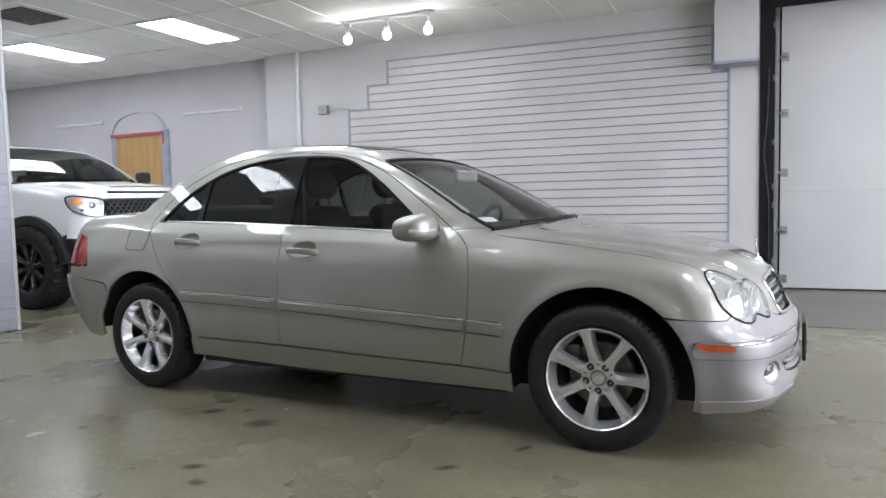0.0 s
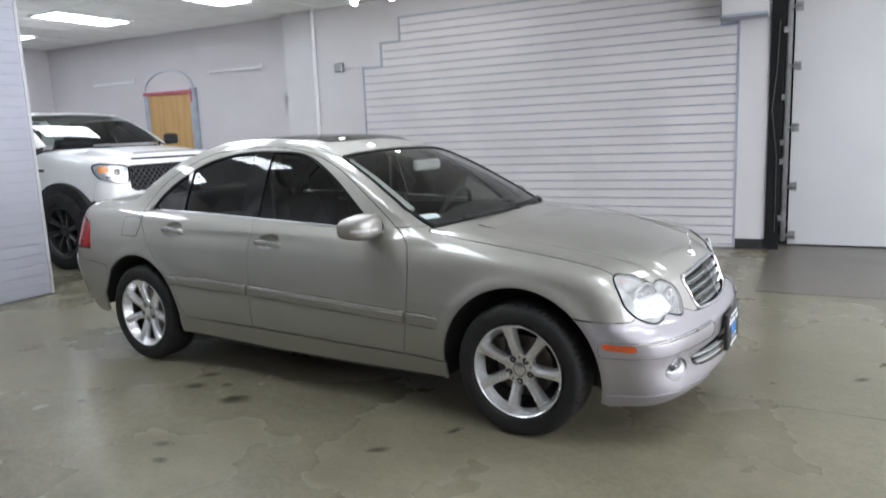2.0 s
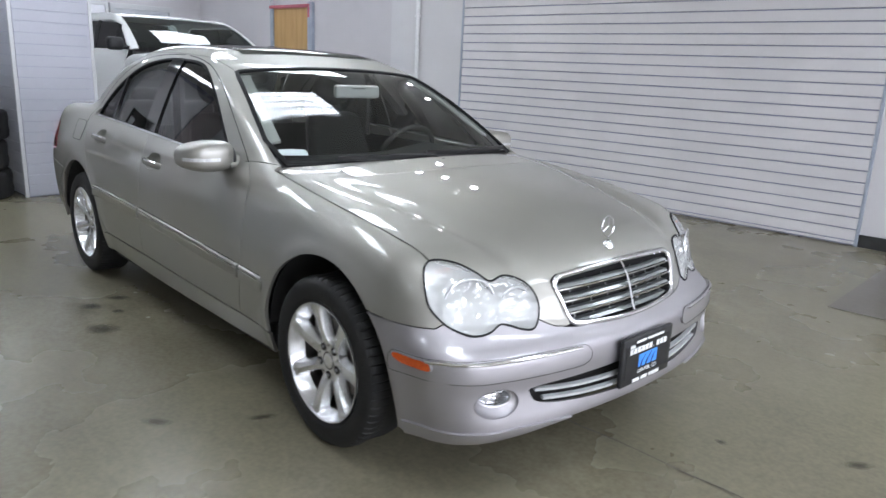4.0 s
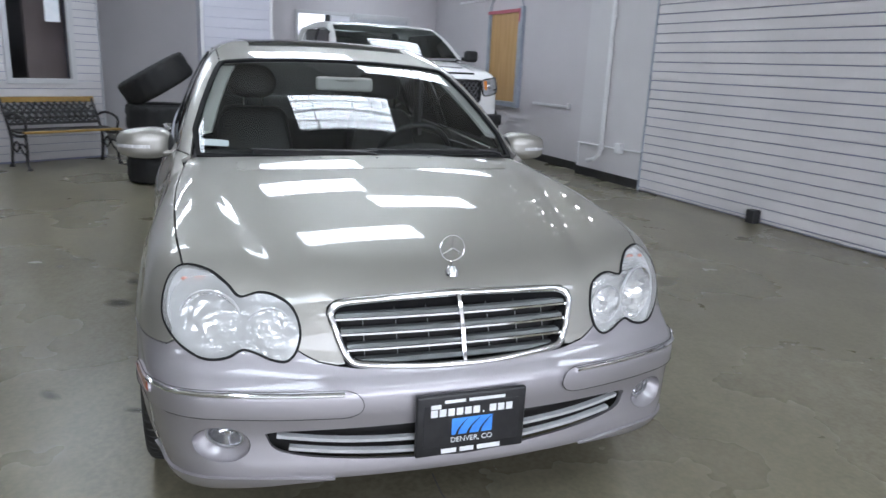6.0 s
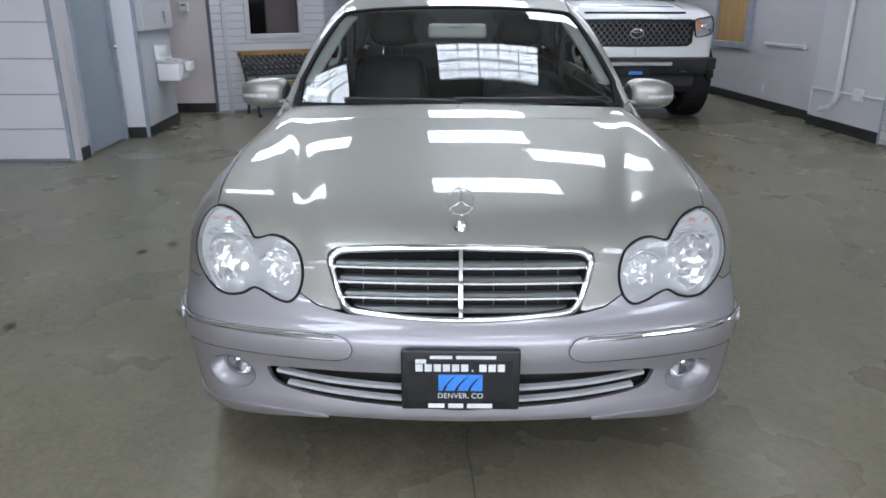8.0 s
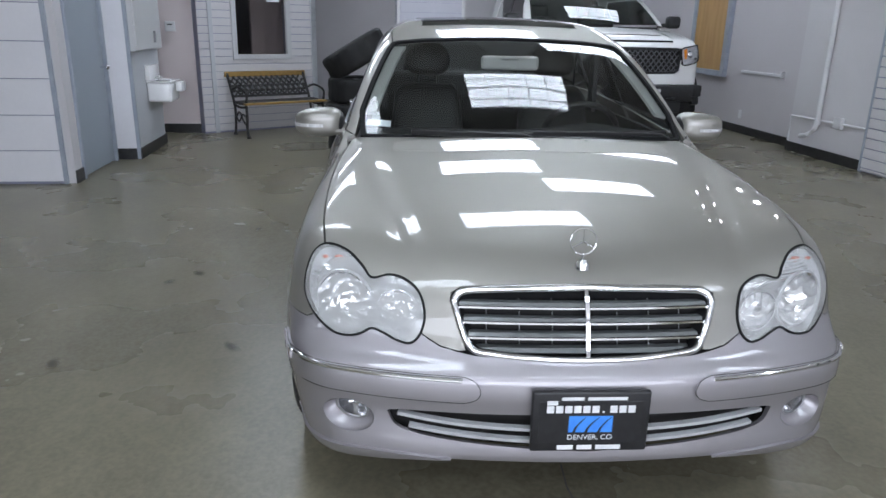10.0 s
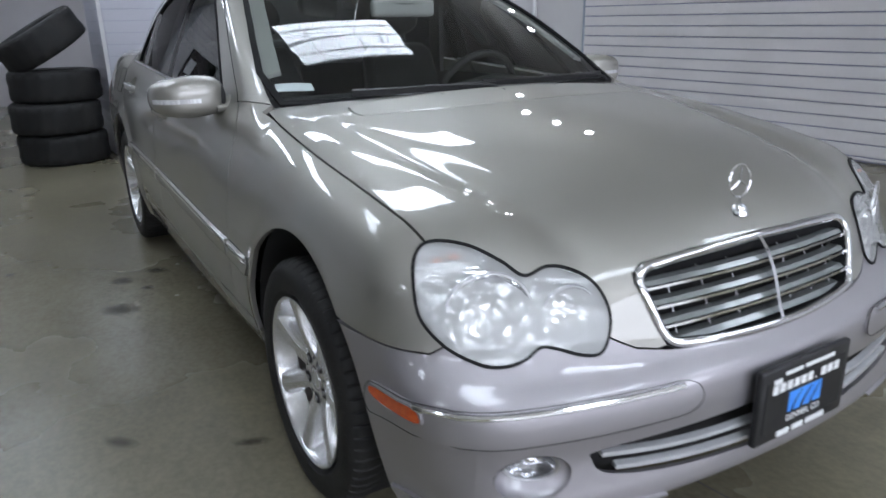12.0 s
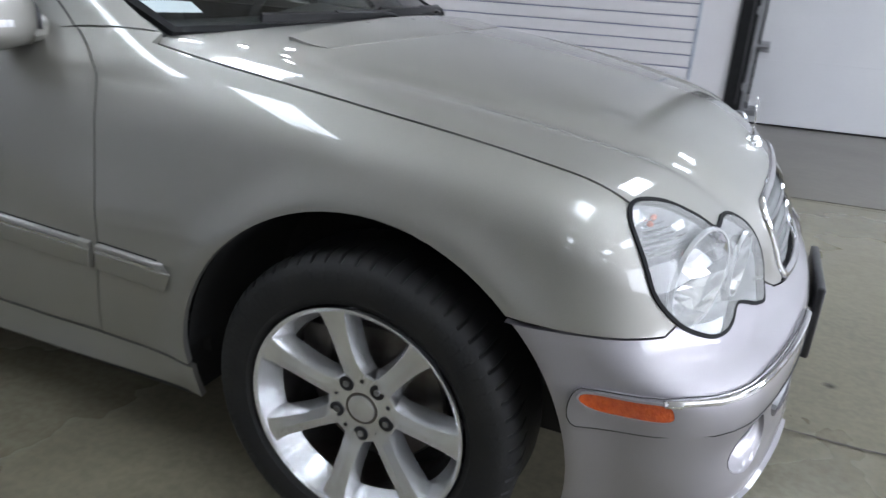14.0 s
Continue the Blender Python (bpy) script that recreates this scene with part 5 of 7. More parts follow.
ff = part("fuel_flap", panel("fuel_flap", lower, fl, (0, 1, 0), M["paint"], off=.0015, depth=.003, gap=0), None, car)
part("flap_seam", sweep(bmesh.new(), fl, [(-.0016, -.002), (.0016, -.002), (.0016, .0022), (-.0016, .0022)], [Vector(k) for k in slope(lower, np.array(fl))], True), M["dark"], ff, "thin dark seam")

# front bumper moulding, chrome, side markers
def wrap(z, y0, y1, x_from):
    """A line round the bumper's right corner at height z: from x_from on the side to y1 at the front."""
    a = side_pts(lower, [(x, z) for x in np.linspace(x_from, .52, 5)])
    b = front_pts(lower, [(y, z) for y in np.linspace(-.76, y1, 16)])
    return a + b


strip = (wrap(.503, 0, -.34, .40) + front_pts(lower, [tuple(q) for q in loop_through([(-.325, .502), (-.302, .494), (-.289, .478), (-.288, .461), (-.300, .446), (-.325, .437)], 4, False)]) + wrap(.436, 0, -.345, .40)[::-1]
         + side_pts(lower, [tuple(q) for q in loop_through([(.393, .440), (.386, .452), (.384, .470), (.387, .488), (.393, .499)], 3, False)]))
pair("bumper_moulding", lower, strip, (-.72, .69, 0), M["bumper"], off=.007, depth=.012, gap=.001, h=.016, parent=(bumper, bumper))
for s in (1, -1):
    q = [p + k * .0078 for p, k in zip(strip, slope(lower, np.array(strip)))]
    q = [p * np.array((1, s, 1)) for p in q]
    part("moulding_seam", sweep(bmesh.new(), q, ring_section(.0009, 5), [Vector(k * np.array((1, s, 1))) for k in slope(lower, np.array(strip))], True), M["dark"], bumper, "thin dark seam")
    line = [p for p in wrap(.495, 0, -.335, .545)]
    n = slope(lower, np.array(line))
    q = [(p + k * .009) * np.array((1, s, 1)) for p, k in zip(line, n)]
    part("chrome_strip", sweep(bmesh.new(), q, [(-.0070, -.004), (.0070, -.004), (.0064, .0012), (.0040, .0045), (.0, .0058), (-.0040, .0045), (-.0064, .0012)], [Vector(k * np.array((1, s, 1))) for k in n]), M["chrome"], bumper, "chrome strip")
mark = side_pts(lower, loop_through([(.396, .490), (.41, .499), (.47, .498), (.522, .496), (.538, .484), (.534, .466), (.48, .465), (.43, .468), (.403, .478)], 4))
pair("side_marker", lower, mark, (-.25, 1, 0), M["amber"], "amber side marker lamp", off=.0115, depth=.012, gap=0, parent=(bumper, bumper), h=.012)
n = slope(lower, np.array(mark))
for s in (1, -1):
    q = [(p + k * .0105) * np.array((1, s, 1)) for p, k in zip(mark, n)]
    part("marker_bezel", sweep(bmesh.new(), q, [(-.0028, -.006), (.0028, -.006), (.002, .0022), (-.002, .0022)], [Vector(k * np.array((1, s, 1))) for k in n], True), M["bumper"], bumper, "paint-coloured bezel")

# ---- sedan: lamps, grille, wheels, mirrors, cabin ----
def on_front(pts, off=0.0):
    p = np.array(front_pts(lower, pts))
    return p + slope(lower, p) * off


def mirrored(pts):
    return [np.array(p) * (1, -1, 1) for p in pts]


def faceted_bowl(r, m, seg, seed):
    """A reflector bowl of flat facets, each turned a little its own way."""
    rng = random.Random(seed)
    bm = bmesh.new()
    rings = []
    for k, depth in ((.14, -.046), (.34, -.040), (.54, -.030), (.72, -.018), (.88, -.004), (1.0, .012)):
        rings.append([bm.verts.new(m @ Vector((r * k * math.cos(a), r * k * math.sin(a), depth + rng.uniform(-.0072, .0072) * (k < 1)))) for a in (2 * math.pi * (i + .5 * (len(rings) % 2)) / seg for i in range(seg))])
    for p_, q_ in zip(rings, rings[1:]):
        for i in range(seg):
            bm.faces.new((p_[i], p_[(i + 1) % seg], q_[(i + 1) % seg], q_[i]))
    bm.faces.new(rings[0])
    bmesh.ops.recalc_face_normals(bm, faces=bm.faces)
    return bm


for s in (R, L):
    hl = thing("headlamp", None)
    hl.parent = car
    tagged(hl, "clear double-round headlamp with a black rubber edge")
    flip_ = s == L
    lens_line = front_pts(lower, lamp_loop)
    lens = part("lens", panel("lens", lower, lens_line, (-.80, .60, 0), M["lens"], h=.016, off=.004, depth=0, gap=.003, mirror=flip_), None, hl, "clear lens")
    lens.visible_shadow = False
    part("lamp_housing", panel("lamp_housing", lower, lens_line, (-.80, .60, 0), M["lamp_white"], h=.016, off=-.078, depth=0, gap=.002, mirror=flip_), None, hl, "bright faceted reflector")
    loop = np.array(lens_line)
    n = slope(lower, loop)
    loop, n = (loop * (1, -1, 1), n * (1, -1, 1)) if flip_ else (loop, n)
    part("rubber_edge", sweep(bmesh.new(), list(loop + n * .001), [(-.0036, -.03), (.0036, -.03), (.0032, .003), (-.0032, .003)], [Vector(k) for k in n], True), M["seal"], hl, "black rubber edge")
    part("lamp_wall", sweep(bmesh.new(), list(loop + n * .001), [(-.0040, -.085), (.0040, -.085), (.0040, -.012), (-.0040, -.012)], [Vector(k) for k in n], True), M["lamp_white"], hl, "pale inner wall")
    for nm, y, z, r, tilt in (("main_reflector", -.657, .652, .083, -24), ("inner_reflector", -.510, .640, .058, -12)):
        c = on_front([(y, z)], -.022)[0] * np.array((1, 1 if s == R else -1, 1))
        m = Matrix.Translation(c) @ pose(0, 0, 0, 0, 90, tilt * (1 if s == R else -1))
        bowl_ = part(nm, faceted_bowl(r, m, 18 if r > .07 else 14, int(r * 1000)), M["bowl"], hl, "faceted chrome reflector bowl", 0)
        part("bezel", lathe(bmesh.new(), [(r * 1.07, .006), (r * 1.05, .013), (r * 1.01, .013), (r * .99, .006)], m, 40), M["lamp_white"], hl, "bright ring")
    c = on_front([(-.70, .735)], -.012)[0] * np.array((1, 1 if s == R else -1, 1))
    for i in range(5):
        row = on_front([(y, .724 + .008 * i) for y in np.linspace(-.742 + .012 * i, -.62 - .010 * i, 8)], -.026) * np.array((1, 1 if s == R else -1, 1))
        part("signal_rib", tube(bmesh.new(), [tuple(q) for q in row], .0026, n=6), M["chrome"], hl, "ribbed indicator reflector")
    for dy, w_ in ((-.018, .009), (.020, .013)):
        part("amber_reflector", ball(bmesh.new(), c + np.array((-.012 - .1 * abs(dy), dy * -s, .016)), (.006, w_, .0055), 14, 8), M["amber"], hl, "amber indicator")
    shelf = on_front([(y, .708 - .10 * (y + .68) ** 2) for y in np.linspace(-.757, -.602, 10)], -.020) * np.array((1, -s, 1))
    part("lamp_shelf", sweep(bmesh.new(), [tuple(q) for q in shelf], [(-.003, -.016), (.003, -.016), (.0025, .004), (-.0025, .004)], Vector((1, 0, 0))), M["bowl"], hl, "bright shelf under the indicator")

# radiator grille
gl = thing("radiator_grille", None)
gl.parent = car
tagged(gl, "chrome-framed radiator grille with three bright bars")
rim = [(0, .7165), (-.1, .7145), (-.2, .711), (-.29, .7058), (-.325, .7015), (-.346, .691), (-.3535, .673), (-.346, .645), (-.331, .60), (-.320, .576), (-.302, .559), (-.27, .553), (-.2, .548), (-.1, .5435), (0, .542)]
rim = loop_through(rim, 7, False)
ring = [(y, z) for y, z in rim] + [(-y, z) for y, z in rim[::-1]][1:-1]
p = np.array(front_pts(lower, ring + [ring[0]]))[:-1]
nn = slope(lower, p)
part("frame", sweep(bmesh.new(), list(p), [(-.010, -.03), (.010, -.03), (.010, .0), (.0085, .0042), (.0050, .0072), (.0, .0084), (-.0050, .0072), (-.0085, .0042), (-.010, .0)], [Vector(k) for k in nn], True), M["chrome"], gl, "chrome frame")
part("frame_seal", sweep(bmesh.new(), list(p), [(-.018, -.034), (.0135, -.034), (.0135, -.001), (-.010, -.002)], [Vector(k) for k in nn], True), M["seal"], gl, "black seal round the frame")
part("backing", panel("backing", lower, p, (-1, 0, -.1), M["dark"], h=.04, off=-.055, depth=0, gap=-.01), None, gl, "dark mesh behind the bars")
half_w = curve((.55, .305), (.60, .328), (.65, .345), (.70, .352))
for z in (.672, .634, .595):
    w = float(half_w(z)) - .006
    line = on_front([(y, z - .006 * (y / w) ** 2) for y in np.linspace(-w, w, 40)], -.006)
    part("grille_bar", sweep(bmesh.new(), list(line), [(-.0105, -.03), (.004, -.03), (.006, .0), (.002, .003), (-.0095, -.010)], Vector((1, 0, .05))), M["grille"], gl, "grey grille bar")
    part("bar_edge", sweep(bmesh.new(), list(line + np.array((.0045, 0, 0))), [(-.0030, -.004), (.0040, -.004), (.0035, .002), (-.0025, .002)], Vector((1, 0, .05))), M["chrome"], gl, "chrome edge")
w = float(half_w(.566)) - .012
line = on_front([(y, .562 - .004 * (y / w) ** 2) for y in np.linspace(-w, w, 40)], -.012)
part("grille_bar", sweep(bmesh.new(), list(line), [(-.008, -.03), (.003, -.03), (.005, .0), (.002, .003), (-.007, -.008)], Vector((1, 0, .05))), M["grille"], gl, "grey grille bar")
cl_ = on_front([(0, z) for z in np.linspace(.548, .712, 9)], .004)
part("centre_bar", sweep(bmesh.new(), list(cl_), [(-.006, -.03), (.006, -.03), (.005, .002), (-.005, .002)], Vector((1, 0, 0))), M["chrome"], gl, "chrome centre bar")
for y in (-.27, -.18, -.09, .09, .18, .27):
    for z0, z1 in ((.566, .586), (.604, .625), (.643, .663), (.682, .700)):
        if abs(y) < half_w((z0 + z1) / 2) - .02:
            a, b = on_front([(y, z0)], -.028)[0], on_front([(y, z1)], -.028)[0]
            part("grille_rib", rod(bmesh.new(), a, b, .0013, seg=6), M["steel"], gl)

# lower intake
it = thing("lower_intake", None)
it.parent = car
tagged(it, "lower air intake with two silver blades")
b_ = panel("intake_back", lower, on_front([(y, z) for y, z in intake] + [(-y, z) for y, z in intake[::-1]][1:-1]), (-1, 0, 0), M["dark"], h=.04, off=-.06, depth=0, gap=-.02)
part("backing", b_, None, it, "dark mesh")
for pts in ([(-.505, .383), (-.4, .371), (-.3, .363), (-.15, .357), (0, .355)], [(-.475, .350), (-.4, .342), (-.3, .333), (-.15, .325), (0, .322)]):
    row = loop_through(pts, 5, False)
    line = on_front([tuple(q) for q in row], -.004)
    line = list(line) + mirrored(line[::-1])[1:]
    part("blade", sweep(bmesh.new(), line, [(-.006, -.012), (.004, -.012), (.0055, .003), (-.004, .004)], Vector((1, 0, 0))), M["blade"], it, "silver blade")
for s in (1, -1):
    c = on_front([(-.632, .366)])[0] * np.array((1, s, 1))
    d_ = Vector((.86, -.5 * s, 0))
    fg = thing("fog_lamp", None)
    fg.parent = car
    tagged(fg, "round clear fog lamp in a recess")
    up = Matrix(((0, -d_.y, d_.x, c[0]), (0, d_.x, d_.y, c[1]), (1, 0, 0, c[2]), (0, 0, 0, 1)))
    sq = up @ Matrix.Translation((.004, -.012 * s, -.030)) @ Matrix.Diagonal((.62, 1.06, 1, 1))
    edge = [np.array(q) * np.array((1, s, 1)) for q in front_pts(lower, fog_hole + fog_hole[:1])[:-1]]
    inner = [sq @ Vector((.052 * math.sin(t), -s * .052 * math.cos(t) * -1, .006)) for t in np.linspace(0, 2 * math.pi, len(edge), endpoint=False)]
    bm = bmesh.new()
    rows = []
    for k, dep in ((-.03, 0), (.1, .006), (.45, .004), (1, 0)):
        rows.append([bm.verts.new(Vector(e) * (1 - k) + i * k - Vector(d_) * dep) for e, i in zip(edge, inner)])
    for p_, q_ in zip(rows, rows[1:]):
        for i in range(len(edge)):
            j = (i + 1) % len(edge)
            bm.faces.new((p_[i], p_[j], q_[j], q_[i]))
    bmesh.ops.recalc_face_normals(bm, faces=bm.faces)
    part("recess", bm, M["bumper"], fg, "paint-coloured hollow round the lamp", 60)
    part("bezel", lathe(bmesh.new(), [(.054, .004), (.052, .009), (.047, .008), (.045, -.01)], sq, 32), M["silverbar"], fg, "bright ring")
    part("reflector", lathe(bmesh.new(), [(0, -.035), (.02, -.03), (.038, -.014), (.046, .002)], sq, 32), M["bowl"], fg)
    part("bulb_shield", lathe(bmesh.new(), [(0, -.006), (.010, -.010), (.012, -.03)], sq, 16), M["chrome"], fg)
    o = part("lens", lathe(bmesh.new(), [(0, .012), (.025, .010), (.046, .003)], sq, 32), M["clear"], fg, "clear lens")
    o.visible_shadow = False
# lower lip of the bumper
lo_ = side_pts(lower, [(.41, .207), (.58, .222)]) + front_pts(lower, [(-.70, .228), (-.58, .243), (-.46, .258), (-.36, .264)])
hi_ = side_pts(lower, [(.41, .258), (.58, .266)]) + front_pts(lower, [(-.70, .270), (-.58, .274), (-.46, .272), (-.36, .266)])
pair("spoiler_lip", lower, lo_ + hi_[::-1], (-.72, .69, 0), M["bumper"], off=.0085, depth=.014, gap=0, h=.016, parent=(bumper, bumper))

# dealer plate
pl = thing("licence_plate_frame", None)
pl.parent = car
tagged(pl, "black dealer plate frame with white and blue print")
bm = bmesh.new()
box(bm, (.772, -.156, .313), (.790, .156, .489), .006, 3)
part("frame", bm, M["plate"], pl)
part("field", boxes(((.7895, -.137, .340), (.7915, .137, .462)), bevel=.0008), M["plate"], pl, smooth=0)
F = .7922
for nm, y0, y1, z0, z1, k in (("print_bar", -.118, -.090, .452, .464, "lettering"), ("print_bar", -.080, -.022, .4655, .4745, "lettering"), ("print_bar", -.012, .092, .4655, .4745, "lettering"), *[("print_bar", -.118 + .0238 * i, -.118 + .0238 * i + .019, .429, .450, "lettering") for i in range(10) if i != 6], ("print_bar", .0290, .0335, .429, .434, "lettering"),
                              ("print_bar", -.085, -.042, .320, .333, "lettering"), ("print_bar", -.032, .008, .320, .333, "lettering"), ("print_bar", .018, .085, .320, .333, "lettering")):
    part(nm, boxes(((F - .002, y0, z0), (F, y1, z1)), bevel=.0005), M[k], pl, "white printed bar", 0)
part("blue_emblem", boxes(((F - .0012, -.058, .372), (F, .058, .420)), bevel=.0004), M["blue"], pl, "blue field of the emblem", 0)
for y, lean, w in ((-.044, .030, .007), (-.012, .034, .008), (.022, .032, .007)):
    bm = bmesh.new()
    rows = [[bm.verts.new((F + dx, y + lean * t ** 1.6 + sd * w * (1 - .75 * t), .3715 + .045 * t)) for sd, dx in ((-.5, .0002), (.5, .0002), (.5, .001), (-.5, .001))] for t in (0, .25, .5, .75, 1)]
    for p_, q_ in zip(rows, rows[1:]):
        for i in range(4):
            bm.faces.new((p_[i], p_[(i + 1) % 4], q_[(i + 1) % 4], q_[i]))
    bm.faces.new(rows[0])
    bm.faces.new(rows[-1])
    bmesh.ops.recalc_face_normals(bm, faces=bm.faces)
    part("emblem_stroke", bm, M["plate"], pl, "dark curved stroke", 0)


def lettering(text, size, m, material, parent, label):
    cu = bpy.data.curves.new("lettering", "FONT")
    cu.body, cu.size, cu.align_x, cu.align_y, cu.extrude = text, size, "CENTER", "CENTER", .0006
    tmp = new("lettering", cu)
    me = bpy.data.meshes.new_from_object(tmp.evaluated_get(bpy.context.evaluated_depsgraph_get()))
    bpy.data.objects.remove(tmp)
    me.transform(m)
    me.materials.clear()
    me.materials.append(material)
    ob = new("lettering", me)
    ob.parent = parent
    return tagged(ob, label)


lettering("DENVER, CO", .021, Matrix.Translation((F, 0, .357)) @ Matrix(((0, 0, 1, 0), (1, 0, 0, 0), (0, 1, 0, 0), (0, 0, 0, 1))), M["lettering"], pl, "white lettering")

# bonnet ornament: ring on a post
om = thing("bonnet_ornament", None)
om.parent = car
tagged(om, "chrome ring ornament standing on the bonnet")
base = top_pts(lower, [(.578, 0)])[0]
bm = lathe(bmesh.new(), [(0, .020), (.010, .019), (.017, .012), (.021, .004), (.022, -.004), (0, -.006)], Matrix.Translation(base), 28)
rod(bm, base + (0, 0, .012), base + (-.003, 0, .036), .0035, seg=10)
part("post", bm, M["chrome"], om)
c = base + np.array((-.006, 0, .071))
ringp = [c + np.array((-.1 * .036 * math.sin(a), .036 * math.cos(a), .036 * math.sin(a))) for a in np.linspace(0, 2 * math.pi, 40, endpoint=False)]
bm = sweep(bmesh.new(), ringp, ring_section(.0019, 8), Vector((1, 0, 0)), True)
for a in (90, 210, 330):
    e = c + np.array((0, .035 * math.cos(math.radians(a)), .035 * math.sin(math.radians(a))))
    rod(bm, c, e, .003, .0012, seg=8)
part("ring", bm, M["chrome"], om)

# wheels
def wheel_parts(root, label=""):
    """A wheel round the y axis with its outer side towards -y, centre at the origin."""
    ax = Matrix(((1, 0, 0, 0), (0, 0, -1, 0), (0, 1, 0, 0), (0, 0, 0, 1)))
    prof = [(.222, .088), (.236, .100), (.262, .1045), (.288, .101), (.302, .092), (.311, .078), (.3145, .055), (.316, .02), (.316, -.02), (.3145, -.055), (.311, -.078), (.302, -.092), (.288, -.101), (.262, -.104), (.236, -.10), (.222, -.088), (.215, 0)]
    bm = bmesh.new()
    seg = 512
    lathe(bm, prof, ax, seg, True)
    bm.verts.ensure_lookup_table()
    for i, v in enumerate(list(bm.verts)):
        row, k = divmod(i, seg)
        deep = 0
        if (4 <= row <= 6 and k % 8 == 0) or (10 <= row <= 12 and k % 8 == 4) or row in (7, 8):
            deep = .005 if row > 4 else .002
        r = math.hypot(v.co.x, v.co.z)
        v.co.x *= 1 - deep / r
        v.co.z *= 1 - deep / r
    tyre = part("tyre", bm, M["rubber"], root, "black tyre with shoulder grooves", 28)
    rim_ = part("rim", lathe(bmesh.new(), [(.2185, .093), (.2195, .098), (.216, .0985), (.211, .094), (.206, .078), (.194, .050), (.190, .042), (.196, .036), (.212, .070)], ax, 72, True), M["alloy"], root, "silver alloy rim", 25)
    part("barrel", lathe(bmesh.new(), [(.1905, .041), (.187, -.04), (.195, -.085), (.202, -.08), (.2, .03)], ax, 48, True), M["disc"], rim_, "dark rim barrel")
    for i in range(7):
        a = math.radians(103.5 + 360 / 7 * i)
        rad, tan, out = Vector((math.cos(a), 0, math.sin(a))), Vector((-math.sin(a), 0, math.cos(a))), Vector((0, -1, 0))
        bm = bmesh.new()
        rows = []
        for r, hw, f, th in ((.056, .0270, .0600, .03), (.070, .0215, .0625, .034), (.086, .0190, .0690, .036), (.11, .0178, .0755, .038), (.14, .0180, .081, .040), (.175, .0200, .0865, .040), (.198, .024, .090, .038), (.213, .030, .092, .034)):
            rows.append([bm.verts.new(rad * r + tan * x + out * y) for x, y in ((-hw * 1.50, f - th), (-hw * 1.30, f - .018), (-hw * .98, f - .0022), (0, f + .0022), (hw * .98, f - .0022), (hw * 1.30, f - .018), (hw * 1.50, f - th))])
        for p_, q_ in zip(rows, rows[1:]):
            for j in range(6):
                bm.faces.new((p_[j], p_[j + 1], q_[j + 1], q_[j]))
        bm.faces.new(rows[0])
        bm.faces.new(rows[-1][::-1])
        bmesh.ops.recalc_face_normals(bm, faces=bm.faces)
        part("spoke", bm, M["alloy"], rim_, "", 22)
    hub = part("hub", lathe(bmesh.new(), [(0, .058), (.030, .058), (.034, .0605), (.070, .0605), (.074, .0580), (.078, .03), (.05, 0)], ax, 48), M["alloy"], rim_, "", 25)
    part("cap_groove", lathe(bmesh.new(), [(.0335, .0585), (.0335, .0612), (.029, .0612)], ax, 36), M["disc"], rim_, "dark groove")
    part("centre_cap", lathe(bmesh.new(), [(0, .0645), (.022, .064), (.0275, .0625), (.029, .057)], ax, 36), M["alloy"], rim_, "plain silver centre cap")
    for i in range(5):
        a = math.radians(54 + 72 * i)
        c_ = Vector((.0555 * math.cos(a), 0, .0555 * math.sin(a)))
        bm = rod(bmesh.new(), c_ + Vector((0, -.050, 0)), c_ + Vector((0, -.0622, 0)), .0150, seg=20)
        well = part("bolt_well", bm, M["dark"], rim_, "dark bolt recess")
        part("wheel_bolt", rod(bmesh.new(), c_ + Vector((0, -.055, 0)), c_ + Vector((0, -.0648, 0)), .0075, .0065, seg=6), M["steel"], rim_, "steel wheel bolt", 20)
    for i in range(5):
        a = math.radians(54 + 36 + 72 * i)
        c_ = Vector((.0585 * math.cos(a), 0, .0585 * math.sin(a)))
        part("hub_hole", rod(bmesh.new(), c_ + Vector((0, -.055, 0)), c_ + Vector((0, -.0615, 0)), .0042, seg=10), M["dark"], rim_, "small dark hole")
    part("brake_disc", lathe(bmesh.new(), [(0, .0), (.14, .0), (.145, -.005), (.145, -.02), (.0, -.025)], ax, 48), M["disc"], root, "grey brake disc")
    cal = bmesh.new()
    box(cal, (-.16, -.02, .02), (-.09, .05, .13), .012)
    part("brake_caliper", cal, M["disc"], root)
    part("wheel_back", lathe(bmesh.new(), [(0, -.05), (.19, -.05), (.19, -.055), (0, -.055)], ax, 32), M["dark"], root)
    bm = rod(bmesh.new(), (.145, -.075, -.15), (.150, -.098, -.155), .004, seg=8)
    part("valve", bm, M["rubber"], rim_)


def wheel(x, y, turn_):
    w = thing("wheel", None)
    w.parent = car
    w.matrix_local = pose(x, y, .3165, 0, 0, 180 if y > 0 else 0) @ pose(0, 0, 0, 0, turn_, 0)
    tagged(w, "seven-spoke silver alloy wheel with a black tyre")
    return w


w1 = wheel(0, -.752, 0)
wheel_parts(w1)
for x, y, tr in ((-2.715, -.738, 7), (0, .752, 12), (-2.715, .738, 25)):
    k = copy_thing(w1, pose(x, y, .3165, 0, 0, 180 if y > 0 else 0) @ pose(0, 0, 0, 0, tr, 0))

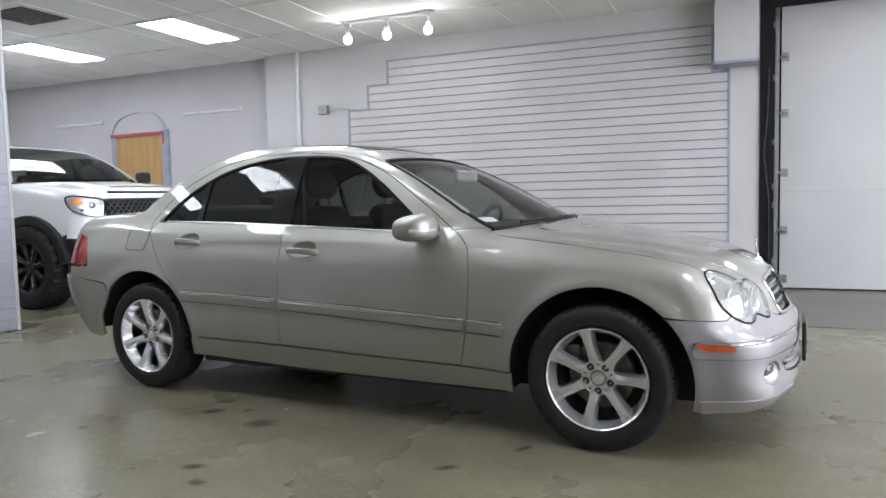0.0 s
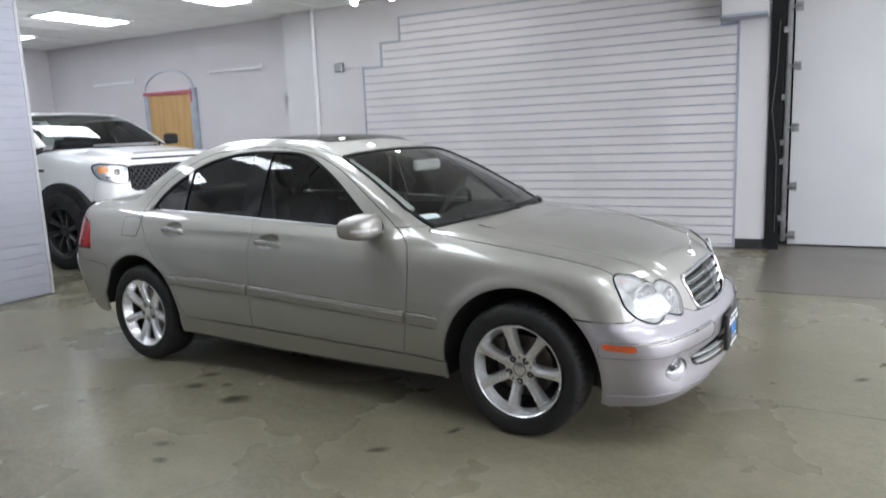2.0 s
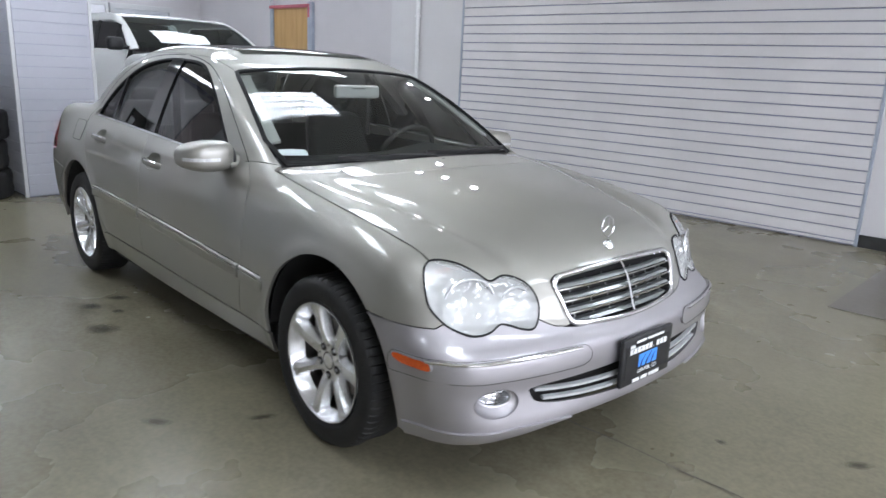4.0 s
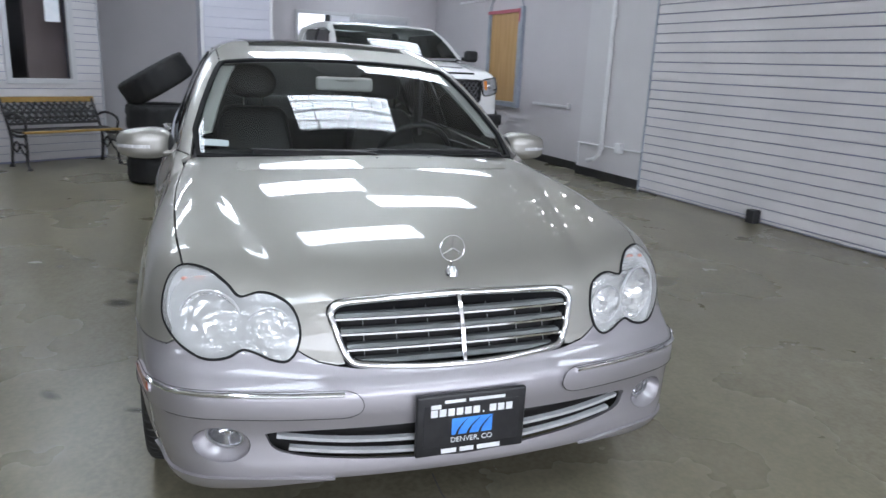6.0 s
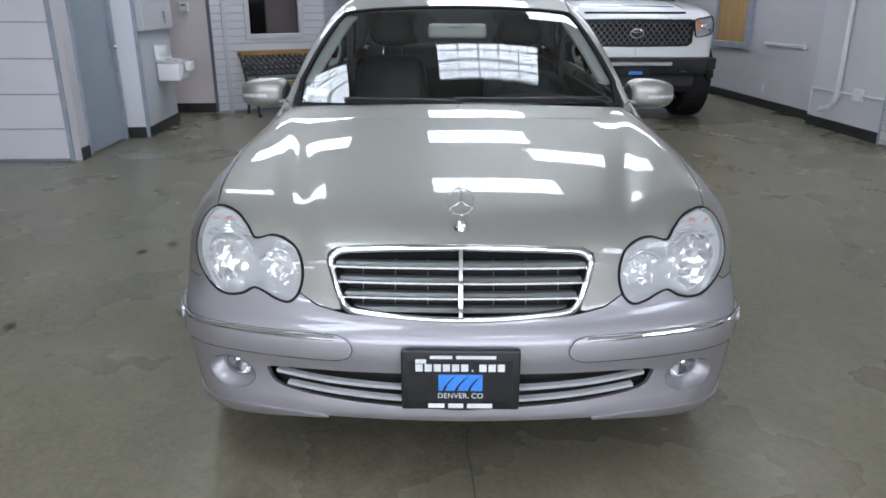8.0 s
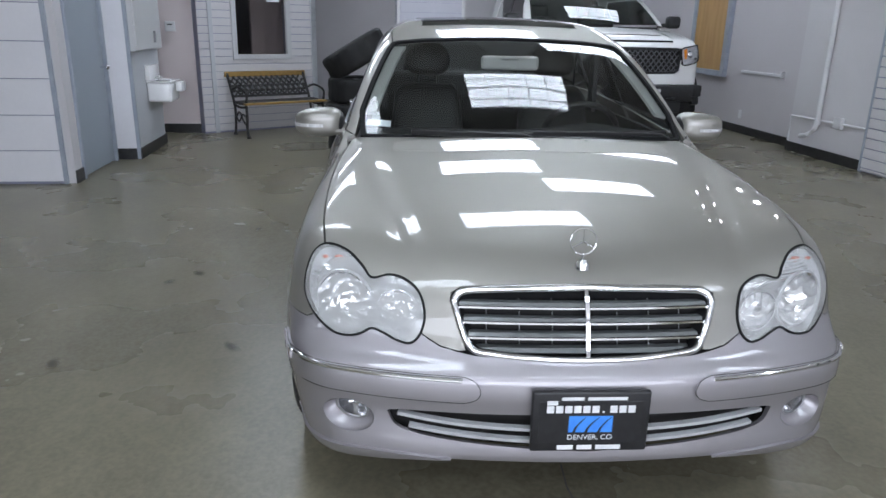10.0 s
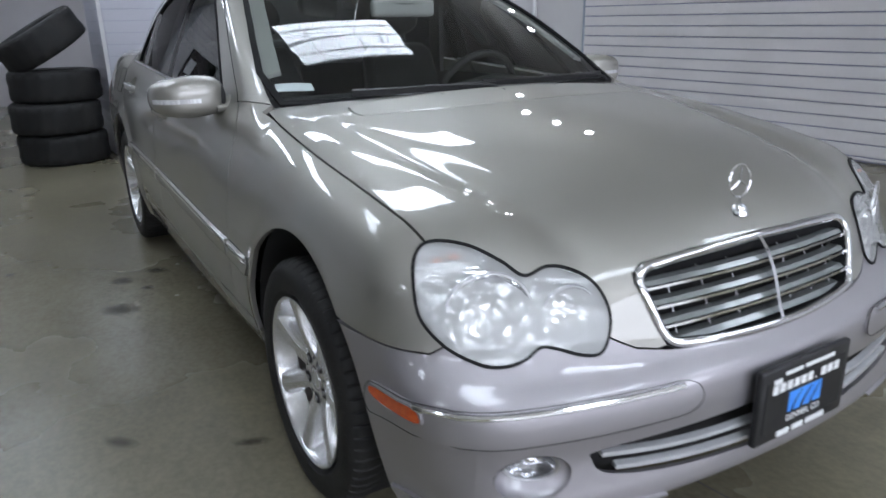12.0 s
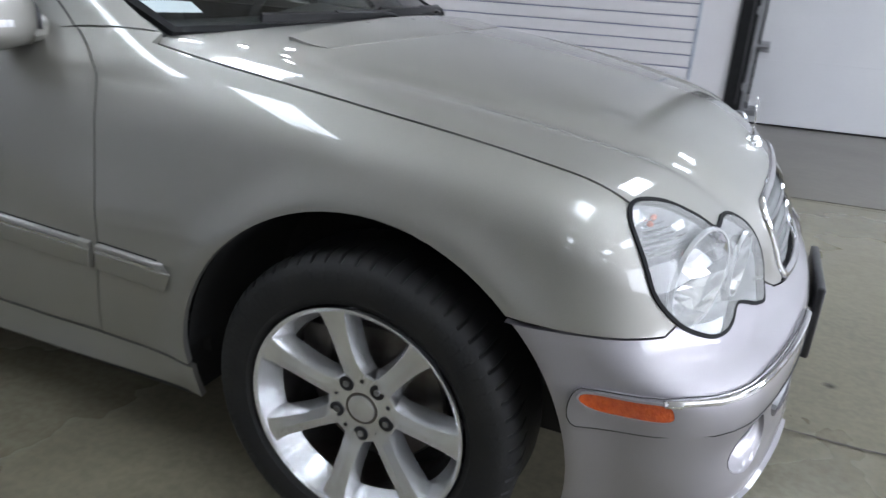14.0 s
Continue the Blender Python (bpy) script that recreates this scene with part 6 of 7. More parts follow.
# wheel housings, underside, bulkheads
for cx in (0, -2.715):
    for s in (1, -1):
        bm = bmesh.new()
        rows = [[bm.verts.new((cx + .40 * math.cos(a), s * y, .315 + .40 * math.sin(a))) for a in np.linspace(math.radians(4), math.radians(176), 30)] for y in (-.825, -.52)]
        for i in range(29):
            bm.faces.new((rows[0][i], rows[0][i + 1], rows[1][i + 1], rows[1][i]))
        bm.faces.new(rows[1])
        part("wheel_housing", bm, M["dark"], car, "black wheel housing liner", 60)
bm = boxes(((-3.32, -.56, .24), (-3.14, .56, .5)), ((-2.29, -.79, .20), (-.43, .79, .32)), ((.42, -.62, .24), (.58, .62, .30)), ((-3.14, -.50, .17), (.42, .50, .32)))
part("underbody", bm, M["dark"], car, "dark underbody", 0)
for lo, hi in (((-.42, -.76, .30), (-.40, .76, .80)), ((-2.31, -.70, .30), (-2.29, .70, .95)), ((.50, -.52, .30), (.52, .52, .62))):
    part("bulkhead", boxes((lo, hi)), M["dark"], car, smooth=0)

# outside mirrors
for s in (R, L):
    mr = thing("wing_mirror", None)
    mr.parent = car
    tagged(mr, "paint-coloured wing mirror with a clear indicator strip")
    bm = bmesh.new()
    bmesh.ops.create_uvsphere(bm, u_segments=36, v_segments=22, radius=1)
    for v in bm.verts:
        x, y, z = v.co
        k = (abs(x) ** 3.4 + abs(y) ** 3.4 + abs(z) ** 3.4) ** (-1 / 3.4)
        x, y, z = x * k, y * k, z * k
        v.co = Vector((.078 * x if x > 0 else .075 * x, .108 * y, (.064 - .010 * max(-y, 0)) * z + .004 * y))
        v.co.x -= .035 * max(-y, 0) ** 2
    for v in bm.verts:
        v.co = Vector((v.co.x - .825, (v.co.y - .872) * -s, v.co.z + .958))
    bmesh.ops.recalc_face_normals(bm, faces=bm.faces)
    part("mirror_housing", bm, M["paint"], mr, smooth=60)
    us = np.linspace(.25, -.96, 22)
    face = [(.078 * (1 - abs(u) ** 3.4) ** (1 / 3.4) - .035 * max(-u, 0) ** 2, u) for u in us]
    line = [(-.8245 + fx, (u * .108 - .872) * -s, .950) for fx, u in face]
    ups = [Vector((max(fx, .02) / .078, math.copysign(abs(u) ** 2.4, u) * -s * .8, 0)) for fx, u in face]
    part("indicator", sweep(bmesh.new(), line, [(-.0085, -.010), (.0085, -.010), (.0065, .0020), (-.0065, .0020)], ups), M["indicator"], mr, "clear indicator strip")
    part("mirror_gap", ball(bmesh.new(), (-.822, s * .772, .950), (.060, .018, .054), 24, 12), M["black"], mr, "black joint")
    part("mirror_glass", ball(bmesh.new(), (-.872, s * .875, .960), (.004, .095, .054), 28, 12), M["mirror"], mr, "mirror glass")
    arm = [(-.80, s * .735, .945), (-.79, s * .77, .925), (-.785, s * .80, .922)]
    part("mirror_arm", sweep(bmesh.new(), arm, ring_section(.030, 12, .6), Vector((0, 0, 1))), M["paint"], mr)

# washer jets, bonnet air slot, windscreen sticker
for y in (-.22, 0, .22):
    b0 = top_pts(lower, [(-.30 - .35 * y * y, y)])[0]
    part("washer_jet", ball(bmesh.new(), b0 + (-.02, 0, .0085), (.010, .010, .005), 12, 8), M["black"], car)
p = np.array(front_pts(cabin, [(-.655, .985), (-.60, .985), (-.548, .985), (-.545, 1.005), (-.60, 1.007), (-.648, 1.005)]))
bm = bmesh.new()
bm.faces.new([bm.verts.new(q - slope(cabin, q[None])[0] * .010) for q in p])
part("windscreen_sticker", bm, M["paper"], car, "small pale service sticker inside the glass", 0)

# cabin
cb_ = thing("cabin_interior", None)
cb_.parent = car
tagged(cb_, "black leather cabin with grey dashboard")
bm = bmesh.new()
rowsD = []
for y in np.linspace(-.68, .68, 25):
    k = 1 - .35 * (abs(y) / .68) ** 3
    hump = .035 * math.exp(-((y - .36) / .17) ** 2)
    rowsD.append([bm.verts.new(q) for q in ((-.52 - .2 * y * y, y, .905), (-.68 - .1 * y * y, y, .922 + hump * .3), (-.86, y, .93 + hump), (-.95, y, .905 + hump), (-.97, y, .86), (-.93, y, .70), (-.90, y, .45))])
for a, b in zip(rowsD, rowsD[1:]):
    for j in range(6):
        bm.faces.new((a[j], a[j + 1], b[j + 1], b[j]))
part("dashboard", bm, M["dash"], cb_, "grey-black dashboard", 60)
sw = [(-1.02 + .19 * .42 * math.sin(a), .36 + .185 * math.cos(a), .875 + .185 * .9 * math.sin(a)) for a in np.linspace(0, 2 * math.pi, 40, endpoint=False)]
bm = sweep(bmesh.new(), sw, ring_section(.015, 10), Vector((-.9, 0, .42)), True)
ball(bm, (-1.01, .36, .865), (.03, .07, .06), 20, 12)
box(bm, (-1.03, .19, .855), (-1.01, .53, .885), .008)
part("steering_wheel", bm, M["leather"], cb_, "black leather steering wheel")
for y in (-.36, .36):
    st = bmesh.new()
    box(st, (-1.62, y - .25, .40), (-1.10, y + .25, .58), .07, 4)
    part("seat_cushion", st, M["leather"], cb_, "black leather seat")
    st = bmesh.new()
    box(st, (-.07, -.235, -.32), (.07, .235, .245), .068, 5)
    for v in st.verts:
        t = (v.co.z + .32) / .565
        v.co.y *= 1 - .30 * max(t - .45, 0) ** 1.5 / .4
        v.co.x += .022 * max(abs(v.co.y) / .235 - .55, 0) / .45
    bmesh.ops.transform(st, matrix=Matrix.Translation((-1.68, y, .83)) @ Matrix.Rotation(radians(-18), 4, "Y"), verts=st.verts)
    part("seat_back", st, M["leather"], cb_, "black leather backrest")
    for d in (-.19, .19):
        line = [(-1.68 + .078 - .30 * (h - .83) - .008, y + d * (1 - .25 * max(h - .83, 0) / .2), h) for h in np.linspace(.62, 1.0, 8)]
        part("seat_seam", tube(bmesh.new(), line, .004, n=6), M["dash"], cb_, "raised seat seam")
    st = bmesh.new()
    bmesh.ops.create_uvsphere(st, u_segments=28, v_segments=18, radius=1)
    for v in st.verts:
        k = (abs(v.co.x) ** 2.6 + abs(v.co.y) ** 2.9 + abs(v.co.z) ** 2.6) ** (-1 / 2.7)
        q = v.co * k
        v.co = Vector((.050 * q.x, (.128 - .022 * max(q.z, 0)) * q.y, .094 * q.z))
    bmesh.ops.transform(st, matrix=Matrix.Translation((-1.752, y, 1.20)) @ Matrix.Rotation(radians(-14), 4, "Y"), verts=st.verts)
    part("headrest", st, M["leather"], cb_, "black leather headrest", 60)
    st = bmesh.new()
    for d in (-.05, .05):
        rod(st, (-1.752, y + d, 1.16), (-1.715, y + d, 1.02), .006, seg=8)
    part("headrest_post", st, M["chrome"], cb_)
st = bmesh.new()
box(st, (-2.55, -.62, .42), (-2.1, .62, .60), .06, 3)
part("rear_cushion", st, M["leather"], cb_, "black leather rear bench")
st = bmesh.new()
box(st, (-.07, -.62, -.27), (.07, .62, .27), .06, 3, Matrix.Rotation(radians(-22), 3, "Y"))
bmesh.ops.translate(st, verts=st.verts, vec=(-2.62, 0, .82))
part("rear_back", st, M["leather"], cb_, "black leather rear backrest")
for y in (-.38, .38):
    st = bmesh.new()
    box(st, (-2.80, y - .12, 1.04), (-2.70, y + .12, 1.15), .04, 3)
    part("rear_headrest", st, M["leather"], cb_)
part("parcel_shelf", boxes(((-3.2, -.60, 1.005), (-2.7, .60, 1.03))), M["dash"], cb_, smooth=0)
for s in (1, -1):
    edge = np.array(front_pts(cabin, screen_edge[1:]))
    n_ = slope(cabin, edge) * (1, s, 1)
    part("pillar_lining", sweep(bmesh.new(), [tuple(q) for q in edge * (1, s, 1) - n_ * .022], [(.002 if s > 0 else -.062, -.010), (.062 if s > 0 else -.002, -.010), (.062 if s > 0 else -.002, .002), (.002 if s > 0 else -.062, .002)], [Vector(q) for q in n_]), M["headliner"], cb_, "pale grey pillar lining")
part("carpet", boxes(((-2.6, -.70, .32), (-.45, .70, .34))), M["dash"], cb_, smooth=0)
for y in (-.725, .725):
    part("door_trim", boxes(((-2.55, y - .01, .34), (-.62, y + .01, .915))), M["leather"], cb_, smooth=0)
for y in (-.60, .60):
    part("pillar_lining", boxes(((-1.79, y - .012, .92), (-1.69, y + .012, 1.25))), M["dash"], cb_, smooth=0)
half = top_pts(cabin, [(-1.21, 0), (-1.22, -.3), (-1.26, -.50), (-1.6, -.53), (-2.0, -.52), (-2.4, -.48), (-2.46, 0)])
part("headlining", panel("headlining", cabin, half + mirrored(half[::-1])[1:-1], (0, 0, -1), M["headliner"], h=.05, off=-.03, depth=0), None, cb_, "pale grey headlining")
bm = bmesh.new()
box(bm, (-1.00, -.135, 1.188), (-.962, .135, 1.252), .018, 4)
rm = part("inside_mirror", bm, M["headliner"], cb_, "grey inside mirror")
part("mirror_face", boxes(((-1.003, -.112, 1.203), (-1.0005, .112, 1.253))), M["mirror"], rm, smooth=0)
bm = bmesh.new()
q = np.array(front_pts(cabin, [(-.165, 1.318), (.165, 1.318), (.14, 1.303), (.055, 1.252), (.035, 1.242), (-.035, 1.242), (-.055, 1.252), (-.14, 1.303)])) - np.array((.014, 0, .008))
bm.faces.new([bm.verts.new(v) for v in q])
part("mirror_mount", bm, M["black"], cb_, "black sensor mount at the top of the glass", 0)

# ---- white pickup behind the sedan: x forward from its front axle ----
truck_w = curve((-4.8, .95), (-1, .97), (0, .975), (.45, .955), (.75, .90), (.95, .8))
truck_hood = curve((1.0, 1.08), (.80, 1.185), (.6, 1.25), (.2, 1.315), (-.3, 1.365), (-.7, 1.375), (-4.7, 1.33))
truck_nose = curve((.45, .70), (.6, .78), (.75, .80), (.95, .795), (1.1, .78), (1.2, .74), (1.3, .66))


def truck_lower(p):
    x, y, z = p[..., 0], np.abs(p[..., 1]), p[..., 2]
    side = y - (truck_w(x) - .22 * np.clip(z - .95, 0, 1) ** 2 - .3 * np.clip(.75 - z, 0, 1) ** 2)
    top = z - (truck_hood(x) - .05 * y * y + .022 * step(.62, .50, y) * step(-.2, .2, x))
    nose = x - (truck_nose(z) - .10 * y * y - .12 * y ** 4)
    f = smax(smax(side, top, .12), nose, .10)
    return smax(f, -4.6 - x, .06)


truck_roof = curve((-.9, 1.755), (-1.2, 1.805), (-1.6, 1.832), (-2.2, 1.83), (-2.7, 1.80))
truck_glass = curve((1.3, -.13), (1.4, -.27), (1.5, -.43), (1.6, -.61), (1.7, -.82), (1.78, -1.03))


def truck_cab(p):
    x, y, z = p[..., 0], np.abs(p[..., 1]), p[..., 2]
    side = y - (.91 - .27 * (z - 1.36))
    top = z - (truck_roof(x) - .03 * y * y)
    screen = x - (truck_glass(z) - .22 * y * y)
    f = smax(smax(side, top, .10), screen, .06)
    return smax(f, -2.85 - x, .05)


def truck_all(p):
    return -smax(-truck_lower(p), -smax(truck_cab(p), 1.28 - p[..., 2], .01), .04)


pk = thing("pickup_truck", ROOM @ Matrix.Translation((-6.56, 2.46, 0)) @ Matrix.Scale(1.035, 4), "white pickup truck with black wheels, flares and grille", "truck")


def tpair(name, f, outline, d, material, label="", parent=None, **kw):
    for mi in (False, True):
        part(name, panel(name, f, outline, d, material, mirror=mi, **kw), None, parent or pk, label)


def tarch(cx, a0, a1, r=.50, n=20):
    return [(cx + r * math.cos(math.radians(a0 + (a1 - a0) * i / n)), .42 + r * math.sin(math.radians(a0 + (a1 - a0) * i / n))) for i in range(n + 1)]


T_LAMP = [(-.915, 1.165), (-.94, 1.10), (-.915, 1.01), (-.81, .965), (-.69, .955), (-.665, 1.02), (-.66, 1.125), (-.78, 1.15)]
lamp3 = front_pts(truck_lower, [tuple(q) for q in loop_through(T_LAMP, 3)])
seam = top_pts(truck_lower, [(.66, -.80), (.3, -.835), (-.1, -.85), (-.25, -.85)])
half = front_pts(truck_lower, [(0, 1.145), (-.62, 1.14), (-.67, 1.13), (-.685, 1.15), (-.80, 1.155)]) + list(seam) + top_pts(truck_lower, [(-.28, -.80), (-.18, -.5), (-.12, 0)])
part("bonnet", panel("bonnet", truck_lower, half + mirrored(half[::-1])[1:-1], (-.5, 0, -.85), M["truck"], h=.04), None, pk)
face = front_pts(truck_lower, [(0, .855), (-.60, .86), (-.645, .89), (-.665, 1.10), (-.675, 1.128), (-.69, 1.0), (-.80, .995), (-.90, 1.02), (-.925, 1.0)]) + side_pts(truck_lower, [(.52, .90), (.50, .74)]) + front_pts(truck_lower, [(-.90, .735), (-.6, .74), (0, .745)])
tpair("front_valance", truck_lower, face, (-.85, .5, 0), M["truck"], h=.04)
fen = list(seam) + side_pts(truck_lower, [(-.38, 1.315), (-.50, 1.25), (-.50, 1.1), (-.50, .50), (-.47, .48)] + tarch(0, 173, 40) + [(.50, .78), (.52, .90)]) + front_pts(truck_lower, [(-.925, 1.0), (-.93, 1.10), (-.905, 1.155), (-.80, 1.16)])
tpair("front_fender", truck_lower, fen, (-.3, 1, -.2), M["truck"], h=.04)
tpair("front_door", truck_all, side_pts(truck_all, [(-.51, 1.33), (-.51, .50), (-1.52, .50), (-1.52, 1.37), (-.53, 1.37)]), (0, 1, -.2), M["truck"], h=.05)
tpair("rear_door", truck_all, side_pts(truck_all, [(-1.53, 1.37), (-1.53, .50), (-2.45, .50), (-2.45, 1.37)]), (0, 1, -.2), M["truck"], h=.05)
tpair("bed_side", truck_lower, side_pts(truck_lower, [(-2.46, 1.33), (-2.46, .50), (-3.15, .50)] + tarch(-3.7, 172, 8) + [(-4.5, .6), (-4.5, 1.29)]), (0, 1, 0), M["truck"], h=.06)
wt = [(-.82, 1.40), (-.79, 1.52), (-.755, 1.64), (-.72, 1.748)]
wsc = front_pts(truck_cab, [(0, 1.385), (-.5, 1.39)] + wt + [(-.4, 1.782), (0, 1.790)])
tw = part("windscreen", panel("windscreen", truck_cab, wsc + mirrored(wsc[::-1])[1:-1], (-.7, 0, -.7), M["green_glass"], h=.06, off=-.006, depth=0), None, pk, "green-tinted windscreen")
tw.visible_shadow = False
winl = [(-.53, 1.385), (-.88, 1.66), (-1.15, 1.715), (-2.3, 1.715), (-2.42, 1.66), (-2.45, 1.385)]
frame3 = front_pts(truck_cab, [(-.83, 1.385)] + wt) + top_pts(truck_cab, [(-1.13, -.70), (-1.6, -.73), (-2.3, -.73), (-2.75, -.70)]) + side_pts(truck_cab, [(-2.80, 1.40), (-2.46, 1.375)] + winl[::-1] + [(-.45, 1.365)])
tpair("cab_frame", truck_all, frame3, (-.1, 1, -.4), M["truck"], h=.04)
rf = top_pts(truck_cab, [(-1.07, 0), (-1.08, -.4), (-1.12, -.695), (-1.6, -.73), (-2.3, -.73), (-2.76, -.70), (-2.78, 0)])
part("roof", panel("roof", truck_cab, rf + mirrored(rf[::-1])[1:-1], (0, 0, -1), M["truck"], h=.06), None, pk)
tpair("side_window", truck_cab, side_pts(truck_cab, [(-.55, 1.39), (-.89, 1.655), (-1.15, 1.705), (-1.49, 1.708), (-1.49, 1.39)]), (0, 1, -.3), M["tinted"], "dark side glass", h=.06, off=-.006, depth=0)
tpair("side_window", truck_cab, side_pts(truck_cab, [(-1.55, 1.39), (-1.55, 1.708), (-2.29, 1.708), (-2.40, 1.65), (-2.43, 1.39)]), (0, 1, -.3), M["tinted"], "dark side glass", h=.06, off=-.006, depth=0)
tpair("door_pillar", truck_cab, side_pts(truck_cab, [(-1.49, 1.39), (-1.49, 1.71), (-1.55, 1.71), (-1.55, 1.39)]), (0, 1, -.3), M["black"], "black door pillar", gap=0)
slot = np.array(front_pts(truck_lower, [(y, 1.205) for y in np.linspace(-.56, .56, 17)]))
part("bonnet_slot", tube(bmesh.new(), [tuple(q) for q in slot + slope(truck_lower, slot) * .004], .011, n=8), M["seal"], pk, "narrow black slot")
# headlamps
for mi in (False, True):
    hl = thing("headlamp", None)
    hl.parent = pk
    tagged(hl, "chrome and amber headlamp with clear lens")
    part("housing", panel("housing", truck_lower, lamp3, (-.85, .5, 0), M["lamp_white"], h=.03, off=.004, depth=0, mirror=mi), None, hl)
    part("lens", panel("lens", truck_lower, lamp3, (-.85, .5, 0), M["clear"], h=.03, off=.016, depth=0, mirror=mi), None, hl).visible_shadow = False
    am = front_pts(truck_lower, [(-.925, 1.10), (-.905, 1.145), (-.84, 1.14), (-.845, 1.08), (-.915, 1.07)] if not mi else [(-.70, 1.02), (-.69, 1.12), (-.735, 1.13), (-.735, 1.02)])
    part("amber_reflector", panel("amber_reflector", truck_lower, am, (-.85, .5, 0), M["amber_clear"], h=.03, off=.009, depth=.004, mirror=mi), None, hl, "amber reflector")
    sgn = 1 if mi else -1
    edge = np.array(lamp3) * (1, sgn * -1, 1)
    out = slope(truck_lower, np.array(lamp3)) * (1, sgn * -1, 1)
    part("lamp_edge", sweep(bmesh.new(), list(edge + out * .006), [(-.004, -.02), (.004, -.02), (.004, .012), (-.004, .012)], [Vector(k) for k in out], True), M["seal"], hl, "black lamp edge")
    part("lamp_trim", boxes(((.60, min(sgn * .72, sgn * .88), 1.015), (.66, max(sgn * .72, sgn * .88), 1.035)), bevel=.005), M["black"], hl, smooth=0)
    c = front_pts(truck_lower, [(-.77, 1.07)])[0] * np.array((1, 1 if not mi else -1, 1)) + np.array((-.012, 0, 0))
    part("projector", ball(bmesh.new(), c, (.03, .042, .042), 18, 12), M["chrome"], hl)
# grille
gr = thing("grille", None)
gr.parent = pk
tagged(gr, "black mesh grille with a plain chrome emblem")
gl_ = front_pts(truck_lower, [(0, .868), (-.58, .872), (-.63, .90), (-.65, 1.08), (-.645, 1.12), (-.6, 1.128), (0, 1.133)])
full = gl_ + mirrored(gl_[::-1])[1:-1]
part("backing", panel("backing", truck_lower, full, (-1, 0, 0), M["dark"], h=.06, off=-.03, depth=0), None, gr)
p = np.array(full)
part("surround", sweep(bmesh.new(), list(p), [(-.014, -.03), (.014, -.03), (.012, .006), (-.012, .006)], [Vector(k) for k in slope(truck_lower, p)], True), M["black"], gr)
bm = bmesh.new()
for k in range(-20, 21):
    for sl in (1, -1):
        y0 = k * .064
        pts = [(y0 + sl * (z - 1.0) * .85, z) for z in np.linspace(.875, 1.125, 9)]
        pts = [q for q in pts if abs(q[0]) < .63]
        if len(pts) > 2:
            ln = np.array(front_pts(truck_lower, pts)) + np.array((-.008, 0, 0))
            sweep(bm, list(ln), [(-.0055, -.006), (.0055, -.006), (.004, .005), (-.004, .005)], Vector((1, 0, 0)))
tagged(part("mesh", bm, mat("satin_grey_mesh", (.16, .16, .17), .3, .6, var=(.12, .12, .13), scale=20), gr, "grey crossing mesh bars"), kind="stuff")
c = front_pts(truck_lower, [(0, 1.0)])[0] + np.array((.008, 0, 0))
bm = bmesh.new()
for w_, h_ in ((.075, .05), (.055, .016)):
    ln = [c + np.array((0, w_ * math.cos(a), h_ * math.sin(a) + (.02 if h_ < .03 else 0))) for a in np.linspace(0, 2 * math.pi, 28, endpoint=False)]
    sweep(bm, ln, ring_section(.008, 6), Vector((1, 0, 0)), True)
part("emblem", bm, M["chrome"], gr, "plain chrome oval emblem")
sl_ = top_pts(truck_lower, [(.60, 0), (.585, -.45), (.565, -.45), (.58, 0)])
part("bonnet_slot", panel("bonnet_slot", truck_lower, sl_ + mirrored(sl_[::-1])[1:-1], (-.4, 0, -.9), M["black"], off=.004, h=.04, depth=.006, gap=0), None, pk, "black slot in the bonnet edge")
# steel bumper, light bar, plate
bm = bmesh.new()
box(bm, (.58, -.80, .56), (.84, .80, .735), .02)
box(bm, (.45, -.97, .60), (.70, -.72, .73), .02)
box(bm, (.45, .72, .60), (.70, .97, .73), .02)
fb = part("steel_bumper", bm, M["black"], pk, "black steel bumper")
bm = bmesh.new()
box(bm, (.30, -.70, .42), (.78, .70, .565), .03)
part("skid_plate", bm, M["dash"], pk, "dark grey skid plate")
lb = part("light_bar", boxes(((.842, -.40, .655), (.885, .40, .705)), bevel=.006), M["black"], fb, "light bar")
part("light_bar_lens", boxes(((.886, -.39, .662), (.889, .39, .698))), M["bowl"], fb, "bright light bar lens", 0)
part("plate_holder", boxes(((.842, -.155, .56), (.862, .155, .64)), bevel=.004), M["black"], fb, smooth=0)
part("plate_print", boxes(((.8625, -.075, .565), (.865, .075, .60))), M["blue"], fb, "blue printed bar", 0)
for y in (-.52, .52):
    part("tow_shackle", tube(bmesh.new(), [(.84, y - .03, .60), (.90, y - .03, .60), (.92, y, .60), (.90, y + .03, .60), (.84, y + .03, .60)], .013), M["black"], fb)
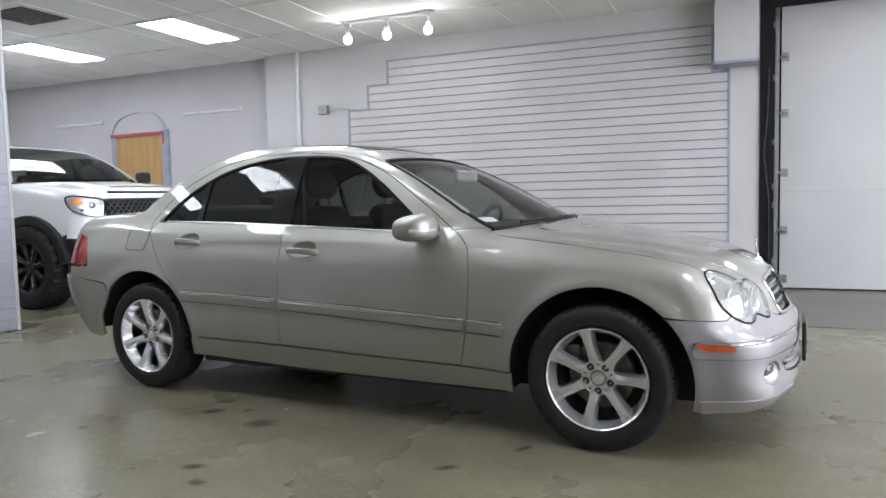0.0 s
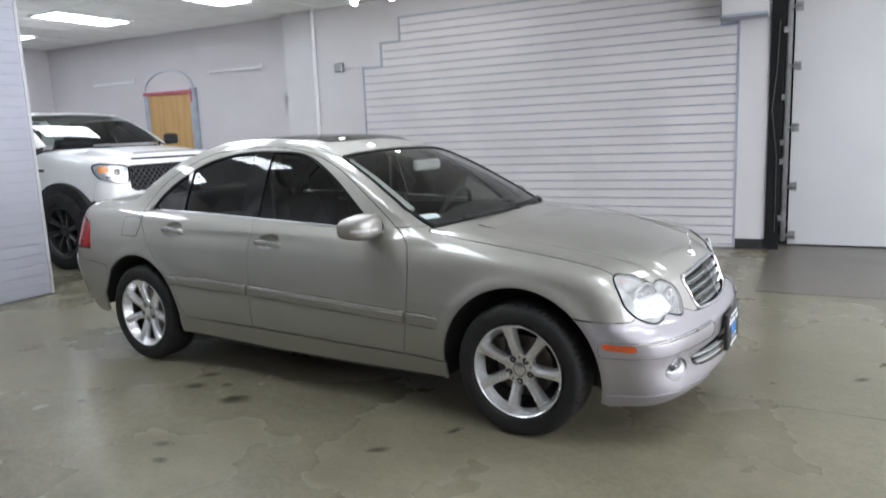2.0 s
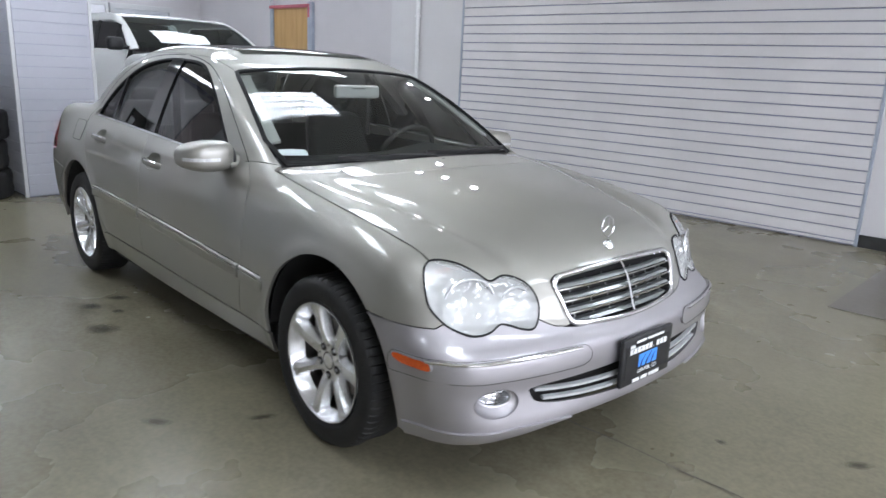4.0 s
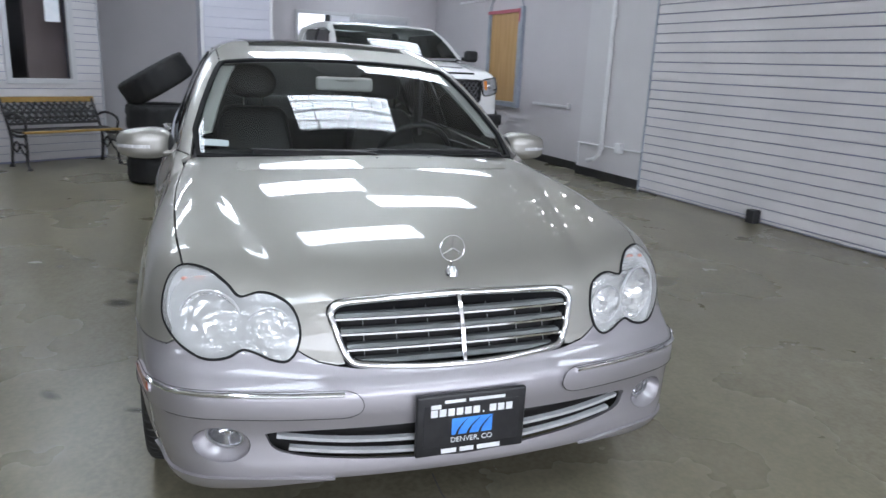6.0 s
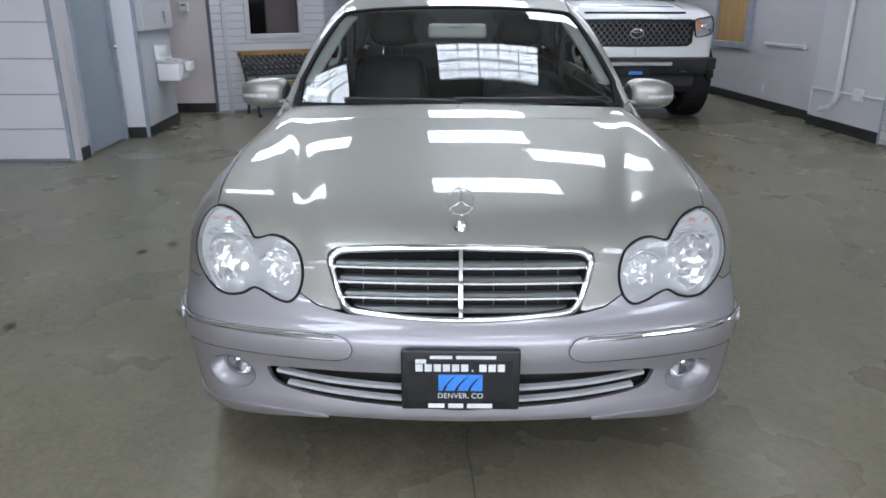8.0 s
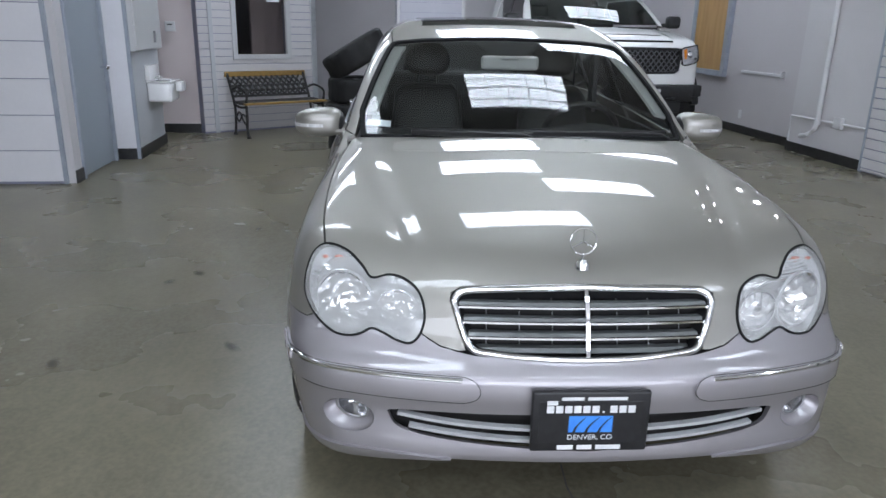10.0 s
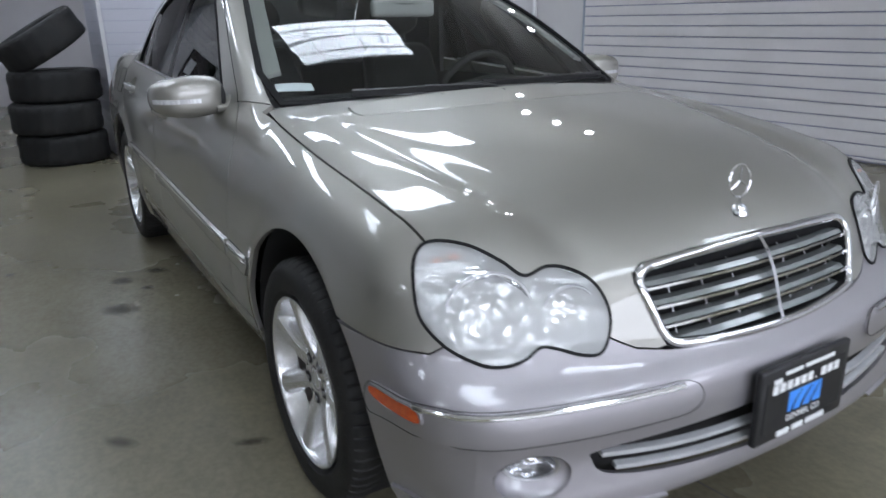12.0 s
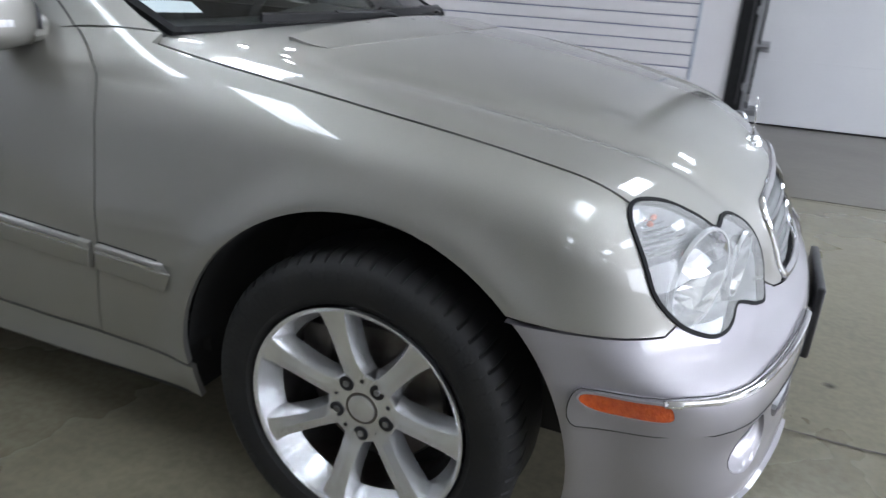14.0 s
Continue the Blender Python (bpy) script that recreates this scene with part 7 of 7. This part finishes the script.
# flares, mirrors, wheels
for s in (-1, 1):
    for cx in (0, -3.7):
        ln = [(x, s * .985, z) for x, z in tarch(cx, 178, 8, .515)]
        part("wheel_flare", sweep(bmesh.new(), ln, [(-.05, -.05), (.05, -.05), (.045, .03), (-.045, .03)], Vector((0, s, 0))), M["black"], pk, "black wheel flare")
        bm = bmesh.new()
        rows = [[bm.verts.new((cx + .50 * math.cos(a), s * y, .42 + .50 * math.sin(a))) for a in np.linspace(math.radians(-10), math.radians(190), 22)] for y in (.95, .5)]
        for i in range(21):
            bm.faces.new((rows[0][i], rows[0][i + 1], rows[1][i + 1], rows[1][i]))
        bm.faces.new(rows[1])
        part("wheel_housing", bm, M["dark"], pk)
    mr = thing("wing_mirror", None)
    mr.parent = pk
    bm = bmesh.new()
    box(bm, (-.56, min(s * .97, s * 1.15), 1.35), (-.44, max(s * .97, s * 1.15), 1.50), .04, 3)
    part("mirror_housing", bm, M["black"], mr, "black mirror housing")
    part("mirror_arm", tube(bmesh.new(), [(-.51, s * .86, 1.38), (-.50, s * .98, 1.39)], .025), M["black"], mr)
    part("mirror_glass", boxes(((-.566, min(s * .99, s * 1.13), 1.37), (-.5615, max(s * .99, s * 1.13), 1.48))), M["mirror"], mr, smooth=0)
    part("side_badge", boxes(((-.40, min(s * .972, s * .979), 1.10), (-.28, max(s * .972, s * .979), 1.13))), M["black"], pk, smooth=0)


def off_road_wheel(x, y):
    w = thing("wheel", None)
    w.parent = pk
    tagged(w, "black off-road wheel with a knobbly tyre")
    w.matrix_local = pose(x, y, .44, 0, 0, 180 if y > 0 else 0) @ Matrix.Scale(1.06, 4)
    ax = Matrix(((1, 0, 0, 0), (0, 0, -1, 0), (0, 1, 0, 0), (0, 0, 0, 1)))
    bm = bmesh.new()
    seg = 96
    lathe(bm, [(.255, .12), (.29, .145), (.35, .15), (.39, .14), (.412, .12), (.415, .07), (.415, .02), (.415, -.02), (.415, -.07), (.412, -.12), (.39, -.14), (.35, -.15), (.29, -.145), (.255, -.12), (.25, 0)], ax, seg, True)
    for i, v in enumerate(list(bm.verts)):
        row, k = divmod(i, seg)
        if 3 <= row <= 10 and (k + (2 if row % 2 else 0)) % 4 < 1:
            r = math.hypot(v.co.x, v.co.z)
            v.co.x *= 1 - .016 / r
            v.co.z *= 1 - .016 / r
    part("tyre", bm, M["rubber"], w, "black knobbly tyre", 25)
    rm_ = part("rim", lathe(bmesh.new(), [(.262, .125), (.255, .135), (.24, .12), (.22, .04), (.20, -.1), (.24, -.12), (.25, 0)], ax, 48, True), M["black"], w, "black rim")
    for i in range(8):
        a = 2 * math.pi * (i + .3) / 8
        bm = bmesh.new()
        for da in (-.10, .10):
            rod(bm, (.05 * math.cos(a), -.07, .05 * math.sin(a)), (.235 * math.cos(a + da), -.105, .235 * math.sin(a + da)), .016, .013, seg=8)
        part("spoke", bm, M["plate"], rm_)
        part("milled_edge", rod(bmesh.new(), (.10 * math.cos(a + .05), -.098, .10 * math.sin(a + .05)), (.20 * math.cos(a + .09), -.116, .20 * math.sin(a + .09)), .005, seg=6), M["chrome"], rm_, "bright milled edge")
    part("hub", lathe(bmesh.new(), [(0, .10), (.05, .098), (.075, .07), (.08, 0)], ax, 24), M["plate"], rm_)
    part("wheel_back", lathe(bmesh.new(), [(0, .0), (.23, .0), (.23, -.01), (0, -.01)], ax, 24), M["dark"], w)
    return w


for x, y in ((0, -.905), (0, .905), (-3.7, -.905), (-3.7, .905)):
    off_road_wheel(x, y)
# cab inside and chassis
part("chassis", boxes(((-4.4, -.45, .45), (.55, .45, .75)), ((-2.8, -.85, .48), (-.5, .85, .7))), M["dark"], pk, smooth=0)
bm = bmesh.new()
box(bm, (-.85, -.80, 1.02), (-.30, .80, 1.345), .05)
part("dashboard", bm, M["dash"], pk, "dark dashboard")
for y in (-.42, .42):
    bm = bmesh.new()
    box(bm, (-1.75, y - .27, .9), (-1.6, y + .27, 1.48), .06, 3)
    box(bm, (-1.74, y - .13, 1.47), (-1.62, y + .13, 1.63), .04, 3)
    part("seat", bm, M["leather"], pk, "dark seat")
part("cab_back", boxes(((-2.83, -.7, .8), (-2.80, .7, 1.75)), ((-2.8, -.86, .7), (-.5, -.84, 1.36)), ((-2.8, .84, .7), (-.5, .86, 1.36))), M["dash"], pk, smooth=0)
part("windscreen_paper", boxes(((-.52, .15, 1.346), (-.34, .55, 1.349))), M["paper"], pk, "pale paper on the dashboard", 0)
hd_ = top_pts(truck_cab, [(-1.12, 0), (-1.13, -.4), (-1.17, -.64), (-1.6, -.67), (-2.3, -.67), (-2.7, -.64), (-2.72, 0)])
part("headlining", panel("headlining", truck_cab, hd_ + mirrored(hd_[::-1])[1:-1], (0, 0, -1), M["headliner"], h=.08, off=-.035, depth=0), None, pk, "grey headlining")
part("aerial", rod(bmesh.new(), (-.3, -.80, 1.33), (-.3, -.80, 1.40), .006, seg=8), M["black"], pk)

# ---- bench by the office ----
BEN = ROOM @ pose(-6.945, -2.196, 0, 0, 0, 31)
bn = thing("garden_bench", BEN, "cast-iron bench with yellow wooden slats and lattice back", "bench")
LEN = 1.05
for y in (.0, LEN):
    for pts, r in ((((.04, .0), (.08, .22), (.06, .40), (-.125, .745)), .017), (((.46, .0), (.42, .10), (.44, .24), (.43, .38)), .017), (((.05, .38), (.25, .36), (.44, .38)), .015),
                   (((.02, .56), (.20, .60), (.40, .57), (.46, .52), (.44, .44), (.42, .38)), .015), (((.08, .20), (.20, .30), (.32, .20), (.43, .14)), .010), (((.07, .28), (.18, .18), (.30, .28), (.42, .24)), .009)):
        ln = loop_through([(x, y, z) for x, z in pts], 5, False)
        part("iron_side", tube(bmesh.new(), [np.maximum(q, (-9, -9, r * .9)) for q in ln], r), M["iron"], bn)
    for fx in (.04, .46):
        part("foot", lathe(bmesh.new(), [(0, .03), (.018, .028), (.026, .012), (.028, 0), (0, 0)], Matrix.Translation((fx, y, 0)), 16), M["iron"], bn)
for k in range(5):
    x = .09 + .083 * k
    part("seat_slat", boxes(((x, -.03, .395 + .004 * abs(k - 2)), (x + .06, LEN + .03, .42 + .004 * abs(k - 2))), bevel=.005), M["wood"] if k == 4 else M["iron"], bn, "yellow wooden slat" if k == 4 else "", 0)
bm = boxes(((-.145, -.03, .70), (-.112, LEN + .03, .765)), bevel=.006)
part("top_rail", bm, M["wood"], bn, "yellow wooden top rail", 0)
part("lower_rail", boxes(((.02, 0, .46), (.045, LEN, .49)), bevel=.004), M["iron"], bn, smooth=0)
bm = bmesh.new()
n = 14
for k in range(-5, n + 1):
    for sl in (1, -1):
        y0 = LEN * (k + .5) / n
        pts = [(.03 - .148 * t, y0 + sl * .2 * t, .48 + .225 * t) for t in np.linspace(0, 1, 5)]
        pts = [q for q in pts if .0 <= q[1] <= LEN]
        if len(pts) > 1:
            tube(bm, pts, .0115, n=5)
for k in range(n):
    for j in range(3):
        ball(bm, (.03 - .148 * (.25 + .25 * j), LEN * (k + .5) / n, .48 + .225 * (.25 + .25 * j)), (.010, .020, .020), 8, 6)
tagged(part("lattice_back", bm, M["iron"], bn, "black cast lattice"), kind="stuff")

# ---- stack of tyres beside the column ----
def loose_tyre(m, label):
    t = thing("tyre", m, label, "tyre", "tyre stack")
    bm = bmesh.new()
    seg = 80
    lathe(bm, [(.23, .10), (.25, .125), (.30, .135), (.345, .128), (.366, .11), (.372, .06), (.372, .0), (.372, -.06), (.366, -.11), (.345, -.128), (.30, -.135), (.25, -.125), (.23, -.10), (.235, 0)], Matrix(), seg, True)
    for i, v in enumerate(list(bm.verts)):
        row, k = divmod(i, seg)
        if 4 <= row <= 8 and (k % 4 == 0 or row == 6):
            r = math.hypot(v.co.x, v.co.y)
            v.co.x *= 1 - .007 / r
            v.co.y *= 1 - .007 / r
    part("casing", bm, M["rubber"], t, "", 40)
    return t


for k, (dx, dy) in enumerate(((0, 0), (.015, -.02), (-.01, .015))):
    t = loose_tyre(ROOM @ Matrix.Translation((-5.78 + dx, -.60 + dy, .135 + .27 * k)), "used black tyre lying in a stack beside the column")
    if k == 2:
        part("rim", lathe(bmesh.new(), [(.225, .09), (.235, .105), (.22, .10), (.20, .03), (.10, .05), (.06, .09), (0, .09)], Matrix(), 40), M["chrome"], t, "chrome rim")
        for i in range(6):
            a = math.pi / 3 * i
            part("spoke", rod(bmesh.new(), (.06 * math.cos(a), .06 * math.sin(a), .085), (.215 * math.cos(a), .215 * math.sin(a), .075), .02, .016, seg=8), M["chrome"], t)
loose_tyre(ROOM @ pose(-5.80, -.64, 1.055, 31, 0, 0), "used black tyre leaning on top of the stack")
